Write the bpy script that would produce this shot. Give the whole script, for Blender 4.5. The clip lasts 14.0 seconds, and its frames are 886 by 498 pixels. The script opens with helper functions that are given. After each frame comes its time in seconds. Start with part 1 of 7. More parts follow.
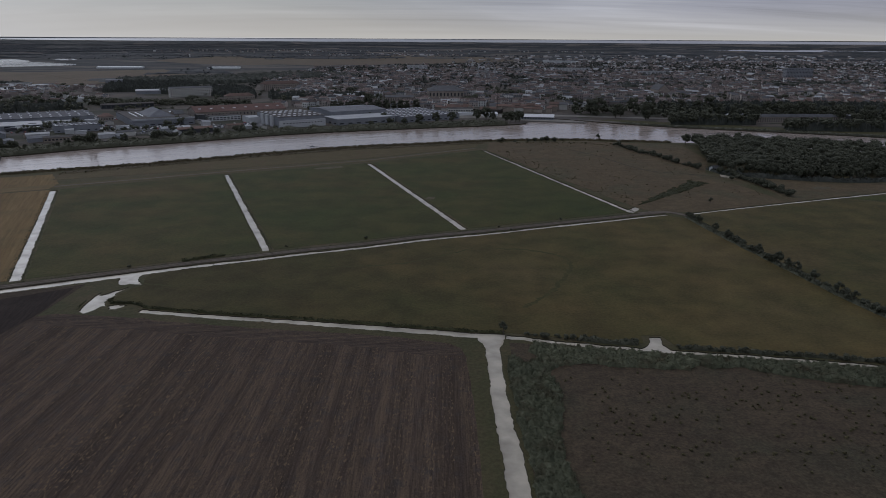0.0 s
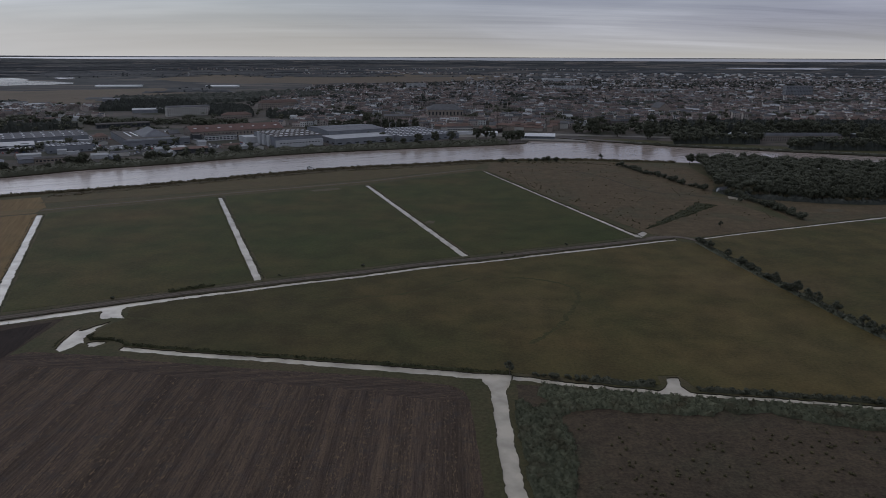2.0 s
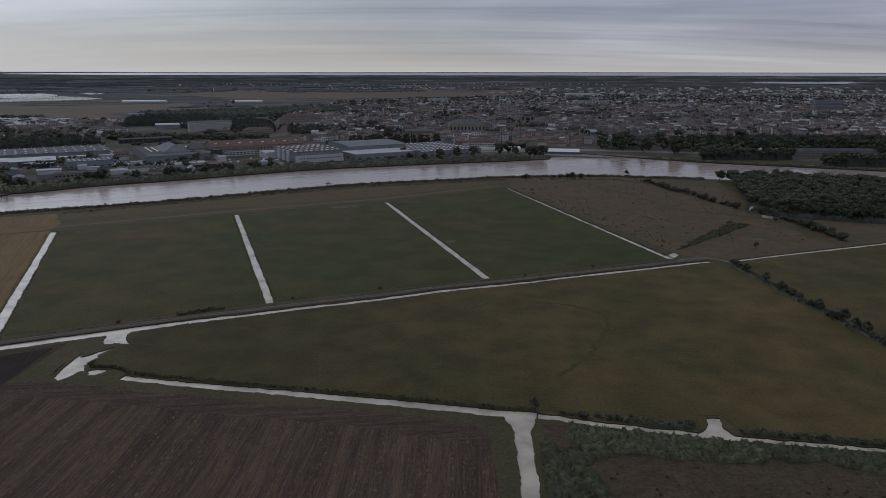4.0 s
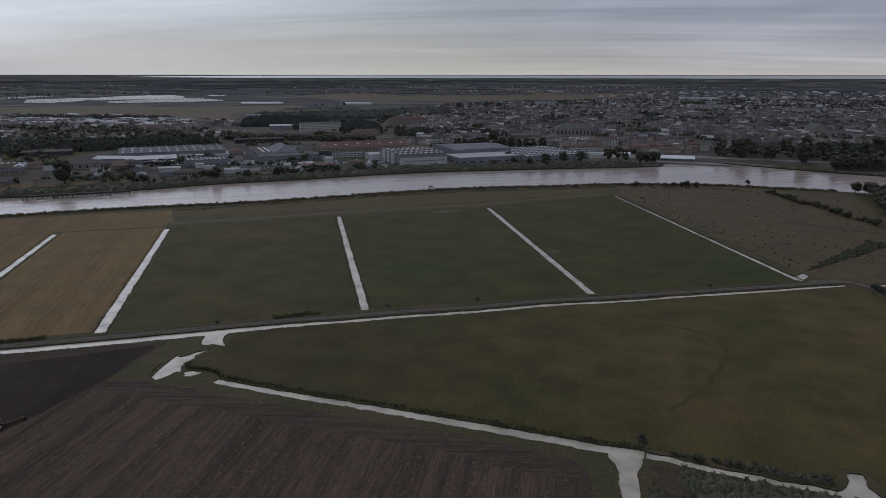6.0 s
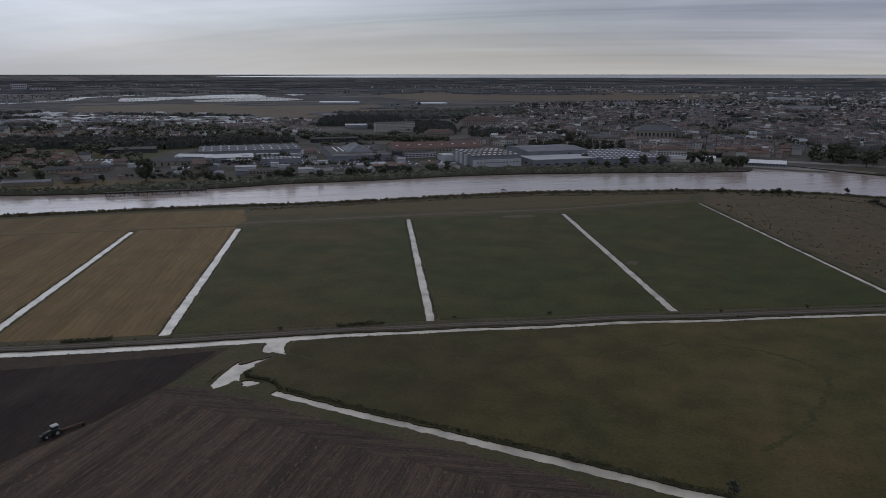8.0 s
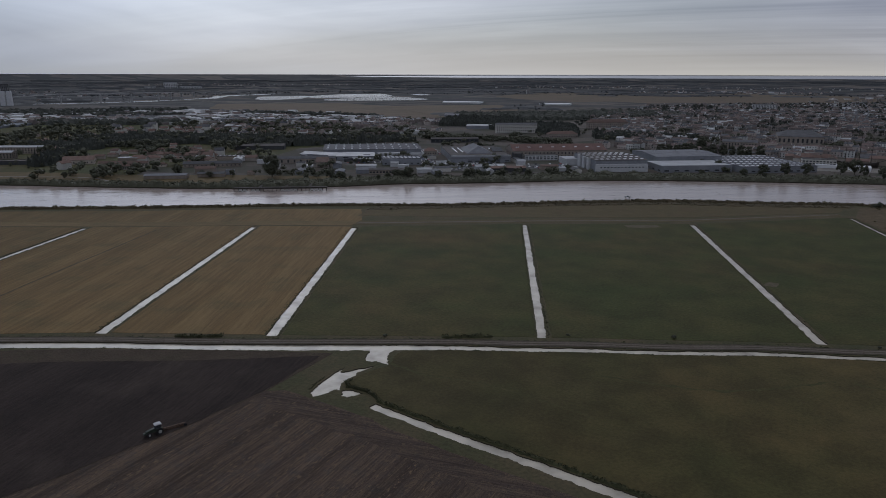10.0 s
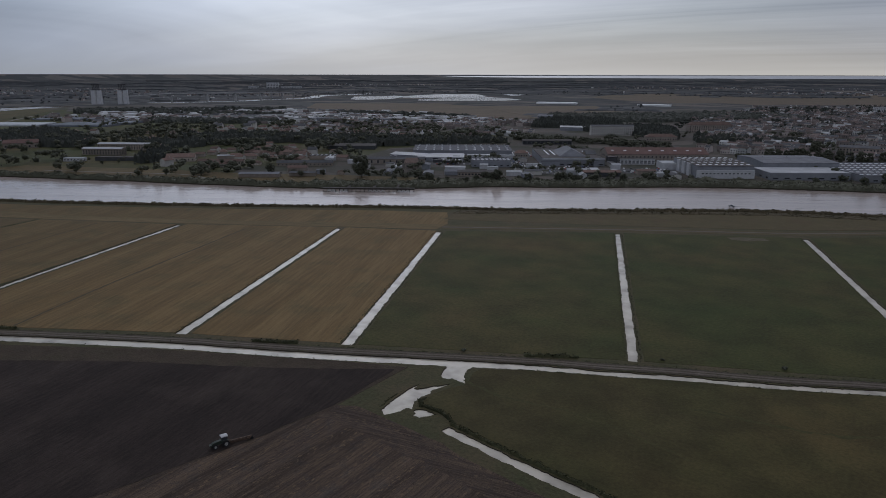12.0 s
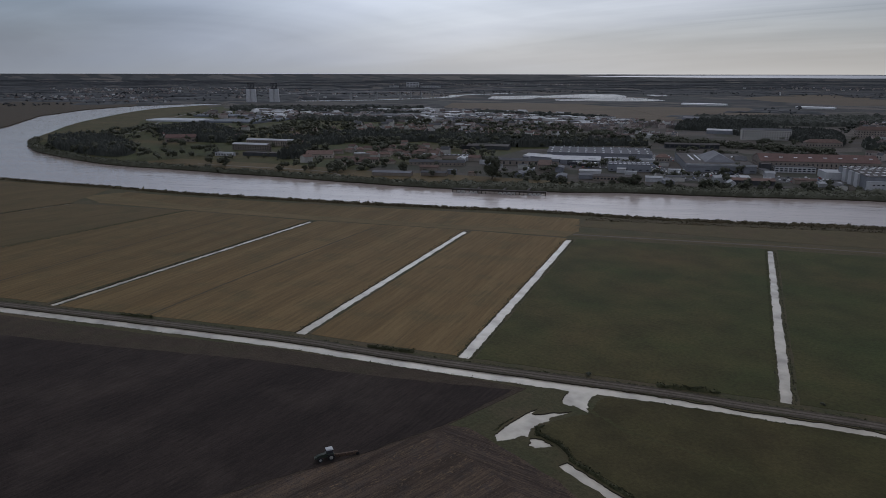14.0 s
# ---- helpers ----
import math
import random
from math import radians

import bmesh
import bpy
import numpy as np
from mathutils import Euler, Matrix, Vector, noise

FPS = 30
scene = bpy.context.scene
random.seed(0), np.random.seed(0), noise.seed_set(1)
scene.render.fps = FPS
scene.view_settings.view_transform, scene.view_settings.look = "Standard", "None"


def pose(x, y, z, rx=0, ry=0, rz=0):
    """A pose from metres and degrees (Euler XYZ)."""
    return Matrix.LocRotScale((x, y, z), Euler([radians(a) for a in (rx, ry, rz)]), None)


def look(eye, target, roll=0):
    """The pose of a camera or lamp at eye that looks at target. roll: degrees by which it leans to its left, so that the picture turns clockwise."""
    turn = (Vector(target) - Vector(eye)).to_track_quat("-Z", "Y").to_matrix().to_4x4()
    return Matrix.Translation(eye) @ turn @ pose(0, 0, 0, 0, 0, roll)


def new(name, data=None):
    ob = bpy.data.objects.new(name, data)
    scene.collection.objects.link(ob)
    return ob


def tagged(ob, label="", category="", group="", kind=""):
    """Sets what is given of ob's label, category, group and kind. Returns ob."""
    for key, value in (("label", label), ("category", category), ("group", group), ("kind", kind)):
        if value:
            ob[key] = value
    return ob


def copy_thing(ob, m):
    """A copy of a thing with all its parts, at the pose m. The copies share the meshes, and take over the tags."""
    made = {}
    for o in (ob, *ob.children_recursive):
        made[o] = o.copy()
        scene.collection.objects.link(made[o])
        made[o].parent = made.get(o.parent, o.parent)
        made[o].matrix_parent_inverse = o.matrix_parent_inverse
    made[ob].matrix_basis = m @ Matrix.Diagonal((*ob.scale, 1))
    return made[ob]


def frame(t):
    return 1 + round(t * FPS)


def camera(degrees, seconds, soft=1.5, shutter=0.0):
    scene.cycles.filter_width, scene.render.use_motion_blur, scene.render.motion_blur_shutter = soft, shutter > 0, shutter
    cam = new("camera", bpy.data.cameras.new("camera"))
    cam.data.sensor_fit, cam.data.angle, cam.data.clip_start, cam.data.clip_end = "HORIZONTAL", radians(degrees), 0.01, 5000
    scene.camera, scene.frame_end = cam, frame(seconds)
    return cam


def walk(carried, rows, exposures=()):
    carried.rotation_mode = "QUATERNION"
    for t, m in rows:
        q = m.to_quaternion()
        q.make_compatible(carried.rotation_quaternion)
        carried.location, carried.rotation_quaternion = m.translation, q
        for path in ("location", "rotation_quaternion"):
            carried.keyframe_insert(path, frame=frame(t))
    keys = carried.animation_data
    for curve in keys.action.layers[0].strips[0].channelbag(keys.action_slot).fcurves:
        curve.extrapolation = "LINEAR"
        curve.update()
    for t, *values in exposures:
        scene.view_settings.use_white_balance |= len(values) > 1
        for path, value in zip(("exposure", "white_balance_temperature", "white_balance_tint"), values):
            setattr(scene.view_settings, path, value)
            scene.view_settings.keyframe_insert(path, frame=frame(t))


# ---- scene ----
# The camera flies straight ahead at 100 m over the marsh and turns to its left.
cam = camera(65.04, 14.0, soft=0.5)
ROWS = [
    (0.0, 0.04, 0.01, 99.92, 0.001, -16.850, 0.309),
    (0.5, -0.25, 4.54, 100.24, -0.015, -16.707, 0.311),
    (1.0, -0.39, 8.75, 100.34, -0.024, -16.379, 0.263),
    (1.5, -0.63, 13.12, 100.47, -0.052, -15.929, 0.265),
    (2.0, -0.84, 17.08, 100.72, -0.081, -15.475, 0.229),
    (4.5, -0.31, 37.35, 99.89, 2.982, -14.198, 0.062),
    (5.0, -0.93, 41.03, 99.75, 4.924, -14.132, 0.081),
    (5.5, -1.00, 44.67, 99.70, 8.184, -14.104, 0.073),
    (6.0, -1.28, 48.30, 99.70, 10.377, -14.089, 0.042),
    (6.5, -1.65, 52.04, 99.59, 12.044, -14.077, 0.045),
    (7.0, -2.17, 55.76, 99.84, 13.642, -14.097, 0.017),
    (9.5, -6.66, 75.37, 100.06, 22.927, -14.112, 0.089),
    (10.0, -7.62, 79.12, 100.05, 26.413, -14.113, 0.124),
    (10.5, -8.79, 82.99, 100.12, 29.599, -14.131, 0.092),
    (11.0, -10.01, 86.99, 100.02, 31.048, -14.108, 0.069),
    (11.5, -11.50, 90.31, 100.17, 32.086, -14.099, 0.068),
    (12.0, -13.24, 93.87, 100.22, 33.976, -14.112, 0.095),
    (12.5, -15.29, 97.42, 100.20, 37.838, -14.141, 0.084),
    (13.0, -17.19, 100.94, 100.20, 41.853, -14.152, 0.111),
    (13.5, -19.24, 104.89, 100.04, 43.640, -14.147, 0.090),
    (14.0, -21.57, 108.00, 100.05, 45.035, -14.156, 0.089),
]
walk(cam, [(t, pose(x, y, z, 90 + pitch, 0, yaw) @ pose(0, 0, 0, 0, 0, roll)) for t, x, y, z, yaw, pitch, roll in ROWS],
     exposures=[(0.0, -1.35), (14.0, -1.35)])

# ---- light: an overcast evening sky, the sun behind thin cloud ----
SUN_AZ, SUN_EL = radians(42), radians(52)      # to the left of +y
world = bpy.data.worlds.new("overcast_sky")
scene.world = world
world.use_nodes = True
wn, wl = world.node_tree.nodes, world.node_tree.links
wn.clear()


def wnode(kind, **values):
    n = wn.new(kind)
    for k, v in values.items():
        n.inputs[k].default_value = v
    return n


coord = wn.new("ShaderNodeTexCoord")
split = wn.new("ShaderNodeSeparateXYZ")
wl.new(coord.outputs["Generated"], split.inputs[0])


def wmath(op, a, b=None, clamp=False):
    n = wn.new("ShaderNodeMath")
    n.operation, n.use_clamp = op, clamp
    for i, v in enumerate((a, b)):
        if v is None:
            continue
        if isinstance(v, (int, float)):
            n.inputs[i].default_value = v
        else:
            wl.new(v, n.inputs[i])
    return n.outputs[0]


up = wmath("ADD", wmath("MAXIMUM", split.outputs[2], 0.0), 0.10)
flat = wn.new("ShaderNodeCombineXYZ")
wl.new(wmath("DIVIDE", split.outputs[0], up), flat.inputs[0])
wl.new(wmath("DIVIDE", split.outputs[1], up), flat.inputs[1])


def cloud(scale, detail, rough, stretch, turn, distort=0.4):
    mp = wn.new("ShaderNodeMapping")
    mp.inputs["Scale"].default_value = stretch
    mp.inputs["Rotation"].default_value = (0, 0, radians(turn))
    wl.new(flat.outputs[0], mp.inputs["Vector"])
    n = wnode("ShaderNodeTexNoise", Scale=scale, Detail=detail, Roughness=rough, Distortion=distort)
    wl.new(mp.outputs[0], n.inputs["Vector"])
    return n.outputs["Fac"]


def wramp(fac, stops):
    r = wn.new("ShaderNodeValToRGB")
    els = r.color_ramp.elements
    while len(els) < len(stops):
        els.new(0.5)
    for e, (p, c) in zip(els, stops):
        e.position, e.color = p, (*c, 1)
    wl.new(fac, r.inputs[0])
    return r.outputs[0]


def wmix(fac, a, b, blend="MIX"):
    m = wn.new("ShaderNodeMix")
    m.data_type, m.blend_type = "RGBA", blend
    for i, v in ((0, fac), (6, a), (7, b)):
        if isinstance(v, (int, float)):
            m.inputs[i].default_value = v
        elif isinstance(v, tuple):
            m.inputs[i].default_value = (*v, 1)
        else:
            wl.new(v, m.inputs[i])
    return m.outputs[2]


sky = wn.new("ShaderNodeTexSky")
sky.sky_type, sky.sun_disc = "NISHITA", False
sky.sun_elevation, sky.sun_rotation = SUN_EL, -SUN_AZ
sky.air_density, sky.dust_density = 1.0, 1.0
clear = wn.new("ShaderNodeVectorMath")
clear.operation = "SCALE"
clear.inputs["Scale"].default_value = 0.13
wl.new(sky.outputs[0], clear.inputs[0])

sheet_cloud = wramp(cloud(0.22, 5, 0.55, (0.75, 1.15, 1), 20, 0.6), [(0.34, (0.715, 0.755, 0.905)), (0.50, (1.02, 1.055, 1.20)), (0.66, (1.45, 1.485, 1.63))])
streaks = wramp(cloud(0.5, 9, 0.62, (0.30, 1.7, 1), 8, 0.8), [(0.34, (0.60, 0.615, 0.67)), (0.45, (0.89, 0.89, 0.92)), (0.55, (1.05, 1.045, 1.035)), (0.68, (1.42, 1.40, 1.36))])
dull = wn.new("ShaderNodeVectorMath")
dull.operation = "DOT_PRODUCT"
wl.new(coord.outputs["Generated"], dull.inputs[0])
dull.inputs[1].default_value = (-math.sin(radians(88)), math.cos(radians(88)), 0.15)
# the streaks thin out towards the clearer west
cover = wmix(wmath("SUBTRACT", 1.0, wmath("MULTIPLY", wmath("MAXIMUM", dull.outputs["Value"], 0.0), 0.95), True), sheet_cloud, wmix(1.0, sheet_cloud, streaks, "MULTIPLY"))
# brighter below the sun; the peak above the view is added for the river
sun_dir = Vector((-math.sin(SUN_AZ) * math.cos(SUN_EL), math.cos(SUN_AZ) * math.cos(SUN_EL), math.sin(SUN_EL)))
dot = wn.new("ShaderNodeVectorMath")
dot.operation = "DOT_PRODUCT"
wl.new(coord.outputs["Generated"], dot.inputs[0])
dot.inputs[1].default_value = (-math.sin(SUN_AZ) * math.cos(radians(25)), math.cos(SUN_AZ) * math.cos(radians(25)), math.sin(radians(25)))
glow = wmath("POWER", wmath("MAXIMUM", dot.outputs["Value"], 0.0), 15.0)
cover = wmix(1.0, cover, wmix(glow, (0.82, 0.85, 0.92), (3.70, 3.72, 3.72)), "MULTIPLY")
cover = wmix(1.0, cover, wmix(wmath("POWER", wmath("MAXIMUM", dull.outputs["Value"], 0.0), 4.0), (1.0, 1.0, 1.0), (0.42, 0.50, 0.60)), "MULTIPLY")
east = wn.new("ShaderNodeVectorMath")
east.operation = "DOT_PRODUCT"
wl.new(coord.outputs["Generated"], east.inputs[0])
east.inputs[1].default_value = (math.sin(radians(38)), math.cos(radians(38)), 0.1)
cover = wmix(1.0, cover, wmix(wmath("POWER", wmath("MAXIMUM", east.outputs["Value"], 0.0), 5.0), (1.0, 1.0, 1.0), (0.80, 0.80, 0.85)), "MULTIPLY")
# a paler, warmer gap under the cloud's edge towards the horizon
low = wmath("POWER", wmath("SUBTRACT", 1.0, wmath("MULTIPLY", wmath("MAXIMUM", split.outputs[2], 0.0), 11.0), True), 2.0)
gap_colour = wmix(wmath("POWER", wmath("MAXIMUM", dull.outputs["Value"], 0.0), 1.5), (1.28, 1.245, 1.175), (0.68, 0.75, 0.87))
low_glow = wn.new("ShaderNodeVectorMath")
low_glow.operation = "DOT_PRODUCT"
wl.new(coord.outputs["Generated"], low_glow.inputs[0])
low_glow.inputs[1].default_value = (-math.sin(radians(36)), math.cos(radians(36)), 0.05)
gap_colour = wmix(1.0, gap_colour, wmix(wmath("POWER", wmath("MAXIMUM", low_glow.outputs["Value"], 0.0), 14.0), (1.0, 1.0, 1.0), (1.32, 1.31, 1.30)), "MULTIPLY")
gaps = wramp(cloud(0.11, 3, 0.5, (0.8, 1.0, 1), 50), [(0.42, (0.95, 0.95, 0.95)), (0.62, (0.55, 0.55, 0.55))])
total = wmix(wmath("MULTIPLY", low, 0.85), wmix(gaps, clear.outputs[0], cover), gap_colour)
bg = wn.new("ShaderNodeBackground")
bg.inputs["Strength"].default_value = 1.0
wl.new(total, bg.inputs["Color"])
out = wn.new("ShaderNodeOutputWorld")
wl.new(bg.outputs[0], out.inputs["Surface"])

sun = new("sun", bpy.data.lights.new("sun", "SUN"))
sun.data.energy, sun.data.angle, sun.data.color = 0.9, radians(30), (1.0, 0.98, 0.95)
sun.matrix_world = look(sun_dir * 800, (0, 0, 0))

# ---- materials ----
MATS = {}


def material(name, a, b, rough=0.85, big=30.0, small=1.5, c=None, bump=0.0, bump_scale=1.0, metal=0.0, stretch=None, turn=0.0,
             space="world", island=0.0, each=0.0, spec=0.17, fine=0.45, bands=None, rows=None, drift=None, flecks=None):
    """Two-scale mottled surface: colours a and b mixed by a large and a small noise, c in patches. Sizes in metres."""
    if name in MATS:
        return MATS[name]
    m = bpy.data.materials.new(name)
    m.use_nodes = True
    n, l = m.node_tree.nodes, m.node_tree.links
    p = n["Principled BSDF"]
    p.inputs["Roughness"].default_value, p.inputs["Metallic"].default_value = rough, metal
    p.inputs["Specular IOR Level"].default_value = spec
    if space == "world":
        vec = n.new("ShaderNodeNewGeometry").outputs["Position"]
    else:
        vec = n.new("ShaderNodeTexCoord").outputs["Object"]

    def noise_at(size, detail, st=None):
        mp = n.new("ShaderNodeMapping")
        mp.inputs["Rotation"].default_value = (0, 0, radians(turn))
        l.new(vec, mp.inputs["Vector"])
        sc = n.new("ShaderNodeMapping")
        sc.inputs["Scale"].default_value = st or (1, 1, 1)
        l.new(mp.outputs[0], sc.inputs["Vector"])
        t = n.new("ShaderNodeTexNoise")
        t.inputs["Scale"].default_value, t.inputs["Detail"].default_value = 1.0 / size, detail
        t.inputs["Roughness"].default_value = 0.6
        l.new(sc.outputs[0], t.inputs["Vector"])
        return t.outputs["Fac"]

    def ramp(fac, lo, hi):
        r = n.new("ShaderNodeMapRange")
        r.inputs["From Min"].default_value, r.inputs["From Max"].default_value = lo, hi
        l.new(fac, r.inputs["Value"])
        return r.outputs[0]

    def mix(fac, x, y, blend="MIX"):
        k = n.new("ShaderNodeMix")
        k.data_type, k.blend_type = "RGBA", blend
        for i, v in ((0, fac), (6, x), (7, y)):
            if isinstance(v, (int, float)):
                k.inputs[i].default_value = v
            elif isinstance(v, tuple):
                k.inputs[i].default_value = (*v, 1)
            else:
                l.new(v, k.inputs[i])
        return k.outputs[2]

    col = mix(ramp(noise_at(big, 4, stretch), 0.32, 0.68), a, b)
    if c:
        col = mix(ramp(noise_at(big * 2.3, 5), 0.5, 0.72), col, c)
    if bands:
        col = mix(1.0, col, mix(ramp(noise_at(bands[0], 2, bands[2]), 0.35, 0.65), (1 - bands[1],) * 3, (1 + bands[1],) * 3), "MULTIPLY")
    if drift:
        sx = n.new("ShaderNodeSeparateXYZ")
        l.new(vec, sx.inputs[0])
        wob = n.new("ShaderNodeMath")
        wob.operation = "MULTIPLY_ADD"
        wob.inputs[1].default_value = 160.0
        l.new(noise_at(60, 3), wob.inputs[0])
        l.new(sx.outputs[0], wob.inputs[2])
        col = mix(ramp(wob.outputs[0], drift[0] + 80, drift[1] + 80), mix(1.0, col, drift[2], "MULTIPLY"), col)
    grain = noise_at(small, 4, stretch)
    if rows:
        mp = n.new("ShaderNodeMapping")
        mp.inputs["Rotation"].default_value = (0, 0, radians(turn))
        l.new(vec, mp.inputs["Vector"])
        w = n.new("ShaderNodeTexWave")
        w.wave_type, w.bands_direction = "BANDS", "X"
        for k, v in (("Scale", 0.314 / rows[0]), ("Distortion", 5.0), ("Detail", 3.0), ("Detail Scale", 0.35)):
            w.inputs[k].default_value = v
        l.new(mp.outputs[0], w.inputs["Vector"])
        col = mix(1.0, col, mix(w.outputs["Fac"], (1 - rows[1],) * 3, (1 + rows[1],) * 3), "MULTIPLY")
    if stretch and fine:
        col = mix(fine * 0.8, col, mix(ramp(noise_at(small * 0.8, 5), 0.32, 0.68), (0.5, 0.5, 0.5), (1.5, 1.5, 1.5)), "MULTIPLY")
    col = mix(fine, col, mix(ramp(grain, 0.3, 0.7), (0.45, 0.45, 0.45), (1.55, 1.55, 1.55)), "MULTIPLY") if fine else col
    if flecks:
        lit = n.new("ShaderNodeMath")
        lit.operation = "MULTIPLY"
        l.new(ramp(noise_at(flecks[0], 3, (1, 0.3, 1)), 0.55, 0.63), lit.inputs[0])
        l.new(ramp(noise_at(flecks[1], 3, (1, 0.012, 1)), 0.44, 0.60), lit.inputs[1])
        col = mix(lit.outputs[0], col, flecks[2])
        pit = ramp(noise_at(flecks[0] * 1.3, 2), 0.62, 0.70)
        col = mix(pit, col, mix(1.0, col, (0.55, 0.55, 0.57), "MULTIPLY"))
    if island or each:
        if island:
            rnd = n.new("ShaderNodeNewGeometry").outputs["Random Per Island"]
        else:
            rnd = n.new("ShaderNodeObjectInfo").outputs["Random"]
        k = max(island, each)
        col = mix(1.0, col, mix(rnd, (1 - k, 1 - k * 0.9, 1 - k), (1 + k, 1 + k, 1 + k * 0.8)), "MULTIPLY")
    l.new(col, p.inputs["Base Color"])
    if bump:
        bp = n.new("ShaderNodeBump")
        bp.inputs["Strength"].default_value, bp.inputs["Distance"].default_value = 1.0, bump
        l.new(noise_at(bump_scale, 5, stretch), bp.inputs["Height"])
        l.new(bp.outputs[0], p.inputs["Normal"])
    MATS[name] = m
    return m


def water_material(name, deep, rough, wave, size, stretch=(1, 1, 1), turn=0.0, lines=0.0, sky_patches=0.0):
    m = bpy.data.materials.new(name)
    m.use_nodes = True
    n, l = m.node_tree.nodes, m.node_tree.links
    p = n["Principled BSDF"]
    p.inputs["Roughness"].default_value, p.inputs["IOR"].default_value = rough, 1.333
    geo = n.new("ShaderNodeNewGeometry")
    mp = n.new("ShaderNodeMapping")
    mp.inputs["Rotation"].default_value = (0, 0, radians(turn))
    l.new(geo.outputs["Position"], mp.inputs["Vector"])
    sc = n.new("ShaderNodeMapping")
    sc.inputs["Scale"].default_value = stretch
    l.new(mp.outputs[0], sc.inputs["Vector"])

    def tex(s, d):
        t = n.new("ShaderNodeTexNoise")
        t.inputs["Scale"].default_value, t.inputs["Detail"].default_value = 1 / s, d
        l.new(sc.outputs[0], t.inputs["Vector"])
        return t.outputs["Fac"]

    # paler patches of base colour stand in for reflected sky and cloud
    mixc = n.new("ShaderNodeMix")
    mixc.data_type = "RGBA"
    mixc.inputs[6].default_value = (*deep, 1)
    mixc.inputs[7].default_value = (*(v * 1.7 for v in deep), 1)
    patches = n.new("ShaderNodeMapRange")
    patches.inputs["From Min"].default_value, patches.inputs["From Max"].default_value = 0.28 * sky_patches, 1 - 0.38 * sky_patches
    l.new(tex(size * 14, 6), patches.inputs["Value"])
    l.new(patches.outputs[0], mixc.inputs[0])
    l.new(mixc.outputs[2], p.inputs["Base Color"])
    rr = n.new("ShaderNodeMapRange")
    rr.inputs["To Min"].default_value, rr.inputs["To Max"].default_value = rough * 0.4, rough * 1.6
    l.new(tex(size * 25, 3), rr.inputs["Value"])
    l.new(rr.outputs[0], p.inputs["Roughness"])
    bp = n.new("ShaderNodeBump")
    bp.inputs["Strength"].default_value, bp.inputs["Distance"].default_value = 1.0, wave
    l.new(tex(size, 5), bp.inputs["Height"])
    swell = n.new("ShaderNodeBump")
    swell.inputs["Strength"].default_value, swell.inputs["Distance"].default_value = lines, wave * 3
    l.new(tex(size * 4.5, 4), swell.inputs["Height"])
    l.new(bp.outputs[0], swell.inputs["Normal"])
    l.new(swell.outputs[0], p.inputs["Normal"])
    return m


M_GRASS = material("rough_grass", (0.054, 0.056, 0.025), (0.078, 0.066, 0.033), big=18, small=1.2, c=(0.10, 0.075, 0.045), bump=0.15, bump_scale=0.7)
M_VERGE = material("verge_grass", (0.052, 0.056, 0.023), (0.080, 0.068, 0.034), big=9, small=0.8, bump=0.2, bump_scale=0.6)
M_MEADOW = material("green_meadow", (0.0407, 0.0506, 0.01485), (0.0594, 0.05665, 0.0187), big=55, small=1.3, c=(0.0814, 0.0594, 0.0231), bump=0.08, bump_scale=0.5, fine=0.46, bands=(20, 0.16, (1, 1, 1)))
M_MEADOW2 = material("olive_meadow", (0.05565, 0.05355, 0.0189), (0.0861, 0.0672, 0.0252), big=45, small=1.8, c=(0.0924, 0.0693, 0.0315), bump=0.08, bump_scale=0.5, fine=0.36, bands=(16, 0.18, (1, 1, 1)))
M_MEADOW3 = material("wet_to_dry_meadow", (0.0624, 0.0572, 0.01976), (0.09776, 0.07176, 0.02704), big=45, small=1.1, c=(0.1082, 0.08112, 0.03536), bump=0.08, bump_scale=0.5, fine=0.40, bands=(16, 0.18, (1, 1, 1)),
                     drift=(-110, 70, (0.60, 0.66, 0.62)))
M_PASTURE = material("brown_pasture", (0.060, 0.045, 0.030), (0.079, 0.060, 0.038), big=14, small=0.9, c=(0.056, 0.052, 0.033), bump=0.2, bump_scale=0.7, fine=0.6, bands=(3.0, 0.16, (1, 1, 1)))
M_PASTURE2 = material("dry_pasture", (0.0851, 0.06325, 0.03565), (0.1104, 0.08165, 0.046), big=16, small=1.4, c=(0.0736, 0.069, 0.0391), bump=0.15, bump_scale=0.8, bands=(5, 0.14, (1, 1, 1)))
M_STUBBLE = material("stubble", (0.1431, 0.0927, 0.0383), (0.1774, 0.119, 0.05242), big=9, small=1.0, c=(0.119, 0.08971, 0.04032), bump=0.05, bump_scale=0.4,
                     stretch=(1, 0.045, 1), turn=-23, fine=0.33, bands=(16.0, 0.10, (1, 0.03, 1)), rows=(3.4, 0.045), drift=(-470, -290, (0.76, 0.79, 0.77)))
M_STUBBLE2 = material("green_stubble", (0.092, 0.06785, 0.0299), (0.115, 0.08165, 0.0368), big=12, small=1.2, c=(0.0805, 0.06555, 0.02875), stretch=(1, 0.05, 1), turn=-10, fine=0.35)
M_PLOUGH = material("ploughed_soil", (0.026, 0.0188, 0.016), (0.036, 0.0265, 0.022), rough=0.95, big=14, small=0.8, c=(0.050, 0.038, 0.031), bump=0.2, bump_scale=0.7,
                    stretch=(1, 0.12, 1), turn=-12, fine=0.45, bands=(14.0, 0.14, (1, 0.05, 1)), rows=(2.4, 0.04))
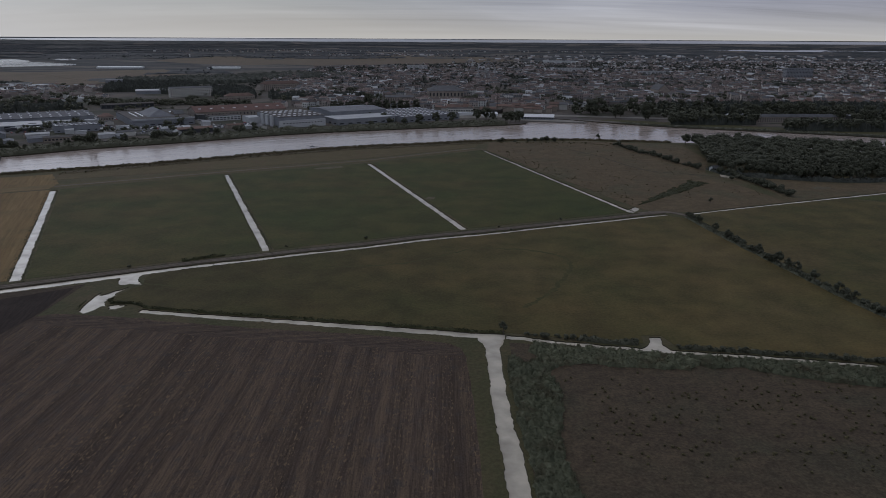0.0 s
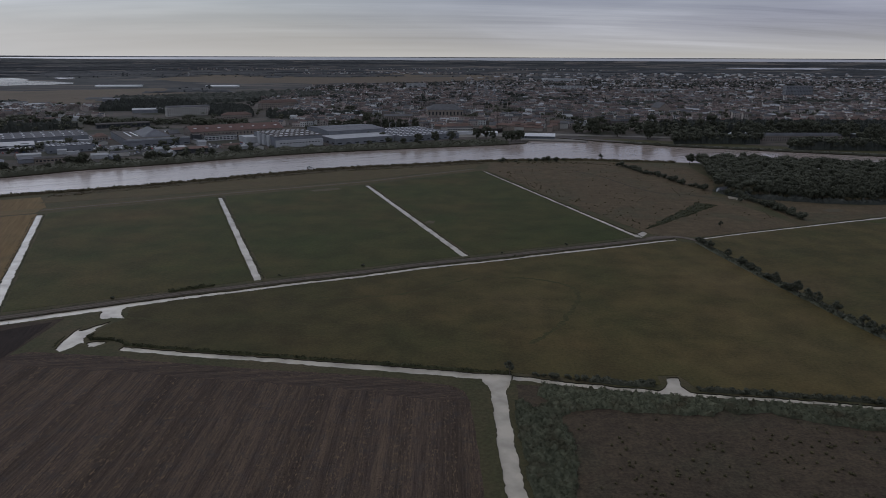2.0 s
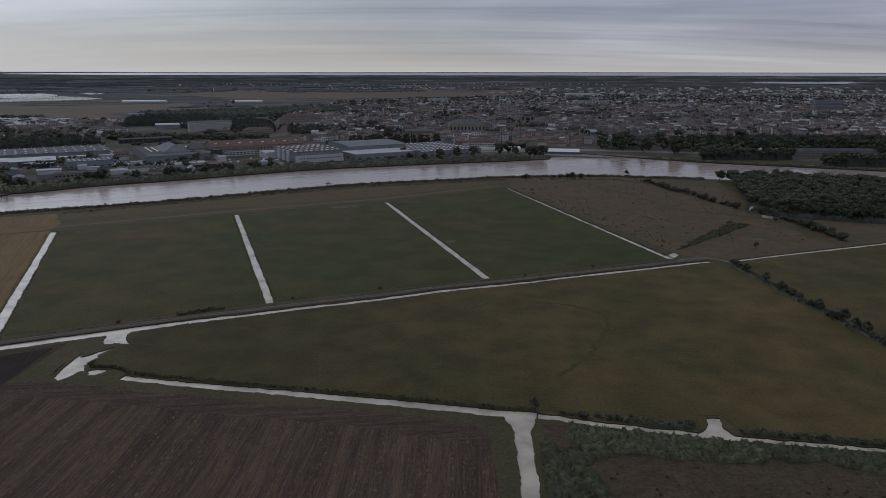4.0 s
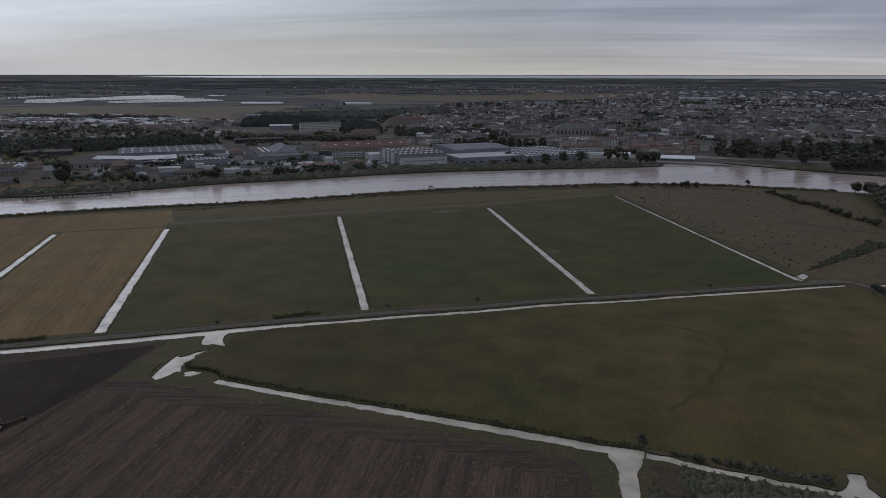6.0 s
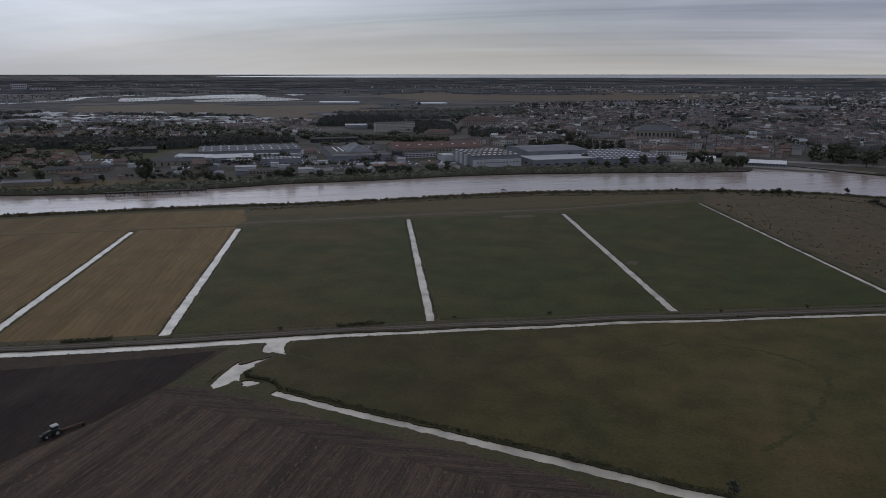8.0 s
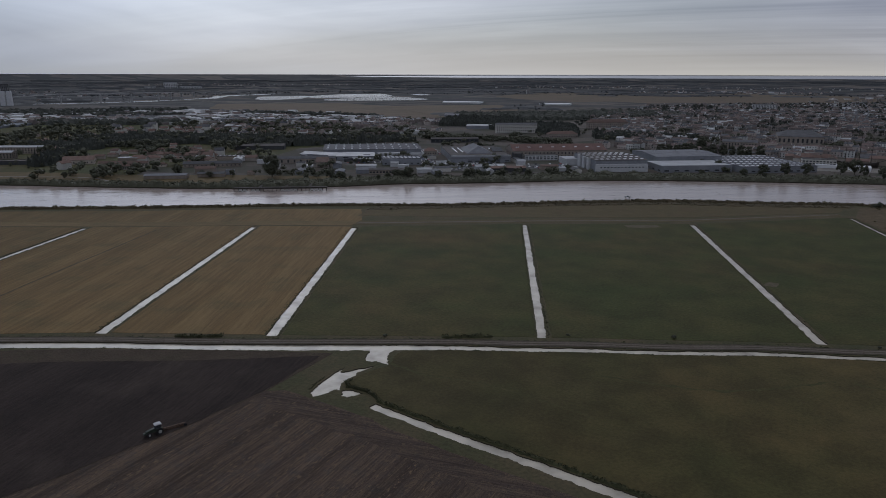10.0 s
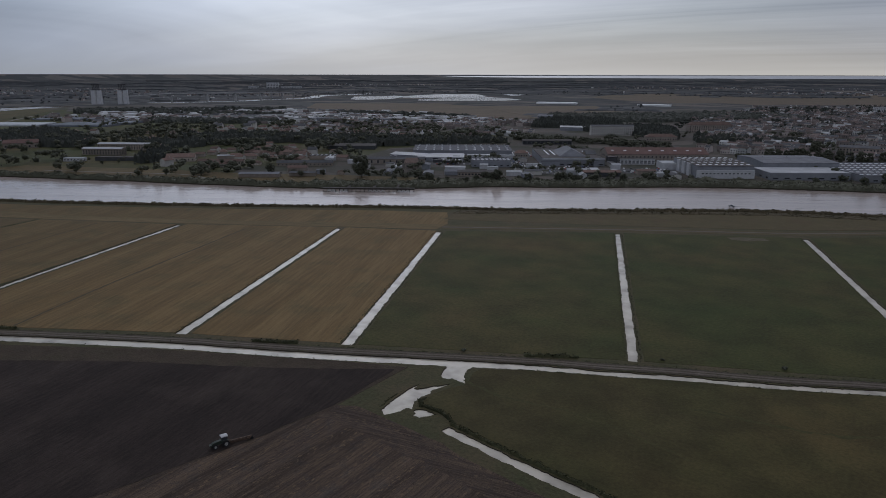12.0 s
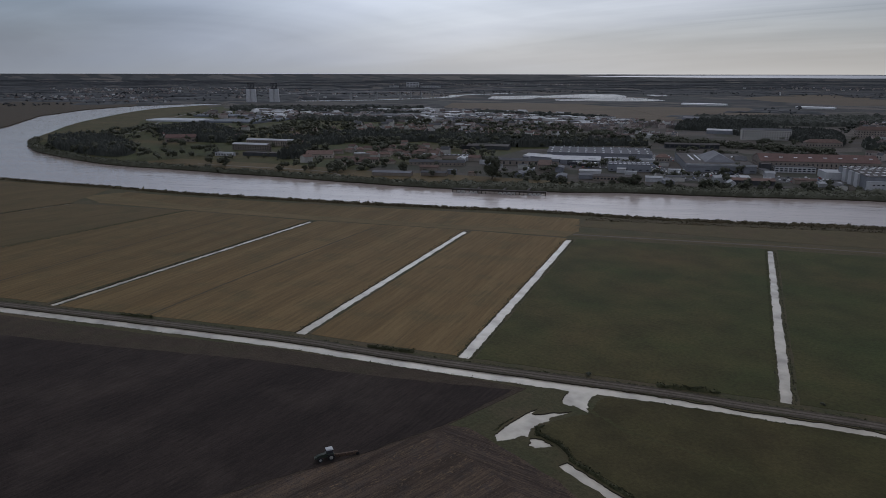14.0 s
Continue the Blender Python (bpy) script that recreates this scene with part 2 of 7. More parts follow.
M_TILLED = material("harrowed_soil", (0.060, 0.043, 0.034), (0.094, 0.067, 0.046), rough=0.95, big=2.0, small=0.55, c=(0.060, 0.049, 0.042), bump=0.25, bump_scale=0.6,
                    stretch=(1, 0.05, 1), turn=0, fine=0.60, bands=(7.0, 0.24, (1, 0.006, 1)), rows=(1.05, 0.04), flecks=(0.55, 2.6, (0.155, 0.108, 0.066)))
M_TILLEDX = material("cross_harrowed_soil", (0.056, 0.041, 0.033), (0.086, 0.062, 0.045), rough=0.95, big=2.0, small=0.55, c=(0.052, 0.041, 0.034), bump=0.25, bump_scale=0.6,
                     stretch=(1, 0.05, 1), turn=81, fine=0.6, bands=(4.0, 0.15, (1, 0.01, 1)), rows=(1.05, 0.05), flecks=(0.5, 3.0, (0.125, 0.090, 0.058)))
M_HEADLAND = material("headland_soil", (0.050, 0.038, 0.027), (0.070, 0.053, 0.037), rough=0.95, big=7, small=0.7, c=(0.058, 0.050, 0.030), bump=0.2, bump_scale=0.6, fine=0.55)
# far foliage, its colour greyed and blued in place of distance haze
M_LEAFFAR = material("hazed_foliage", (0.058, 0.062, 0.066), (0.078, 0.082, 0.085), rough=0.8, big=40, small=6, fine=0.3)
M_DIKEW = material("tan_dike_grass", (0.1207, 0.08855, 0.0391), (0.1518, 0.1081, 0.04945), big=10, small=0.9, c=(0.1035, 0.0828, 0.0368), stretch=(0.1, 1, 1), turn=-28, fine=0.4)
M_DIKE = material("dike_grass", (0.0768, 0.0636, 0.03), (0.1032, 0.0804, 0.0384), big=10, small=0.9, c=(0.0936, 0.066, 0.036), bump=0.15, bump_scale=0.7)
M_TRACK = material("dirt_track", (0.102, 0.0833, 0.0663), (0.1403, 0.1173, 0.0952), big=6, small=0.6, bump=0.05, bump_scale=0.5)
M_MUD = material("bank_mud", (0.042, 0.036, 0.026), (0.065, 0.055, 0.036), big=4, small=0.5, bump=0.2, bump_scale=0.5)


def mosaic(name, colours, size, stretch, turn, grain=8.0, hedge=None):
    """Parcels of land: one of several colours for each cell, mottled; hedge: colour, width and size of the growth along their edges."""
    m = bpy.data.materials.new(name)
    m.use_nodes = True
    n, l = m.node_tree.nodes, m.node_tree.links
    p = n["Principled BSDF"]
    p.inputs["Roughness"].default_value, p.inputs["Specular IOR Level"].default_value = 0.9, 0.2
    geo = n.new("ShaderNodeNewGeometry")
    mp = n.new("ShaderNodeMapping")
    mp.inputs["Scale"].default_value, mp.inputs["Rotation"].default_value = stretch, (0, 0, radians(turn))
    l.new(geo.outputs["Position"], mp.inputs["Vector"])
    v = n.new("ShaderNodeTexVoronoi")
    v.voronoi_dimensions = "2D"
    v.inputs["Scale"].default_value = 1 / size
    l.new(mp.outputs[0], v.inputs["Vector"])
    sep = n.new("ShaderNodeSeparateColor")
    l.new(v.outputs["Color"], sep.inputs[0])
    r = n.new("ShaderNodeValToRGB")
    r.color_ramp.interpolation = "CONSTANT"
    els = r.color_ramp.elements
    while len(els) < len(colours):
        els.new(0.5)
    for i, (e, c) in enumerate(zip(els, colours)):
        e.position, e.color = i / len(colours), (*c, 1)
    l.new(sep.outputs[0], r.inputs[0])
    t = n.new("ShaderNodeTexNoise")
    t.inputs["Scale"].default_value, t.inputs["Detail"].default_value = 1 / grain, 5
    l.new(geo.outputs["Position"], t.inputs["Vector"])
    mr = n.new("ShaderNodeMapRange")
    mr.inputs["To Min"].default_value, mr.inputs["To Max"].default_value = 0.55, 1.45
    l.new(t.outputs["Fac"], mr.inputs["Value"])
    k = n.new("ShaderNodeMix")
    k.data_type, k.blend_type = "RGBA", "MULTIPLY"
    k.inputs[0].default_value = 1.0
    l.new(r.outputs[0], k.inputs[6])
    l.new(mr.outputs[0], k.inputs[7])
    col = k.outputs[2]
    if hedge:
        colour, width, clump = hedge
        edge = n.new("ShaderNodeTexVoronoi")
        edge.voronoi_dimensions, edge.feature = "2D", "DISTANCE_TO_EDGE"
        edge.inputs["Scale"].default_value = 1 / size
        l.new(mp.outputs[0], edge.inputs["Vector"])
        growth = n.new("ShaderNodeTexNoise")
        growth.inputs["Scale"].default_value, growth.inputs["Detail"].default_value = 1 / clump, 6
        l.new(mp.outputs[0], growth.inputs["Vector"])
        lim = n.new("ShaderNodeMapRange")
        lim.inputs["From Min"].default_value, lim.inputs["From Max"].default_value = 0.42, 0.66
        lim.inputs["To Min"].default_value, lim.inputs["To Max"].default_value = 0.0, width
        l.new(growth.outputs["Fac"], lim.inputs["Value"])
        test = n.new("ShaderNodeMath")
        test.operation = "LESS_THAN"
        l.new(edge.outputs["Distance"], test.inputs[0])
        l.new(lim.outputs[0], test.inputs[1])
        over = n.new("ShaderNodeMix")
        over.data_type = "RGBA"
        over.inputs[7].default_value = (*colour, 1)
        l.new(test.outputs[0], over.inputs[0])
        l.new(col, over.inputs[6])
        col = over.outputs[2]
    l.new(col, p.inputs["Base Color"])
    return m


# parcel colours greyed to carry the haze over the plain
M_PLAIN = mosaic("hazed_plain", [(0.054, 0.054, 0.052), (0.078, 0.070, 0.063), (0.112, 0.098, 0.086), (0.060, 0.061, 0.058), (0.092, 0.084, 0.076), (0.048, 0.050, 0.049)], 150, (0.55, 1.3, 1), 20, 30, ((0.030, 0.033, 0.034), 0.42, 120))
M_DRY = material("dry_field", (0.1008, 0.0774, 0.0522), (0.126, 0.0972, 0.0666), big=60, small=8, stretch=(1, 0.3, 1), turn=30, fine=0.3)
M_TOWNGROUND = mosaic("town_ground", [(0.056, 0.052, 0.040), (0.072, 0.062, 0.050), (0.078, 0.070, 0.064), (0.044, 0.046, 0.031), (0.100, 0.085, 0.073)], 34, (1, 1, 1), 33, 5)
# foliage with the crowns' self-shadow and a little haze put into its colour
M_CANOPY = material("self_shaded_canopy", (0.044, 0.048, 0.042), (0.067, 0.070, 0.060), rough=0.8, big=7, small=2.5, fine=0.4, island=0.2)
M_LEAF = material("foliage", (0.066, 0.069, 0.048), (0.094, 0.096, 0.067), rough=0.7, big=2.5, small=0.5, space="object", island=0.16, fine=0.3)
M_LEAF2 = material("grey_green_foliage", (0.068, 0.070, 0.049), (0.094, 0.094, 0.064), rough=0.7, big=2.5, small=0.5, space="object", island=0.16, fine=0.3)
M_BRAMBLE = material("bramble_foliage", (0.072, 0.078, 0.050), (0.116, 0.119, 0.078), rough=0.75, big=3, small=0.8, island=0.25, c=(0.06, 0.05, 0.03), fine=0.3)
M_REED = material("reed", (0.094, 0.074, 0.046), (0.068, 0.058, 0.035), rough=0.85, big=12, small=0.7, island=0.35, fine=0.4)
M_BARK = material("bark", (0.09, 0.075, 0.06), (0.14, 0.12, 0.10), space="object", big=1.5, small=0.2)
# muddy colour, with paler streaks painted in for sky-lit ripples
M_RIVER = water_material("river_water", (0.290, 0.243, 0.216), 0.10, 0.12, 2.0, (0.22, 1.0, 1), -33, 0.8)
# silty water, its bright uneven colour painted with the sky's reflection
M_DITCH = water_material("ditch_water", (0.33, 0.298, 0.240), 0.05, 0.012, 0.7, (1, 1, 1), 0.0, 0.15, 1.1)

# ---- plan helpers ----
EYE = 100.0
NEAR, SPAN = 3000.0, 1880.0


def far(x, y, z=0.0):
    """The plain beyond 3 km is drawn in and lifted towards eye level, so that it ends at the horizon within 4.9 km."""
    dx, dy = x + 10.0, y - 55.0
    d = math.hypot(dx, dy)
    if d <= NEAR:
        return Vector((x, y, z))
    v = (d - NEAR) / SPAN
    k = NEAR + SPAN * v / (1 + v)
    s = k / d
    return Vector((-10 + dx * s, 55 + dy * s, EYE * (1 - s) + z * s))


def path_points(line, step):
    """Points along a polyline, about step metres apart, with its own corners kept."""
    res = []
    for (ax, ay), (bx, by) in zip(line, line[1:]):
        n = max(1, int(math.hypot(bx - ax, by - ay) / step))
        res += [(ax + (bx - ax) * i / n, ay + (by - ay) * i / n) for i in range(n)]
    return res + [tuple(line[-1])]


def smooth(line, step=12.0):
    """A rounded line through the given corners (Catmull-Rom)."""
    p = [np.array(q, float) for q in line]
    p = [2 * p[0] - p[1]] + p + [2 * p[-1] - p[-2]]
    res = []
    for a, b, c, d in zip(p, p[1:], p[2:], p[3:]):
        n = max(1, int(np.linalg.norm(c - b) / step))
        for i in range(n):
            t = i / n
            res.append(tuple(0.5 * (2 * b + (c - a) * t + (2 * a - 5 * b + 4 * c - d) * t * t + (3 * b - a - 3 * c + d) * t ** 3)))
    return res + [tuple(p[-2])]


def ragged(points, size, scale=4.0, seed=0.0):
    """The same points, moved by a noise of that many metres."""
    res = []
    for x, y in points:
        v = noise.noise_vector((x / scale, y / scale, seed)) + 0.5 * noise.noise_vector((x * 2.7 / scale, y * 2.7 / scale, seed + 9))
        res.append((x + v.x * size, y + v.y * size))
    return res


def offset(line, d):
    """The line moved d metres to its left."""
    p = np.array(line, float)
    t = np.gradient(p, axis=0)
    t /= np.linalg.norm(t, axis=1)[:, None] + 1e-9
    return [tuple(q) for q in p + np.c_[-t[:, 1], t[:, 0]] * d]


def ring(poly, step, size=0.0, scale=4.0, seed=0.0):
    """A closed outline from its corners, subdivided and made ragged."""
    pts = path_points(list(poly) + [poly[0]], step)[:-1]
    return ragged(pts, size, scale, seed) if size else pts


def ribbon(line, half, step=3.0, size=0.0, scale=4.0, seed=0.0):
    """The outline of a strip along a line; half is a number, one value per end, or a function of the place."""
    pts = path_points(line, step)
    if callable(half):
        h = np.array([half(*q) for q in pts])
    else:
        h = np.linspace(*(half if isinstance(half, tuple) else (half, half)), len(pts))
    p = np.array(pts)
    t = np.gradient(p, axis=0)
    t /= np.linalg.norm(t, axis=1)[:, None] + 1e-9
    nrm = np.c_[-t[:, 1], t[:, 0]] * h[:, None]
    out = [tuple(q) for q in p + nrm] + [tuple(q) for q in (p - nrm)[::-1]]
    return ragged(out, size, scale, seed) if size else out


def inside(pts, poly):
    """Which of the points lie inside the closed outline."""
    pts, poly = np.asarray(pts, float), np.asarray(poly, float)
    res = np.zeros(len(pts), bool)
    for (ax, ay), (bx, by) in zip(poly, np.roll(poly, -1, 0)):
        if ay == by:
            continue
        cross = (ay > pts[:, 1]) != (by > pts[:, 1])
        res ^= cross & (pts[:, 0] < (bx - ax) * (pts[:, 1] - ay) / (by - ay) + ax)
    return res


def mesh_object(name, verts, faces, mat, parent=None, flat_shade=True):
    me = bpy.data.meshes.new(name)
    me.from_pydata([tuple(v) for v in verts], [], faces)
    me.materials.append(mat)
    if not flat_shade:
        me.polygons.foreach_set("use_smooth", [True] * len(me.polygons))
    me.update()
    ob = new(name, me)
    ob.parent = parent
    return ob


def part(name, bm, mat, parent, label=""):
    """Links a bmesh as one mesh object under a thing."""
    me = bpy.data.meshes.new(name)
    bm.to_mesh(me)
    bm.free()
    me.materials.append(mat)
    ob = new(name, me)
    ob.parent = parent
    return tagged(ob, label)


def thing(name, m, label, category, group=""):
    ob = new(name)
    ob.matrix_basis = m
    return tagged(ob, label, category, group)


def triangles(outer, holes=(), extra=()):
    """Triangles of an outline with holes: the points and the index triples."""
    from mathutils import geometry
    verts, edges = [], []
    for loop in (outer, *holes):
        k = len(verts)
        verts += [Vector(p) for p in loop]
        edges += [(k + i, k + (i + 1) % len(loop)) for i in range(len(loop))]
    verts += [Vector(p) for p in extra]
    v, _, f, *_ = geometry.delaunay_2d_cdt(verts, edges, [], 0, 1e-4)
    v = np.array([tuple(q) for q in v])
    f = np.array(f)
    mid = v[f].mean(1)
    keep = inside(mid, outer)
    for h in holes:
        keep &= ~inside(mid, h)
    return v, f[keep]


def sheet(name, outline, mat, z, label="", lip=0.25, kind="structure"):
    """A field or water surface: a flat sheet at height z with a thin turned-down edge."""
    v, f = triangles(outline)
    n = len(v)
    verts = [far(x, y, z) for x, y in v]
    faces = [tuple(t) for t in f]
    k = len(verts)
    if lip:
        verts += [far(x, y, z - lip) for x, y in outline]
        verts += [far(x, y, z) for x, y in outline]
        m = len(outline)
        faces += [(k + m + i, k + m + (i + 1) % m, k + (i + 1) % m, k + i) for i in range(m)]
    ob = mesh_object(name, verts, faces, mat)
    return tagged(ob, label, kind=kind)


# ---- the plan: river, canal, ditches, fields ----
NEAR_BANK = [(760, 380), (560, 520), (470, 600), (380, 655), (300, 690), (241, 706), (183, 716), (127, 724), (43, 713), (-14, 691), (-90, 664), (-147, 631),
             (-183, 607), (-244, 566), (-337, 518), (-453, 447), (-582, 376), (-664, 341), (-807, 279), (-1000, 222), (-1200, 240), (-1400, 335), (-1574, 459),
             (-1900, 600), (-2150, 790), (-2290, 1000), (-2330, 1250)]
FAR_BANK = [(-2230, 1300), (-2180, 1150), (-2028, 925), (-1642, 635), (-1346, 475), (-1236, 424), (-1165, 398), (-1090, 384), (-1016, 380), (-855, 396), (-744, 438),
            (-690, 457), (-639, 479), (-563, 507), (-456, 553), (-380, 605), (-332, 648), (-264, 690), (-168, 757), (-56, 806), (79, 855), (104, 878), (112, 930),
            (150, 922), (190, 894), (230, 868), (281, 838), (368, 804), (480, 756), (600, 690), (800, 560)]
near_bank = smooth(NEAR_BANK, 9)
far_bank = smooth(FAR_BANK, 9)
RIVER = ragged(near_bank, 1.6, 14) + ragged(far_bank, 2.2, 12, 5)
CANAL = [(-560, 66), (-450, 125), (-362, 174.5), (-286, 215.6), (-237, 241.2), (-217, 250.2), (-181, 266.8), (-145, 284.8), (-111, 301.6), (-92, 309.4), (-68, 320.4), (-36, 333.4), (-10, 346), (18, 356.2), (35, 362.8),
         (52, 370.3), (86, 383.7), (103, 390.6), (121, 398.3), (134, 403)]
canal_line = smooth(CANAL, 5)
# ditches: bottom end, top end, half widths
DITCH = dict(
    F=((-352, 192), (-423, 379), 2.1, 1.9), E=((-245, 251), (-326, 433), 2.6, 2.1), A=((-182.8, 279.5), (-264.3, 461.5), 2.6, 2.2), B=((-86.4, 325.2), (-165.1, 522), 2.2, 1.9),
    C=((11.5, 367), (-62, 574), 2.3, 2.0), D=((113.8, 408.5), (37, 649), 2.0, 1.45))


def lift(x, y):
    """Height of the ground sheet at a place of the drawn-in plan."""
    d = math.hypot(x + 10, y - 55)
    if d <= NEAR:
        return 0.0
    u = (d - NEAR) / SPAN
    return EYE * (1 - d * (1 - u) / (NEAR * (1 - u) + SPAN * u))


def ditch_line(k):
    b, t, h0, h1 = DITCH[k]
    return [b, t], (h0, h1)


WATERS = {}
for k in DITCH:
    line, half = ditch_line(k)
    WATERS[k] = ragged(ribbon(line, (half[0] - 0.3, half[1] - 0.2), 0.9, 0.55, 5.0, ord(k)), 0.5, 1.5, 7.0)
WATERS["canal"] = ragged(ribbon(canal_line, lambda x, y: float(np.interp(x, (-240, -150, -100, 134), (2.9, 3.0, 2.0, 1.6))) * (1 + 0.35 * noise.noise((x / 9, y / 9, 2.0)) * (x > -110)), 1.0, 0.5, 5.0, 3.0), 0.45, 1.5, 7.0)
BOTTOM = [(-115.5, 246.6), (-88, 241.4), (-66, 238.4), (-45, 234.9), (-26, 231.9), (-7, 228.7), (10, 225.6), (22, 224.2), (29, 222.8), (37, 220.2), (47, 218.3), (54, 216.4), (61, 215.6), (68, 213.9), (81, 212.1), (98, 209.7),
          (114, 207.6), (129, 204.9), (150, 201), (230, 189)]
WATERS["bottom"] = ragged(ribbon(BOTTOM[:8], (1.7, 2.4), 0.9, 0.5, 5.0, 21.0), 0.4, 1.5, 7.0)
WATERS["bottom_east"] = ragged(ribbon(BOTTOM[7:], (1.7, 0.75), 0.9, 0.6, 5.0, 22.0), 0.4, 1.3, 7.0)
WATERS["side"] = ragged(ribbon([(16.6, 225.5), (17.1, 219), (16.9, 208), (16.9, 197), (16.7, 184), (17, 168), (17.8, 150), (18.1, 135), (19, 60), (22, -140)], lambda x, y: float(np.interp(y, (60, 160, 200, 214, 224), (3.0, 2.6, 2.2, 2.6, 5.0))), 0.8, 0.6, 7.0, 31.0), 0.35, 1.5, 7.0)
WATERS["notch"] = ring([(65, 213.9), (80, 212.4), (77, 214.6), (75.4, 218.5), (76.8, 224.8), (72.6, 224.6), (71.7, 220.5), (69.4, 216.8)], 1.0, 0.4, 2.0, 4.0)
POND_NORTH = [(-145.5, 287.5), (-142, 286.2), (-140.2, 285), (-139, 281.7), (-137.9, 278), (-136, 275.6), (-133.9, 275.4), (-132.3, 276.7), (-129.2, 276.2), (-126.8, 276), (-129.2, 279.6), (-131.2, 282.4), (-132, 285.4), (-131.8, 288.8), (-129, 293)]
POND_SOUTH = [(-137.8, 244.9), (-135.5, 243.4), (-134.2, 244.7), (-133.3, 247), (-132.2, 250.6), (-130.6, 251.2), (-132.9, 255.5), (-132.8, 257.2), (-133.2, 259.8), (-132.1, 262.5), (-133.1, 265.2), (-132.2, 267.4), (-131.2, 270), (-130.6, 273), (-132.7, 270.2),
              (-134.8, 268.3), (-135.9, 265.9), (-137.2, 263.9), (-138.6, 263), (-139.4, 267), (-140, 262.4), (-139.7, 257.8), (-139.3, 251.7), (-138.6, 246.6)]
POND_SMALL = [(-129.5, 250.6), (-127.8, 248.2), (-125.8, 248), (-124.8, 248.8), (-123.5, 250.7), (-122.2, 252.3), (-124.5, 252.9), (-126.8, 253.1), (-129, 252.4)]
WATERS["pond"] = ragged(ring(POND_NORTH, 0.5, 0.4, 2.0, 8.0), 0.35, 0.8, 3.0)
WATERS["pond_south"] = ragged(ring(POND_SOUTH, 0.45, 0.35, 1.6, 9.0), 0.35, 0.8, 3.0)
WATERS["pond_small"] = ragged(ring(POND_SMALL, 0.4, 0.4, 1.4, 10.0), 0.35, 0.8, 3.0)
WATERS["ditch_end"] = ring([(110.5, 413), (114.5, 406.8), (118, 412), (124.5, 424), (121, 424.5), (116, 418.5), (113.4, 416)], 1.5, 0.4, 3.0, 12.0)
WATERS["east"] = ribbon([(150, 406), (180, 419), (210, 431), (265, 453), (330, 478)], (1.4, 1.9), 3.0, 0.6, 5.0, 41.0)
WATERS["east_two"] = ribbon([(262, 447), (330, 424), (400, 400)], 0.8, 3.0, 0.4, 5.0, 43.0)
WATERS["pool"] = ring([(211, 522), (222, 518), (224, 530), (216, 536)], 3.0, 1.2, 5.0, 45.0)
WATERS["west"] = ribbon([(-600, 215), (-609, 250), (-614, 285)], 1.3, 3.0, 0.6, 5.0, 47.0)


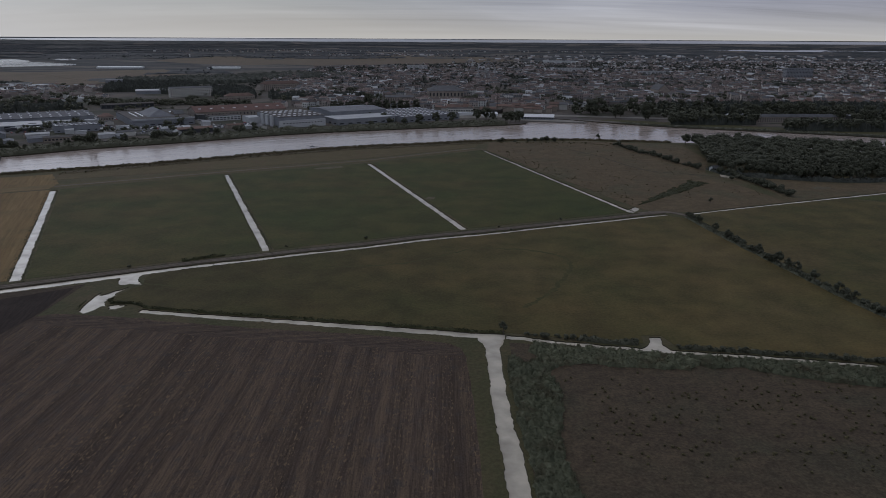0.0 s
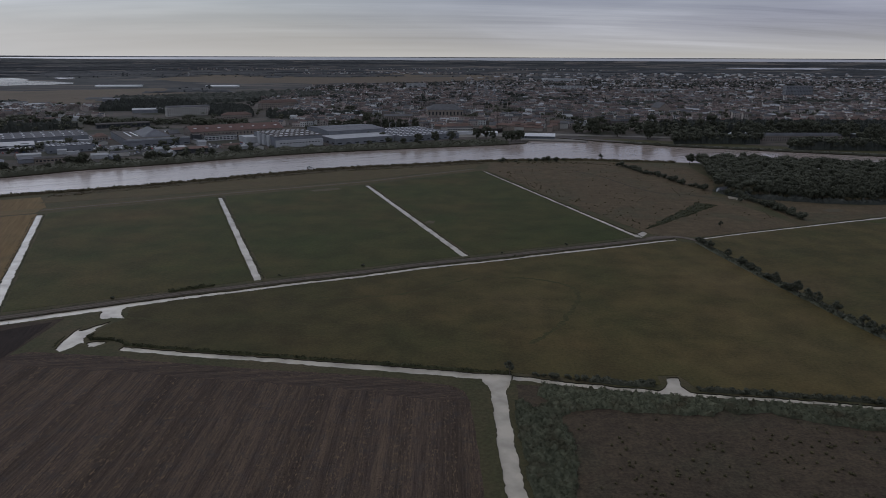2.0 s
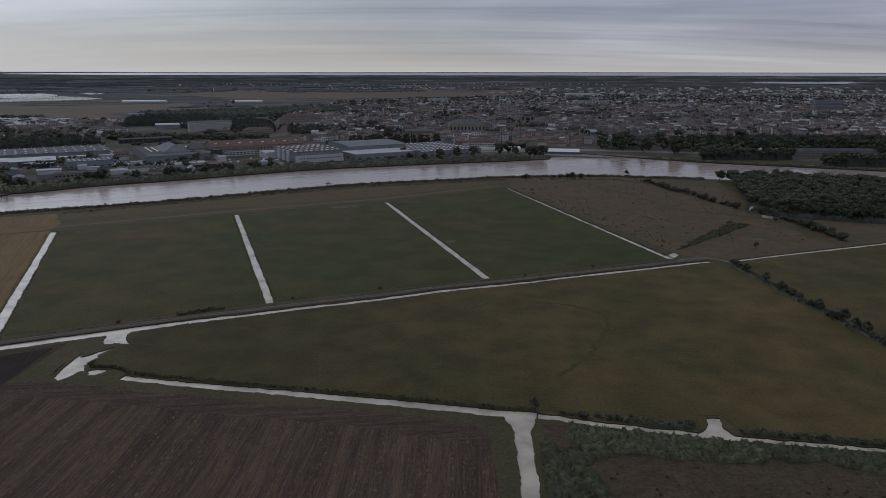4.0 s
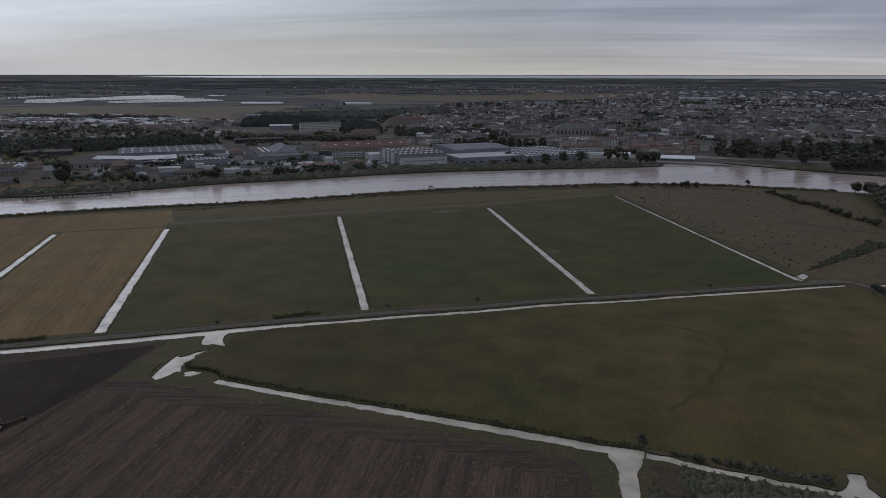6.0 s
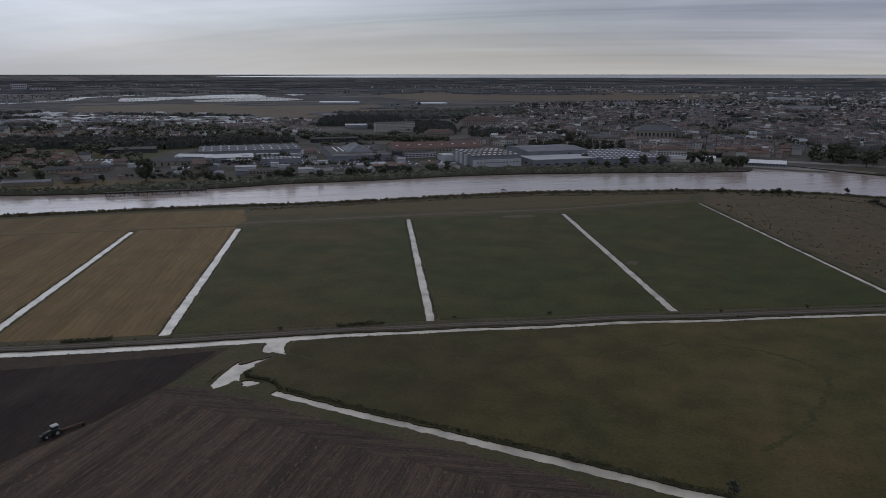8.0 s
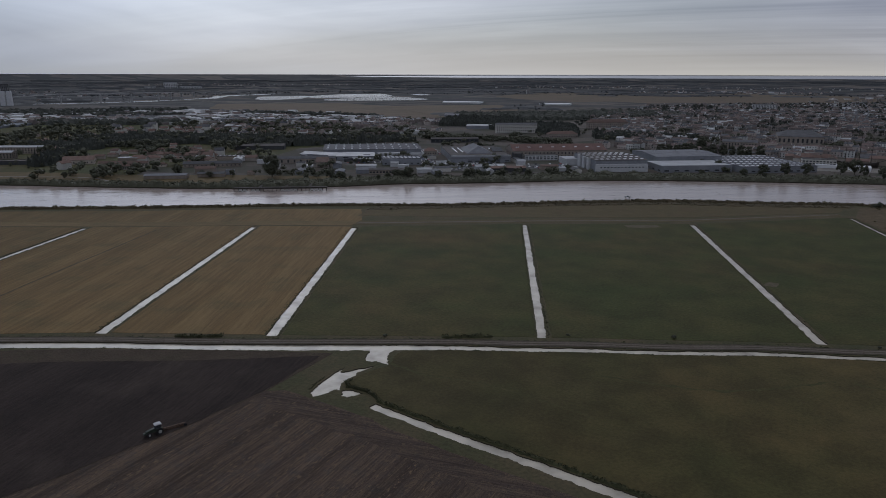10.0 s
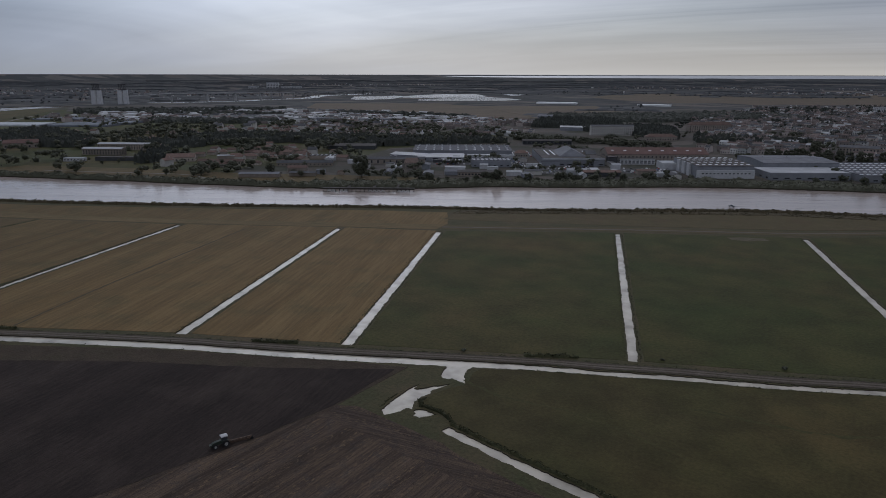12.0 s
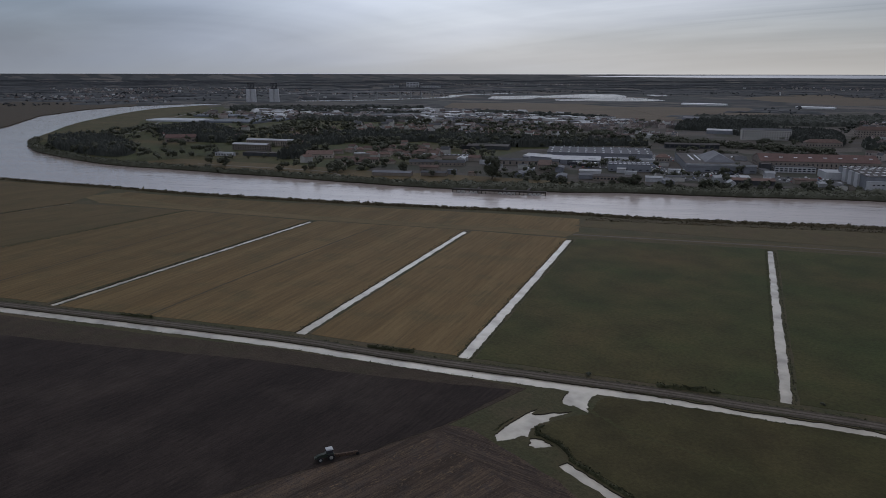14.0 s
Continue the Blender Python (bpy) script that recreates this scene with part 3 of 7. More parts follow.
# ground: one sheet to the horizon, with the water bodies cut out and their banks sloping down
def build_ground():
    from mathutils import geometry
    rng = np.random.default_rng(4)
    loops = [RIVER] + list(WATERS.values())
    R = 4860.0
    outer = [(-10 + R * math.cos(a), 55 + R * math.sin(a)) for a in np.linspace(0, 2 * math.pi, 240, endpoint=False)]
    verts, edges = [], []
    for loop in [outer] + loops:
        k = len(verts)
        verts += [Vector(p) for p in loop]
        edges += [(k + i, k + (i + 1) % len(loop)) for i in range(len(loop))]
    for d in np.r_[np.arange(2700, 3000, 100), np.arange(3000, 4850, 33)]:
        for a in np.linspace(0, 2 * math.pi, 240, endpoint=False):
            verts.append(Vector((-10 + d * math.cos(a), 55 + d * math.sin(a))))
    for x, y in rng.uniform((-2400, -300), (1500, 2500), (2500, 2)):
        verts.append(Vector((x, y)))
    v, _, f, *_ = geometry.delaunay_2d_cdt(verts, edges, [], 0, 1e-3)
    v, f = np.array([tuple(q) for q in v]), np.array(f)
    mid = v[f].mean(1)
    wet = np.zeros(len(f), bool)
    for loop in loops:
        lo, hi = np.min(loop, 0), np.max(loop, 0)
        box = ((mid >= lo) & (mid <= hi)).all(1)
        wet[box] |= inside(mid[box], loop)
    land = f[~wet]
    pts = [(x, y, lift(x, y)) for x, y in v]
    # banks: border edges of the land that touch water
    seen = {}
    for t in f[wet]:
        for a, b in ((t[0], t[1]), (t[1], t[2]), (t[2], t[0])):
            seen[(a, b)] = t
    faces, banks, low = [tuple(t) for t in land], [], {}
    push = {}
    for t in land:
        for a, b in ((t[0], t[1]), (t[1], t[2]), (t[2], t[0])):
            if (b, a) in seen:
                d = v[b] - v[a]
                nrm = np.array([d[1], -d[0]]) / (np.hypot(*d) + 1e-6)
                for i in (a, b):
                    push[i] = push.get(i, np.zeros(2)) + nrm
                banks.append((a, b))
    for i, nrm in push.items():
        nrm = nrm / (np.hypot(*nrm) + 1e-6)
        low[i] = len(pts)
        pts.append((v[i][0] + nrm[0] * 0.35, v[i][1] + nrm[1] * 0.35, -1.6))
    nland = len(faces)
    faces += [(b, a, low[a], low[b]) for a, b in banks]
    me = bpy.data.meshes.new("ground")
    me.from_pydata(pts, [], faces)
    for m in (M_GRASS, M_PLAIN, M_TOWNGROUND, M_MUD, M_MEADOW):
        me.materials.append(m)
    town = far_bank + [(1900, 560), (1900, 2300), (-600, 2300), (-1000, 1500), (-1500, 1500), (-2100, 1500)]
    centre = v[land].mean(1)
    idx = np.zeros(len(faces), int)
    dist = np.hypot(centre[:, 0] + 10, centre[:, 1] - 55)
    idx[:nland] = np.where(inside(centre, town), 2, np.where(dist > 1100, 1, 0))
    idx[:nland][inside(centre, town) & (centre[:, 0] < -600) & (centre[:, 1] < 1150)] = 4
    idx[nland:] = 3
    me.polygons.foreach_set("material_index", idx.astype(np.int32))
    me.update()
    tagged(new("ground", me), "flat grassy marsh and plain reaching to the horizon", kind="structure")


build_ground()

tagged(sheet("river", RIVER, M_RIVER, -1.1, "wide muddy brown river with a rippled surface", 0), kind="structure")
labels = dict(canal="straight drainage canal of still grey water beside the track", pond="shallow pond of still water joined to the canal", pond_south="shallow overgrown pond of still water in the grass", pond_small="small overgrown pool of still water",
              bottom_east="narrow ditch of still water half hidden by bushes", bottom="narrow ditch of still water below the meadow", side="broad ditch of still water beside the harrowed field")
for k, loop in WATERS.items():
    sheet("water", loop, M_DITCH, -0.32 - 0.004 * (len(k) % 5), labels.get(k, "narrow drainage ditch filled with still grey water"), 0)


# ---- fields ----
def edge_of(k, side, grow=0.8):
    """One side of a ditch (+1: its right bank), a little way off the water, from bottom to top."""
    b, t, h0, h1 = DITCH[k]
    d = np.subtract(t, b)
    n = np.array([d[1], -d[0]]) / np.hypot(*d) * side
    return tuple(np.array(b) + n * (h0 + grow)), tuple(np.array(t) + n * (h1 + grow))


def field(name, left, right, mat, label, z=0.06, low=1.0, high=3.0):
    lb, lt = edge_of(left, 1)
    rb, rt = edge_of(right, -1)
    poly = [tuple(np.array(lb) + (0.3, low)), tuple(np.array(rb) + (0.3, low)), tuple(np.array(rt) + (0, high)), tuple(np.array(lt) + (0, high))]
    return sheet(name, ring(poly, 4.0, 0.5, 6.0, ord(left)), mat, z, label)


field("field_meadow", "A", "B", M_MEADOW, "dark green meadow between two ditches")
field("field_meadow", "B", "C", M_MEADOW, "dark green meadow with a worn bare patch")
field("field_meadow", "C", "D", M_MEADOW, "dark green meadow beside the brown pasture")
field("field_stubble", "E", "A", M_STUBBLE, "tan stubble field with faint sowing lines")
field("field_stubble", "F", "E", M_STUBBLE, "tan stubble field with faint sowing lines")
sheet("field_stubble", ring([(-357, 192), (-426, 379), (-520, 335), (-489, 206), (-484, 125), (-450, 140)], 5, 0.6), M_STUBBLE, 0.06, "tan stubble field behind a narrow ditch")
sheet("field_stubble", ring([(-491, 206), (-523, 334), (-611, 285), (-606, 240), (-560, 80), (-486, 122)], 5, 0.6), M_STUBBLE2, 0.06, "greenish mown field behind a hedged ditch")
sheet("field_meadow", ring([(-616, 283), (-611, 240), (-565, 76), (-900, 60), (-800, 270), (-664, 330)], 6, 0.8), M_STUBBLE2, 0.05, "olive meadow by the river")
# long strip between the ditches' ends and the river
sheet("field_stubble", ring([(-618, 322), (-520, 352), (-424, 398), (-328, 452), (-272, 484), (-296, 519), (-337, 500), (-453, 430), (-582, 360), (-640, 335)], 5, 0.8), M_STUBBLE, 0.05,
      "narrow tan stubble strip along the river bank")
sheet("verge", ring([(-620, 300), (-521, 340), (-424, 386), (-328, 441), (-268, 470), (-166, 530), (-63, 584), (32, 655), (30, 664), (-66, 594), (-170, 541), (-272, 481), (-330, 450), (-425, 396), (-522, 350), (-618, 312)], 5, 0.6),
      M_DIKE, 0.04, "grassy dike top between the fields and the river strip")
sheet("verge", ring([(-640, 300), (-600, 300), (-520, 337), (-424, 383), (-328, 437), (-270, 466), (-274, 486), (-328, 454), (-424, 400), (-520, 354), (-640, 330)], 5, 0.6), M_DIKEW, 0.047, "tan grass of the dike beside the stubble")
sheet("river_strip", ring([(-284, 497), (-172, 547), (-66, 601), (30, 669), (41, 704), (-14, 682), (-90, 655), (-147, 622), (-244, 557), (-291, 526)], 5, 0.8), M_DIKE, 0.055, "rough brown strip between the dike and the river")
sheet("dike_path", ring([(-270, 473.5), (-168, 533), (-66, 588), (30, 659), (29, 661), (-67, 590.3), (-169, 535.5), (-271, 476)], 4, 0.5), M_TRACK, 0.09, "faint trodden path of bare earth on the dike")
# south of the canal
MEADOW_M = [(-128.5, 288.6), (-111, 298.6), (-92, 306.8), (-68, 317.8), (-36, 331), (-10, 343.7), (18, 354), (35, 360.6), (52, 368.2), (86, 381.6), (121, 396.2), (132, 400.5), (145, 392), (152, 349), (159, 307), (165, 269), (170, 244), (177, 203), (142, 206.5),
            (114, 211), (80, 216), (77, 226), (70, 226), (69, 219.5), (50, 221.5), (24, 227.6), (10, 229.4), (-7, 232.4), (-26, 235.4), (-45, 238.6), (-66, 242), (-88, 245.3), (-114, 250.8), (-121, 254.3), (-129.5, 254.6), (-131.4, 258), (-131, 264), (-129, 271), (-126, 274.5), (-127.4, 279.5), (-129.2, 284)]
sheet("field_meadow", ring(MEADOW_M, 4, 0.5), M_MEADOW3, 0.06, "large olive green meadow with dry patches")
sheet("field_meadow", ring([(156, 406.5), (210, 428.5), (262, 449), (330, 421), (420, 390), (420, 150), (180, 200), (172, 244), (167, 269), (161, 307), (154, 349), (148, 392)], 5, 0.6), M_MEADOW2, 0.06,
      "olive green meadow behind the hedge")
sheet("field_meadow", ring([(268, 450), (330, 473), (430, 500), (430, 395), (332, 427)], 5, 0.6), M_MEADOW, 0.06, "dark green meadow in the corner of two ditches")
sheet("field_pasture", ring([(40.5, 652), (118.5, 424), (127, 411), (150, 409), (178, 421), (222, 439), (205, 540), (230, 600), (236, 690), (180, 705), (127, 714), (46, 703)], 6, 1.2), M_PASTURE2, 0.06, "rough brown pasture with tussocks")
sheet("field_pasture", ring([(226, 441), (264, 456), (330, 482), (480, 540), (470, 580), (330, 505), (290, 500), (226, 524)], 6, 1.0), M_PASTURE2, 0.05, "brown pasture in front of the wood")
TILLED = [(13, -140), (10, 60), (9.5, 160), (8.7, 190), (7.8, 207), (6.2, 214.5), (2.5, 218.2), (-16, 223.4), (-35, 226.5), (-54, 228.6), (-73, 231.5), (-103, 236.4), (-112, 239.2), (-130, 241.5), (-146, 243), (-151.5, 240), (-156, 213), (-166, 174), (-205, 60), (-273, -140)]
sheet("field_harrowed", ring(TILLED, 4, 0.4), M_TILLED, 0.06, "brown harrowed field with lengthwise streaks of straw")
TOP = [(6.8, 209), (5.6, 213.8), (2, 217.4), (-16, 222.6), (-35, 225.7), (-54, 227.8), (-73, 230.7), (-103, 235.6), (-112, 238.4), (-130, 240.6), (-146, 242), (-150.5, 239.5), (-152.5, 230), (-146, 232), (-112, 228.5), (-73, 221.6), (-35, 216.8), (-4, 209)]
sheet("field_harrowed", ring(TOP, 1.2, 1.6, 4), M_TILLEDX, 0.085, "darker turning strip of the harrowed field")
PLOUGHED = [(-150.5, 275.5), (-151.5, 240), (-156, 213), (-166, 174), (-205, 60), (-273, -140), (-760, -140), (-600, 30), (-450, 117), (-362, 168), (-292, 205), (-237, 236.5), (-179, 264)]
sheet("field_headland", ring(PLOUGHED, 4, 0.4), M_HEADLAND, 0.08, "brown unploughed headland along the canal")
sheet("field_ploughed", ring([(-153, 271.5), (-152, 240), (-156.5, 213), (-166.5, 174), (-205.5, 60), (-273.5, -140), (-740, -140), (-590, 12), (-450, 92), (-362, 145), (-292, 187), (-237, 223), (-190, 248)], 2, 0.7, 5), M_PLOUGH, 0.13, "dark freshly ploughed field")
sheet("field_pasture", ring([(25.5, -140), (22.5, 60), (22.3, 135), (22, 165), (22.5, 197), (23, 219.5), (50, 214.5), (70, 211), (80, 208.5), (114, 203.5), (142, 199), (230, 186), (260, 60), (290, -140)], 5, 0.6), M_PASTURE, 0.06,
      "rough brown pasture behind a bramble belt")
# the farm track beside the canal
track = offset(canal_line, 5.6)
M_BANK = material("trodden_bank", (0.053, 0.045, 0.031), (0.074, 0.060, 0.043), big=5, small=0.7, c=(0.060, 0.056, 0.030), bump=0.15, bump_scale=0.6, fine=0.55)
sheet("track_bank", ribbon(track, 2.9, 3, 0.4, 5), M_BANK, 0.16, "low grassy bank that carries the farm track", 0.3)
for d in (-0.95, 0.95):
    sheet("track", ribbon(offset(track, d), 0.62, 3, 0.2, 5, d), M_TRACK, 0.20, "bare earth wheel rut of the farm track", 0.05)

sheet("track", ribbon(smooth([(118, 406), (128, 409), (137, 408.5), (143, 403), (147, 395)], 3), 1.9, 2, 0.3), M_TRACK, 0.18, "pale bend of the earth track where it crosses the ditch", 0.2)
M_LUSH = material("lush_meadow", (0.046, 0.047, 0.0165), (0.068, 0.058, 0.022), big=14, small=1.2, fine=0.5)
M_TRAM = material("dark_tramline", (0.062, 0.050, 0.030), (0.080, 0.064, 0.036), big=5, small=0.7, fine=0.4)
for line in ([(-405, 172), (-430.6, 232), (-461, 314), (-474, 350)], [(-309, 218), (-332.8, 275.4), (-376, 396)]):
    sheet("tramline", ribbon(line, 0.55, 2, 0.35, 3), M_TRAM, 0.09, "dark grassy line across the stubble", 0)
for line, half in (([(-128, 278), (-113, 274), (-90, 276.5), (-70, 274), (-50, 269)], 0.5), ([(20, 332), (46, 327), (59.5, 310), (47, 274), (32, 252)], 1.0), ([(-60, 300), (-20, 306), (15, 331)], 0.6)):
    sheet("meadow_mark", ribbon(smooth(line, 4), half, 1, 1.3, 3), M_LUSH, 0.085, "darker green line of lush grass in the meadow", 0)

# ---- trees and bushes ----
ICO = bmesh.new()
bmesh.ops.create_icosphere(ICO, subdivisions=1, radius=1.0)
ICO_V = np.array([tuple(v.co) for v in ICO.verts])
ICO_F = np.array([[v.index for v in f.verts] for f in ICO.faces])
ICO.free()


def leaf_cloud(rng, centres, radii, per, size, core=0.8):
    """Lobes of foliage: a dark rough core in each and many small bent leaf sprays on and off its surface."""
    centres, radii = np.asarray(centres, float), np.asarray(radii, float)
    k = len(centres)
    flatten = np.array([1, 1, 0.82])
    dirs = rng.normal(size=(k, per, 3))
    dirs /= np.linalg.norm(dirs, axis=2)[..., None]
    reach = rng.uniform(0.80, 1.10, (k, per, 1))
    pos = (centres[:, None] + dirs * reach * radii[:, None, None] * flatten).reshape(-1, 3)
    nrm = dirs.reshape(-1, 3) * 0.8 + (0, 0, 0.45) + rng.normal(scale=0.28, size=(k * per, 3))
    nrm /= np.linalg.norm(nrm, axis=1)[:, None]
    a = np.cross(nrm, rng.normal(size=nrm.shape))
    a /= np.linalg.norm(a, axis=1)[:, None] + 1e-9
    b = np.cross(nrm, a)
    s = (size * rng.uniform(0.6, 1.4, (k * per, 1)))
    quad = np.stack([pos - a * s, pos - b * s * 0.7 + nrm * s * 0.25, pos + a * s * 1.1, pos + b * s * 0.8 + nrm * s * 0.2], 1)
    verts, faces = [quad.reshape(-1, 3)], [np.arange(k * per * 4).reshape(-1, 4)]
    if core:
        jag = 1 + rng.normal(scale=0.1, size=(k, len(ICO_V), 1))
        cv = centres[:, None] + ICO_V[None] * jag * radii[:, None, None] * flatten * core
        cf = ICO_F[None] + (np.arange(k) * len(ICO_V))[:, None, None] + k * per * 4
        verts.append(cv.reshape(-1, 3))
        faces.append(cf.reshape(-1, 3))
    return np.concatenate(verts), [tuple(int(i) for i in f) for block in faces for f in block]


def trunk_mesh(rng, height, radius, limbs):
    bm = bmesh.new()

    def limb(p, q, r0, r1, n=6):
        p, q = Vector(p), Vector(q)
        ax = (q - p).normalized()
        s = ax.orthogonal().normalized()
        t = ax.cross(s)
        rows = []
        for c, r in ((p, r0), ((p + q) / 2 + s * r0 * 0.4, (r0 + r1) / 2), (q, r1)):
            rows.append([bm.verts.new(c + (s * math.cos(2 * math.pi * i / n) + t * math.sin(2 * math.pi * i / n)) * r) for i in range(n)])
        for u, w in zip(rows, rows[1:]):
            for i in range(n):
                bm.faces.new((u[i], u[(i + 1) % n], w[(i + 1) % n], w[i]))

    limb((0, 0, -0.3), (0, 0, height), radius, radius * 0.55)
    for c in limbs:
        limb((0, 0, height * rng.uniform(0.6, 0.98)), c, radius * 0.5, radius * 0.15, 5)
    return bm


def make_tree(m, seed, height, spread, mat=None, slim=1.0, bare=0.22, label="broad leafy tree with a dense dark crown", name="tree", per=54, leaf=0.36, lobes=15, group="trees of the plain"):
    """A tapered trunk with limbs and a crown of leafy lobes with gaps between them."""
    rng = np.random.default_rng(seed)
    root = thing(name, m, label, "tree", group)
    mid, rz = height * (bare + (1 - bare) * 0.5), height * (1 - bare) * 0.5
    cs, rs = [], []
    for i in range(lobes):
        a, h = rng.uniform(0, 2 * math.pi), rng.uniform(-0.85, 0.8)
        rad = math.sqrt(max(0.05, 1 - h * h)) * rng.uniform(0.35, 0.72) * spread
        r = spread * rng.uniform(0.30, 0.46) * (1.0 if h < 0.4 else 0.8)
        cs.append((math.cos(a) * rad, math.sin(a) * rad, mid + h * (rz - r * 0.6)))
        rs.append(r)
    part("trunk", trunk_mesh(rng, height * (bare + 0.25), 0.028 * height * slim ** 0.5 + 0.05, cs[:6]), M_BARK, root)
    v, f = leaf_cloud(rng, cs, rs, per, leaf * spread / 4)
    mesh_object("crown", v, f, mat or M_LEAF, root)
    return root


def make_bush(m, seed, height, spread, mat=None, label="low rounded leafy bush", lobes=7, group="bushes of the plain"):
    rng = np.random.default_rng(seed)
    root = thing("bush", m, label, "bush", group)
    cs = [(rng.uniform(-0.6, 0.6) * spread, rng.uniform(-0.6, 0.6) * spread, height * rng.uniform(0.3, 0.68)) for _ in range(lobes)]
    part("stem", trunk_mesh(rng, height * 0.3, 0.06, cs[:4]), M_BARK, root)
    v, f = leaf_cloud(rng, cs, [height * rng.uniform(0.26, 0.42) for _ in cs], 105, 0.055 * height)
    mesh_object("foliage", v, f, mat or M_LEAF, root)
    return root


def place(x, y, turn=0.0, s=1.0, sz=None, z=0.0):
    p = far(x, y, z)
    return pose(p.x, p.y, p.z, 0, 0, turn) @ Matrix.Diagonal((s, s, sz or s, 1))


# prototypes, each standing at a place of its own
T_BIG = make_tree(place(-468, 622), 1, 24, 9.5, bare=0.07, label="very large dark round-headed tree by the river", lobes=34, per=130, leaf=0.2)
T_ROUND = make_tree(place(-410, 641), 2, 12, 5.2, bare=0.08, lobes=18)
T_WOOD = make_tree(place(240, 560), 3, 12, 5.2, bare=0.15, label="leafy tree in the dense dark wood", group="trees of the wood")
T_WOOD2 = make_tree(place(252, 548), 4, 11, 4.4, bare=0.12, label="leafy tree in the dense dark wood", group="trees of the wood")
T_PARK = make_tree(place(205, 985), 5, 22, 9.0, bare=0.06, label="tall leafy park tree with a dark crown", group="park trees")
T_PARK2 = make_tree(place(225, 1000), 6, 19, 7.0, bare=0.06, label="tall leafy park tree with a dark crown", group="park trees")
T_POPLAR = make_tree(place(-1005, 706), 7, 17, 2.6, slim=0.6, bare=0.08, lobes=20, leaf=0.4, label="slender columnar poplar in a row", group="poplars")
T_SMALL = make_tree(place(21.5, 226.5), 8, 5.0, 2.0, bare=0.3, label="small tree on the ditch bank", lobes=10, per=84, leaf=0.30, group="bank trees")
B_ROUND = make_bush(place(144.5, 398), 11, 3.4, 1.9)
B_LOW = make_bush(place(150, 352), 12, 2.2, 1.9)
B_GREY = make_bush(place(36, 223.5), 13, 2.0, 1.3, M_LEAF2, "grey-green bush on the ditch bank")

RND = random.Random(7)


def put(proto, x, y, lo=0.8, hi=1.2, tall=1.0):
    s = RND.uniform(lo, hi)
    return copy_thing(proto, place(x, y, RND.uniform(0, 360), s, s * tall * RND.uniform(0.9, 1.1)))


# the hedge between the two meadows
for i, (x, y) in enumerate(path_points([(143.5, 396), (149.5, 349), (156.5, 307), (162.5, 269), (168, 244), (174, 206), (182, 165)], 3.0)[1:]):
    g = RND.random()
    x, y = x + RND.uniform(-0.8, 0.8), y + RND.uniform(-0.8, 0.8)
    if g < 0.35:
        put(T_SMALL, x, y, 0.8, 1.3)
    elif g < 0.62:
        put(B_ROUND, x, y, 0.7, 1.2)
    else:
        put(B_LOW, x, y, 0.7, 1.15)
# rows on the pasture
for line, step in (([(170, 684), (175, 658), (187, 625), (198, 582), (207, 556)], 3.6), ([(218, 536), (222, 530), (227, 502), (231, 476), (233, 456)], 2.4), ([(55, 703), (120, 716)], 16)):
    for x, y in path_points(line, step):
        put(RND.choice((B_ROUND, B_LOW, B_ROUND)), x + RND.uniform(-2, 2), y + RND.uniform(-2, 2), 0.8, 1.7)
put(T_SMALL, 160, 722, 1.3, 1.4)
put(T_SMALL, 170, 432, 0.85, 0.9)
for x, y in ((100, 712), (112, 708), (92, 708), (215, 512), (60, 708)):
    put(B_ROUND, x, y, 1.0, 1.6)
# bushes on the meadow's lower edge
for x, y in path_points([(30, 225.5), (48, 221.5), (66, 219)], 2.6) + path_points([(80, 215.5), (114, 210.5), (142, 206), (176, 201)], 3.4):
    if RND.random() < 0.78:
        put(RND.choice((B_GREY, B_LOW, B_GREY)), x, y + RND.uniform(-0.6, 0.6), 0.5, 1.05)
put(T_SMALL, 101, 212, 0.55, 0.6)
for x, y in ((37, 366.5), (31, 372.5), (68, 390), (-78, 332), (-142, 299), (-40, 348)):
    put(B_LOW, x, y, 0.4, 0.75)
# the wood by the river
WOOD = [(214, 560), (222, 532), (250, 520), (291, 509), (331, 514), (380, 540), (430, 590), (420, 640), (360, 668), (300, 694), (246, 704), (240, 650), (226, 600)]
pts = [(x, y) for x, y in np.random.default_rng(3).uniform((205, 500), (440, 710), (2600, 2))]
ok = inside(pts, WOOD)
stand = []
for (x, y), k in zip(pts, ok):
    if k and all((x - a) ** 2 + (y - b) ** 2 > 5.6 ** 2 for a, b in stand):
        stand.append((x, y))
stand.sort(key=lambda p: p[1] - 0.25 * p[0])
for x, y in stand[:100]:
    put(T_WOOD if RND.random() < 0.6 else T_WOOD2, x, y, 0.72, 1.15)
put(T_WOOD, 241, 694, 0.95, 1.0)


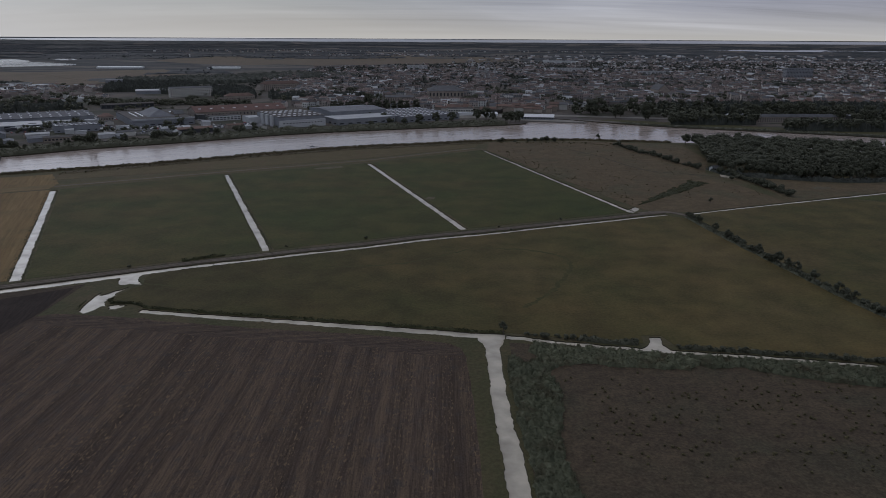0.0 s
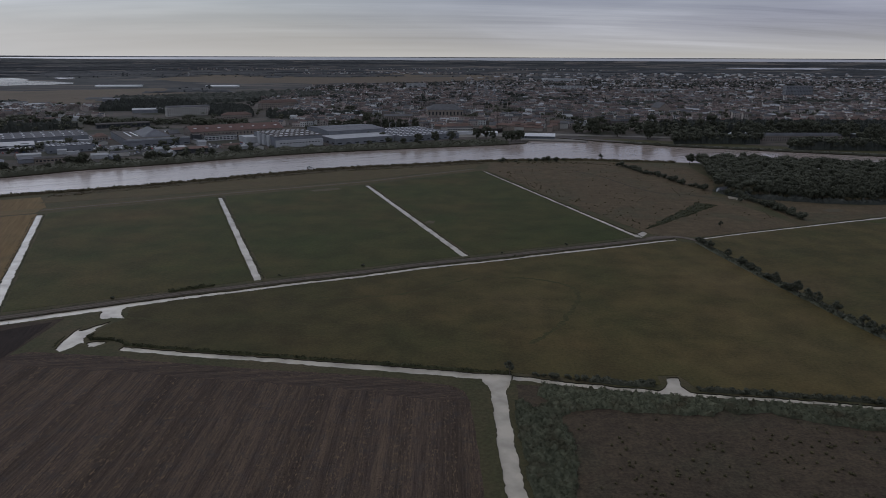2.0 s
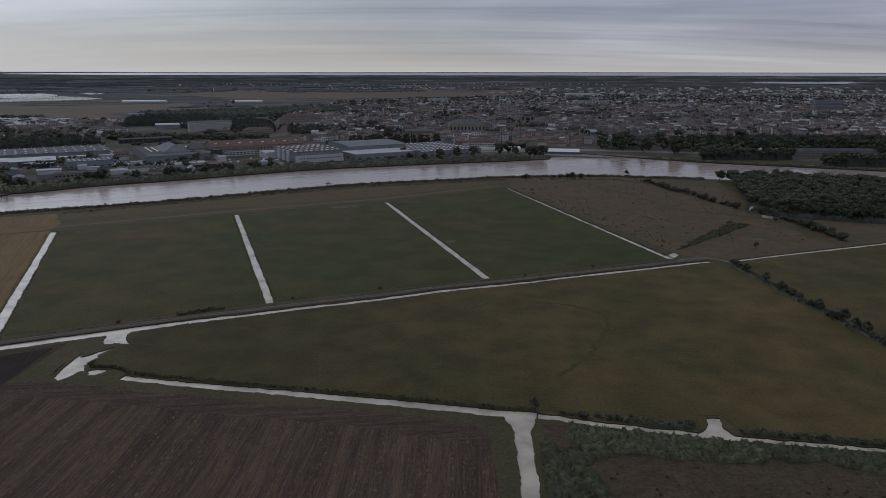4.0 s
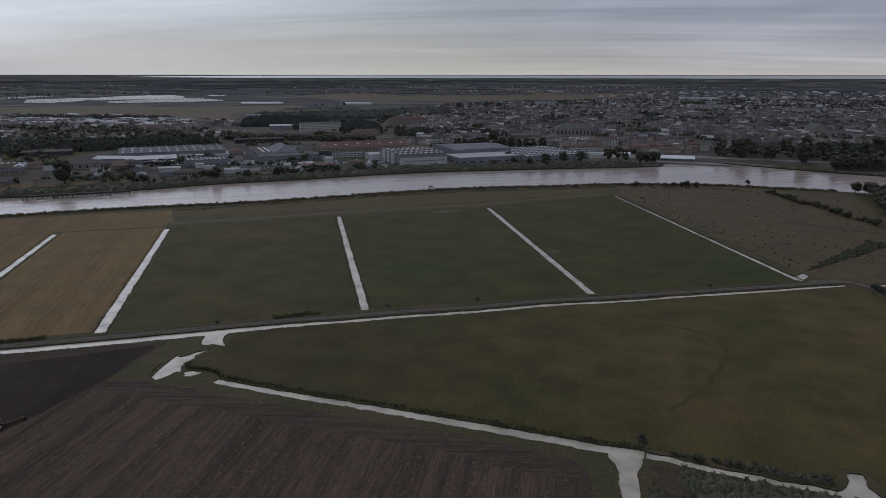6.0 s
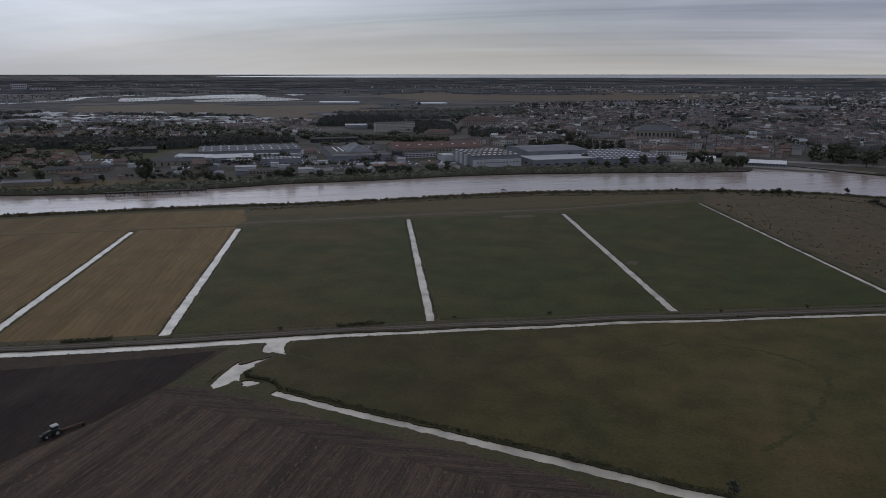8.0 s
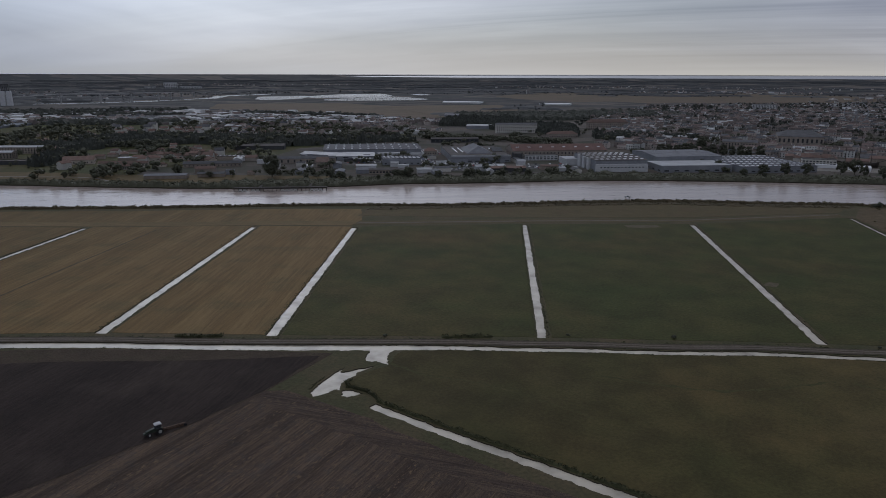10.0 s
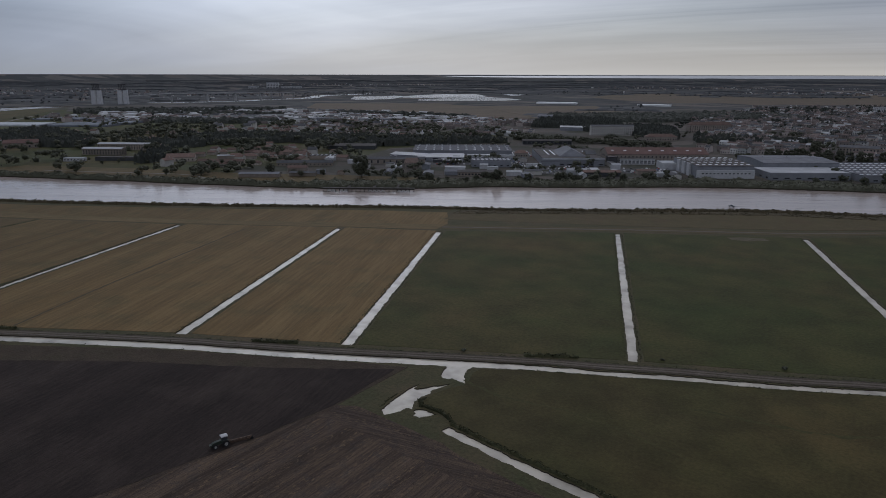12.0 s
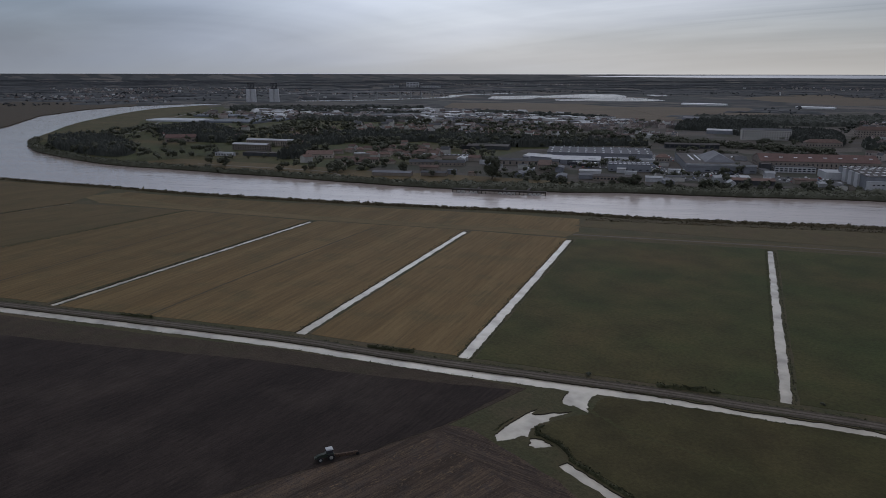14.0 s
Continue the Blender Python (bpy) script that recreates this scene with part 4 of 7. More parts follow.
def leaf_stuff(name, spots, mat, label, per=10, lobes=2, leaf=0.35, seed=5):
    """Uncountable growth in one object: spots of x, y, height, radius."""
    rng = np.random.default_rng(seed)
    cs, rs = [], []
    for x, y, h, r in spots:
        p = far(x, y)
        s = math.hypot(p.x + 10, p.y - 55) / max(1.0, math.hypot(x + 10, y - 55))
        for i in range(lobes):
            q = r * (0.62 if lobes > 1 else 1)
            cs.append((p.x + rng.uniform(-0.5, 0.5) * r, p.y + rng.uniform(-0.5, 0.5) * r, p.z + max(0.3, h * s - q * s * rng.uniform(0.7, 1.1))))
            rs.append(q * s * rng.uniform(0.8, 1.15))
    rs = np.array(rs)
    verts, faces = [], []
    n = 0
    for lo, hi in ((0, 1.2), (1.2, 3), (3, 99)):
        sel = (rs >= lo) & (rs < hi)
        if not sel.any():
            continue
        v, f = leaf_cloud(rng, np.array(cs)[sel], rs[sel], per, leaf * float(rs[sel].mean()), 0.72)
        verts.append(v)
        faces += [tuple(i + n for i in t) for t in f]
        n += len(v)
    return tagged(mesh_object(name, np.concatenate(verts), faces, mat), label, kind="stuff")


def thicket(name, polys, step, height, mat, label, leaf, sprays=3, seed=2, rough=6.0, low=0.3, facets=False):
    """Continuous low growth: a bumpy cover over each outline with leaf sprays standing out of it."""
    r = np.random.default_rng(seed)
    verts, faces, tips = [], [], []
    for poly in polys:
        edge = ring(poly, step * 1.3, step * 0.6, step * 2.5, seed)
        v, f = triangles(edge)
        c = v[f]
        e1, e2 = c[:, 1] - c[:, 0], c[:, 2] - c[:, 0]
        area = np.abs(e1[:, 0] * e2[:, 1] - e1[:, 1] * e2[:, 0]) / 2
        pick = r.choice(len(f), int(area.sum() / step ** 2 * 0.9), p=area / area.sum())
        u = np.sqrt(r.uniform(0, 1, (len(pick), 1)))
        w = r.uniform(0, 1, (len(pick), 1))
        p = c[pick, 0] * (1 - u) + c[pick, 1] * u * (1 - w) + c[pick, 2] * u * w
        v, f = triangles(edge, (), p)
        k = sum(len(q) for q in verts)
        z = np.zeros(len(v))
        rim = set(np.round(edge, 2).ravel().tolist())
        for i, (x, y) in enumerate(v):
            on_rim = round(float(x), 2) in rim and round(float(y), 2) in rim
            bump = 0.5 + 0.9 * noise.noise((x / rough, y / rough, seed)) + 0.5 * noise.noise((x / step / 2, y / step / 2, seed + 4))
            z[i] = -0.1 if on_rim else height * max(low, low + (1 - low) * bump) * r.uniform(0.75, 1.2)
        verts.append(np.c_[v, z])
        faces += [tuple(int(i) + k for i in t) for t in f]
        tips.append(np.c_[v, z][z > 0])
    tips = np.repeat(np.concatenate(tips), sprays, 0)
    tips = tips + r.normal(scale=(step * 0.5, step * 0.5, step * 0.12), size=tips.shape)
    nrm = r.normal(size=tips.shape) * 0.7 + (0, 0, 0.8)
    nrm /= np.linalg.norm(nrm, axis=1)[:, None]
    a = np.cross(nrm, r.normal(size=nrm.shape))
    a /= np.linalg.norm(a, axis=1)[:, None]
    b = np.cross(nrm, a)
    sz = leaf * r.uniform(0.5, 1.4, (len(tips), 1))
    quad = np.stack([tips - a * sz, tips - b * sz * 0.6 + nrm * sz * 0.3, tips + a * sz, tips + b * sz * 0.7 + nrm * sz * 0.25], 1).reshape(-1, 3)
    k = sum(len(q) for q in verts)
    faces += [tuple(range(k + 4 * i, k + 4 * i + 4)) for i in range(len(tips))]
    return tagged(mesh_object(name, np.concatenate(verts + [quad]), faces, mat, flat_shade=facets), label, kind="stuff")


def strip_between(line, d0, d1):
    """The outline between two lines parallel to the given one."""
    return offset(line, d0) + offset(line, d1)[::-1]


rng = np.random.default_rng(17)
leaf_stuff("wood_trees", [(x, y, rng.uniform(8.5, 13), rng.uniform(4, 5.5)) for x, y in stand[100:] for _ in (0, 1)], M_LEAF, "crowns of the dense dark wood by the river", per=36, lobes=3, leaf=0.20)


def band(line, width, step, h, r):
    """Spots along a line, scattered over its width."""
    res = []
    for x, y in path_points(line, step):
        res.append((x + rng.uniform(-width, width), y + rng.uniform(-width, width), h * rng.uniform(0.6, 1.25), r * rng.uniform(0.7, 1.3)))
    return res


def patch(poly, n, h, r):
    lo, hi = np.min(poly, 0), np.max(poly, 0)
    p = rng.uniform(lo, hi, (int(n * 1.9), 2))
    p = p[inside(p, poly)][:n]
    return [(x, y, h * rng.uniform(0.6, 1.25), r * rng.uniform(0.7, 1.3)) for x, y in p]


thicket("wood_edge", [ribbon(smooth([(214, 556), (221, 533), (250, 519), (291, 507), (331, 511), (382, 537)], 6), 3.2, 3, 1.0, 6)], 1.2, 3.6, M_CANOPY, "dark scrub along the foot of the wood", 0.5, 3, 22, 5.0, 0.35)
# brambles beside the ditch and along the pasture's top edge
thicket("brambles", [ragged(path_points(q + q[:1], 1.6)[:-1], 1.5, 4.5, 6.0) for q in ([(21.6, 206), (20.6, 195), (20.9, 180), (21.2, 163), (22.6, 125), (33, 125), (31, 150), (31.5, 162), (34, 170), (35.6, 181), (34.8, 190), (32.5, 196), (36.5, 201), (31, 205), (26.5, 203), (23.5, 208)],
                     [(30, 219.8), (37, 217.6), (50, 214.8), (66, 212.2), (79, 209.4), (84, 204), (78, 199), (60, 200.3), (46, 203.3), (37, 201), (32, 205.5), (29, 212)],
                     [(80, 209.6), (100, 206.6), (114, 204.6), (142, 200.3), (200, 191), (202, 177), (160, 182), (142, 185), (110, 194), (96, 201), (86, 200)])], 0.5, 1.7, M_BRAMBLE,
        "grey-green bramble thicket on the pasture edge", 0.125, 12, 3, 1.3, 0.08)
# reeds on the near river bank
bank = [p for p in near_bank if -830 < p[0] < 240 and p[1] < 740]
thicket("reeds", [strip_between(bank, 0.2, 5.5)], 0.9, 1.9, M_REED, "dry brown reeds along the river bank", 0.45, 3, 5, 3.5, 0.25)
thicket("rough_grass", [[(-290, 517), (-244, 547), (-147, 611), (-90, 644), (-14, 671), (40, 694), (42, 707), (-14, 685), (-90, 658), (-147, 624), (-244, 560), (-292, 532)]], 1.5, 0.7, M_REED,
        "rank dry grass on the strip by the river", 0.5, 2, 6, 7.0, 0.15)
# scrub on the town's bank
line = [p for p in far_bank if -1240 < p[0] < -470 and p[1] < 870]
thicket("bank_scrub", [strip_between(line, 0.3, 14.0)], 1.6, 4.4, M_LEAF2, "dense green scrub and reeds on the town bank of the river", 0.7, 3, 7, 9.0, 0.25)
line = [p for p in far_bank if -475 < p[0] < 92 and 540 < p[1] < 870]
thicket("bank_scrub", [strip_between(line, 0.3, 32.0)], 1.6, 4.2, M_LEAF2, "deep belt of green scrub on the bank before the works", 0.5, 4, 17, 11.0, 0.2)
line = [p for p in far_bank if 215 < p[0] < 700]
thicket("bank_scrub", [strip_between(line, 0.3, 5.0)], 1.5, 1.8, M_LEAF2, "low green scrub on the river bank", 0.6, 3, 8, 6.0, 0.25)
# trees standing in the scrub before the works
rt = random.Random(61)
line = offset(far_bank, 26.0)
for x, y in [p for p in line if -400 < p[0] < 20]:
    if rt.random() < (0.7 if x < -200 else 0.15):
        put(T_ROUND, x + rt.uniform(-4, 4), y + rt.uniform(-5, 5), 0.45, 0.85)
# under the hedge
thicket("hedge_bottom", [ribbon([(143.5, 396), (149.5, 349), (156.5, 307), (162.5, 269), (168, 244), (174, 206), (182, 165)], 1.7, 4, 0.4)], 0.7, 1.9, M_LEAF, "dense hedge growth between the bushes", 0.32, 4, 9, 4.0, 0.3)
thicket("ditch_bushes", [ribbon([(47, 222.2), (56, 220.2), (67, 218.8)], 1.5, 2, 0.4), ribbon([(80, 215.6), (98, 213), (114, 210.8), (142, 206.2), (178, 200.5)], 0.9, 2, 0.3)], 0.55, 1.5, M_LEAF2, "grey-green growth along the ditch", 0.25, 4, 10, 3.0, 0.2)

# ---- buildings ----
M_WALL = material("cream_render", (0.35, 0.295, 0.26), (0.44, 0.385, 0.345), space="object", big=6, small=0.8, each=0.2, fine=0.2)
M_WALLK = material("white_render", (0.46, 0.44, 0.415), (0.56, 0.54, 0.51), space="object", big=6, small=0.8, each=0.15, fine=0.15)
M_WALLS = material("stone_render", (0.235, 0.195, 0.17), (0.31, 0.265, 0.23), space="object", big=6, small=0.8, each=0.2, fine=0.25)
M_WALLG = material("grey_cladding", (0.21, 0.22, 0.24), (0.27, 0.28, 0.30), space="object", big=8, small=1.0, rough=0.6, fine=0.15)
M_WALLW = material("white_cladding", (0.45, 0.455, 0.46), (0.55, 0.555, 0.56), space="object", big=8, small=1.0, rough=0.6, fine=0.12)
M_WALLD = material("dark_cladding", (0.055, 0.058, 0.062), (0.085, 0.088, 0.092), space="object", big=8, small=1.0, rough=0.6, fine=0.2)
M_WALLB = material("blue_grey_cladding", (0.205, 0.213, 0.228), (0.255, 0.264, 0.282), space="object", big=8, small=1.0, rough=0.6, fine=0.15)
M_STONE = material("pale_stone", (0.25, 0.215, 0.185), (0.33, 0.285, 0.245), space="object", big=5, small=0.6, fine=0.3)
M_TILE = material("clay_tiles", (0.135, 0.088, 0.076), (0.185, 0.126, 0.108), space="object", big=5, small=0.7, each=0.22, fine=0.4)
M_TILER = material("red_tiles", (0.125, 0.076, 0.066), (0.165, 0.102, 0.088), space="object", big=9, small=0.8, fine=0.35)
M_SLATE = material("grey_slate", (0.085, 0.085, 0.092), (0.13, 0.13, 0.14), space="object", big=6, small=0.8, each=0.2, fine=0.3)
M_STEEL = material("ribbed_steel_roof", (0.15, 0.156, 0.17), (0.21, 0.216, 0.232), space="object", big=10, small=1.5, rough=0.8, fine=0.25)
M_STEELP = material("pale_steel_roof", (0.33, 0.34, 0.352), (0.44, 0.45, 0.462), space="object", big=10, small=1.5, rough=0.5, fine=0.2)
M_FELT = material("dark_roof_felt", (0.075, 0.069, 0.067), (0.11, 0.102, 0.097), space="object", big=10, small=1.5, fine=0.4)
M_GLASS = material("dark_glazing", (0.03, 0.035, 0.04), (0.05, 0.055, 0.06), rough=0.12, space="object", big=3, small=0.6, spec=0.6, fine=0.1)
M_STEELD = material("dark_steel_roof", (0.105, 0.108, 0.118), (0.15, 0.153, 0.165), space="object", big=10, small=1.5, rough=0.8, fine=0.25)
M_SKYL = material("skylight_sheet", (0.78, 0.80, 0.82), (0.84, 0.86, 0.88), rough=0.35, space="object", big=2, small=0.5, fine=0.1)
M_ASPH = material("asphalt", (0.075, 0.074, 0.076), (0.105, 0.103, 0.104), big=20, small=1.5, fine=0.3)
M_GRAVEL = material("pale_gravel", (0.16, 0.15, 0.135), (0.23, 0.215, 0.19), big=15, small=1.2, fine=0.35)
M_PAINT = material("white_paint", (0.72, 0.73, 0.74), (0.80, 0.80, 0.80), rough=0.4, space="object", big=3, small=0.5, fine=0.08)
M_PLASTIC = material("greenhouse_film", (0.46, 0.48, 0.50), (0.60, 0.62, 0.64), rough=0.5, space="object", big=12, small=2.0, fine=0.2)


def slab(bm, x0, x1, y0, y1, z0, z1):
    c = [bm.verts.new(p) for p in ((x0, y0, z0), (x1, y0, z0), (x1, y1, z0), (x0, y1, z0), (x0, y0, z1), (x1, y0, z1), (x1, y1, z1), (x0, y1, z1))]
    for q in ((0, 3, 2, 1), (4, 5, 6, 7), (0, 1, 5, 4), (1, 2, 6, 5), (2, 3, 7, 6), (3, 0, 4, 7)):
        bm.faces.new([c[i] for i in q])


def shell(L, W, H, rise):
    """Walls of a building with gable ends, L along x."""
    bm = bmesh.new()
    l, w = L / 2, W / 2
    b = [bm.verts.new(p) for p in ((-l, -w, -0.5), (l, -w, -0.5), (l, w, -0.5), (-l, w, -0.5))]
    t = [bm.verts.new(p) for p in ((-l, -w, H), (l, -w, H), (l, w, H), (-l, w, H))]
    bm.faces.new((b[0], b[1], t[1], t[0]))
    bm.faces.new((b[2], b[3], t[3], t[2]))
    if rise:
        a, c = bm.verts.new((-l, 0, H + rise)), bm.verts.new((l, 0, H + rise))
        bm.faces.new((b[1], b[2], t[2], c, t[1]))
        bm.faces.new((b[3], b[0], t[0], a, t[3]))
    else:
        bm.faces.new((b[1], b[2], t[2], t[1]))
        bm.faces.new((b[3], b[0], t[0], t[3]))
        bm.faces.new((t[0], t[1], t[2], t[3]))
    return bm


def gable_roof(L, W, H, rise, hip=0.0, eave=0.45, thick=0.25):
    """A pitched roof with thickness; hip > 0 draws the ridge's ends in."""
    bm = bmesh.new()
    l, w = L / 2 + eave, W / 2 + eave
    drop = rise * eave / (W / 2)
    z0, z1 = H - drop + 0.03, H + rise + 0.03
    low = []
    for dz in (0, thick):
        low.append([bm.verts.new(p) for p in ((-l, -w, z0 + dz), (l, -w, z0 + dz), (l, w, z0 + dz), (-l, w, z0 + dz), (-l + hip, 0, z1 + dz), (l - hip, 0, z1 + dz))])
    u, v = low[1], low[0]
    for s, flip in ((u, False), (v, True)):
        for q in ((0, 1, 5, 4), (2, 3, 4, 5), (1, 2, 5), (3, 0, 4)):
            if not hip and len(q) == 3:
                continue
            bm.faces.new([s[i] for i in (reversed(q) if flip else q)])
    rim = [(0, 1), (1, 2), (2, 3), (3, 0)] if hip else [(0, 1), (1, 5), (5, 2), (2, 3), (3, 4), (4, 0)]
    for a, b in rim:
        bm.faces.new((v[a], v[b], u[b], u[a]))
    return bm


def flat_roof(L, W, H, kerb=0.5):
    bm = bmesh.new()
    l, w = L / 2 + 0.1, W / 2 + 0.1
    slab(bm, -l + 0.35, l - 0.35, -w + 0.35, w - 0.35, H + 0.02, H + 0.2)
    for x0, x1, y0, y1 in ((-l, l, -w, -w + 0.35), (-l, l, w - 0.35, w), (-l, -l + 0.35, -w + 0.35, w - 0.35), (l - 0.35, l, -w + 0.35, w - 0.35)):
        slab(bm, x0, x1, y0, y1, H + 0.01, H + kerb)
    return bm


def window_rows(root, L, W, H, rows, nx, size, mat, z0=1.2, ny=0, name="window", back=True):
    """Panes set a little proud of the walls, each one a part, sharing one mesh for each direction."""
    ww, wh = size
    mx = bmesh.new()
    slab(mx, -ww / 2, ww / 2, -0.06, 0.06, 0, wh)
    first = part(name, mx, mat, root)
    spots = []
    for r in range(rows):
        z = z0 + r * (H - z0 - 0.6) / max(rows, 1)
        for i in range(nx):
            x = -L / 2 + L * (i + 0.5) / nx
            spots.append((x, -W / 2, z, 0))
            if back:
                spots.append((x, W / 2, z, 0))
        for i in range(ny):
            y = -W / 2 + W * (i + 0.5) / ny
            spots += [(-L / 2, y, z, 90), (L / 2, y, z, 90)]
    for k, (x, y, z, a) in enumerate(spots):
        ob = first if k == 0 else new(name, first.data)
        ob.parent = root
        ob.matrix_basis = pose(x, y, z, 0, 0, a)


def skylights(root, L, W, H, rise, nx, ny, size=(2.4, 1.2), mat=None):
    """Pale rooflights lying on the roof's slopes."""
    bm = bmesh.new()
    slab(bm, -size[0] / 2, size[0] / 2, -size[1] / 2, size[1] / 2, 0, 0.35)
    first, k = part("rooflight", bm, mat or M_SKYL, root), 0
    for i in range(nx):
        for j in range(ny):
            x, y = -L / 2 + L * (i + 0.5) / nx, -W / 2 + W * (j + 0.5) / ny
            z = H + (rise * (1 - abs(y) / (W / 2)) if rise else 0) + 0.25
            ob = first if k == 0 else new("rooflight", first.data)
            ob.parent = root
            ob.matrix_basis = pose(x, y, z, math.degrees(math.atan2(rise, W / 2)) * (1 if y < 0 else -1) if rise else 0, 0, 0)
            k += 1


def building(name, label, x, y, turn, L, W, H, rise=0.0, wall=None, roof=None, hip=0.0, windows=None, lights=None, category="building", group="", vents=0, z=0.0):
    """windows: (rows, number along, (width, height), number across); lights: (along, across, size)."""
    root = thing(name, place(x, y, turn, z=z), label, category, group)
    part("wall", shell(L, W, H, 0 if hip else rise), wall or M_WALL, root)
    part("roof", gable_roof(L, W, H, rise, hip) if rise else flat_roof(L, W, H), roof or M_TILE, root)
    if windows:
        rows, nx, size, ny = windows
        window_rows(root, L, W, H, rows, nx, size, M_GLASS, ny=ny)
    if lights:
        skylights(root, L, W, H, rise, lights[0], lights[1], lights[2] if len(lights) > 2 else (2.4, 1.2))
    for i in range(vents):
        bm = bmesh.new()
        slab(bm, -0.5, 0.5, -0.5, 0.5, 0, 1.3)
        slab(bm, -0.75, 0.75, -0.75, 0.75, 1.3, 1.5)
        ob = part("roof_vent", bm, M_STEELP, root)
        ob.matrix_basis = pose(-L / 2 + L * (i + 0.5) / vents, 0, H + rise)
    return root


# ---- the works and warehouses behind the town bank ----
BUILT = []
RIVERWARD = 33.0
UX, UY = math.cos(radians(RIVERWARD)), math.sin(radians(RIVERWARD))


def works(name, label, px, py, L, W, H, turn=RIVERWARD, **more):
    """A building by the corner nearest the river on its left, its length along the bank and its depth away from it."""
    a = radians(turn)
    x, y = px + math.cos(a) * L / 2 - math.sin(a) * W / 2, py + math.sin(a) * L / 2 + math.cos(a) * W / 2
    BUILT.append((x, y, max(L, W) * 0.5))
    return building(name, label, x, y, turn, L, W, H, **more)


# the shipyard factory: a toothed hall, a tall hall, a low front range and a wide low hall
f1 = works("factory_hall", "blue-grey factory hall with a dark rooflit roof", -190, 808, 57, 75, 12, rise=1.2, wall=M_WALLB, roof=M_FELT, lights=(9, 5, (3.0, 2.6)))
bm = bmesh.new()
slab(bm, -28.4, 28.4, -40.5, -37.6, -0.5, 8.2)
part("front_range", bm, M_WALLW, f1, "white clad lower front")
window_rows(f1, 50, 81.2, 9.5, 1, 13, (1.9, 1.0), M_GLASS, z0=4.4, back=False)
bm = bmesh.new()
for y in (-22, -6, 10):
    slab(bm, -30.6, -28.6, y, y + 9, -0.5, 12.6)
part("end_tower", bm, M_WALLW, f1, "white clad stair towers")
works("factory_hall", "tall pale factory hall with a low-pitched roof", -141, 882, 78, 70, 11, rise=2.0, wall=M_WALLG, roof=M_STEEL, windows=(1, 9, (4.5, 1.3), 0), vents=3)
f2 = works("factory_range", "low factory range with a bright metal roof", -126, 834, 78, 44, 7, wall=M_WALLB, roof=M_STEELP, windows=(1, 7, (5.0, 1.4), 3))
works("factory_hall", "wide low factory hall with many rooflights", -50, 868, 84, 104, 6.4, wall=M_WALLB, roof=M_STEELD, lights=(13, 6, (3.0, 2.6)), windows=(1, 10, (4.0, 1.2), 0))
works("office_building", "pale three-storey office building", 6, 957, 34, 14, 9, turn=5, wall=M_WALLK, roof=M_FELT, windows=(3, 10, (2.2, 1.3), 3))
# the old arsenal
works("arsenal_hall", "long stone hall with a red tile roof", -310, 880, 118, 42, 9.5, rise=6.0, wall=M_STONE, roof=M_TILER, windows=(2, 26, (1.3, 2.4), 8), lights=(8, 2, (3.5, 1.2)))
works("annexe", "white-fronted low annexe beside a dark block", -291, 870, 40, 14, 6, wall=M_WALLW, roof=M_FELT, windows=(2, 9, (3.0, 1.2), 2))
works("dark_block", "black clad block of the annexe", -302, 863, 9.5, 14, 8, wall=M_WALLD, roof=M_FELT)
works("gable_house", "grey stone house with a slate roof", -332, 868, 12, 22, 9, rise=3.5, wall=M_STONE, roof=M_SLATE, windows=(2, 3, (1.2, 1.8), 5))
# closed dark walls stand in for the shade under the open roof
works("canopy_hall", "open market hall with a brown tile roof", -289, 753, 40, 12, 4.2, rise=1.6, wall=M_WALLD, roof=M_TILE)
w1 = works("warehouse", "deep warehouse with a dark felt roof", -359, 808, 70, 112, 8.0, wall=M_WALLB, roof=M_FELT, windows=(1, 8, (5.0, 1.0), 0))
bm = gable_roof(62, 30, 8.2, 7.5, 12.0)
ob = part("glazed_lantern", bm, M_STEEL, w1, "grey glazed roof lantern")
ob.matrix_basis = pose(2, -4, 0.2, 0, 0, 90)
bm = bmesh.new()
for x in (-24, -17, -10):
    slab(bm, x, x + 1.3, -20, 30, 8.2, 8.9)
slab(bm, 22, 28, -16, 20, 8.2, 9.0)
part("roof_glazing", bm, M_SKYL, w1, "pale strips of roof glazing")
bm = bmesh.new()
slab(bm, -35.4, 35.4, -56.7, -56.1, 6.9, 8.7)
part("fascia", bm, M_STEELP, w1, "pale metal fascia")
# sheds
s1 = works("long_shed", "long grey ribbed shed with rows of rooflights", -544, 813, 126, 36, 5.6, rise=2.0, wall=M_WALLG, roof=M_STEELD, lights=(12, 4))
works("long_shed", "long grey ribbed shed with rows of rooflights", -564, 843, 126, 36, 5.6, rise=2.0, wall=M_WALLG, roof=M_STEELD, lights=(12, 2), vents=10)
works("shed", "light grey metal shed with a shallow roof", -499, 761, 55, 42, 4.8, rise=1.6, wall=M_WALLG, roof=M_STEELP, windows=(1, 4, (6.0, 3.0), 0))
works("shed", "light grey metal shed with a shallow roof", -548, 770, 46, 28, 4.6, turn=8, rise=1.8, wall=M_WALLG, roof=M_STEELP)
works("store", "bright white low store", -464, 816, 29, 11, 4.5, wall=M_WALLW, roof=M_STEELP)
s3 = works("workshop", "dark grey workshop with rooflights in rows", -419, 753, 44, 28, 7, wall=M_WALLG, roof=M_STEELD, lights=(9, 2, (2.8, 1.6)), windows=(1, 6, (2.5, 1.2), 2))
works("low_office", "low brown-roofed office by the bank", -393, 684, 40, 13, 4, rise=1.2, wall=M_WALLS, roof=M_FELT, windows=(1, 12, (2.0, 1.6), 2))
works("open_shelter", "small white gabled shelter", -352, 712, 15, 7, 4, rise=1.4, wall=M_WALLW, roof=M_STEELP)
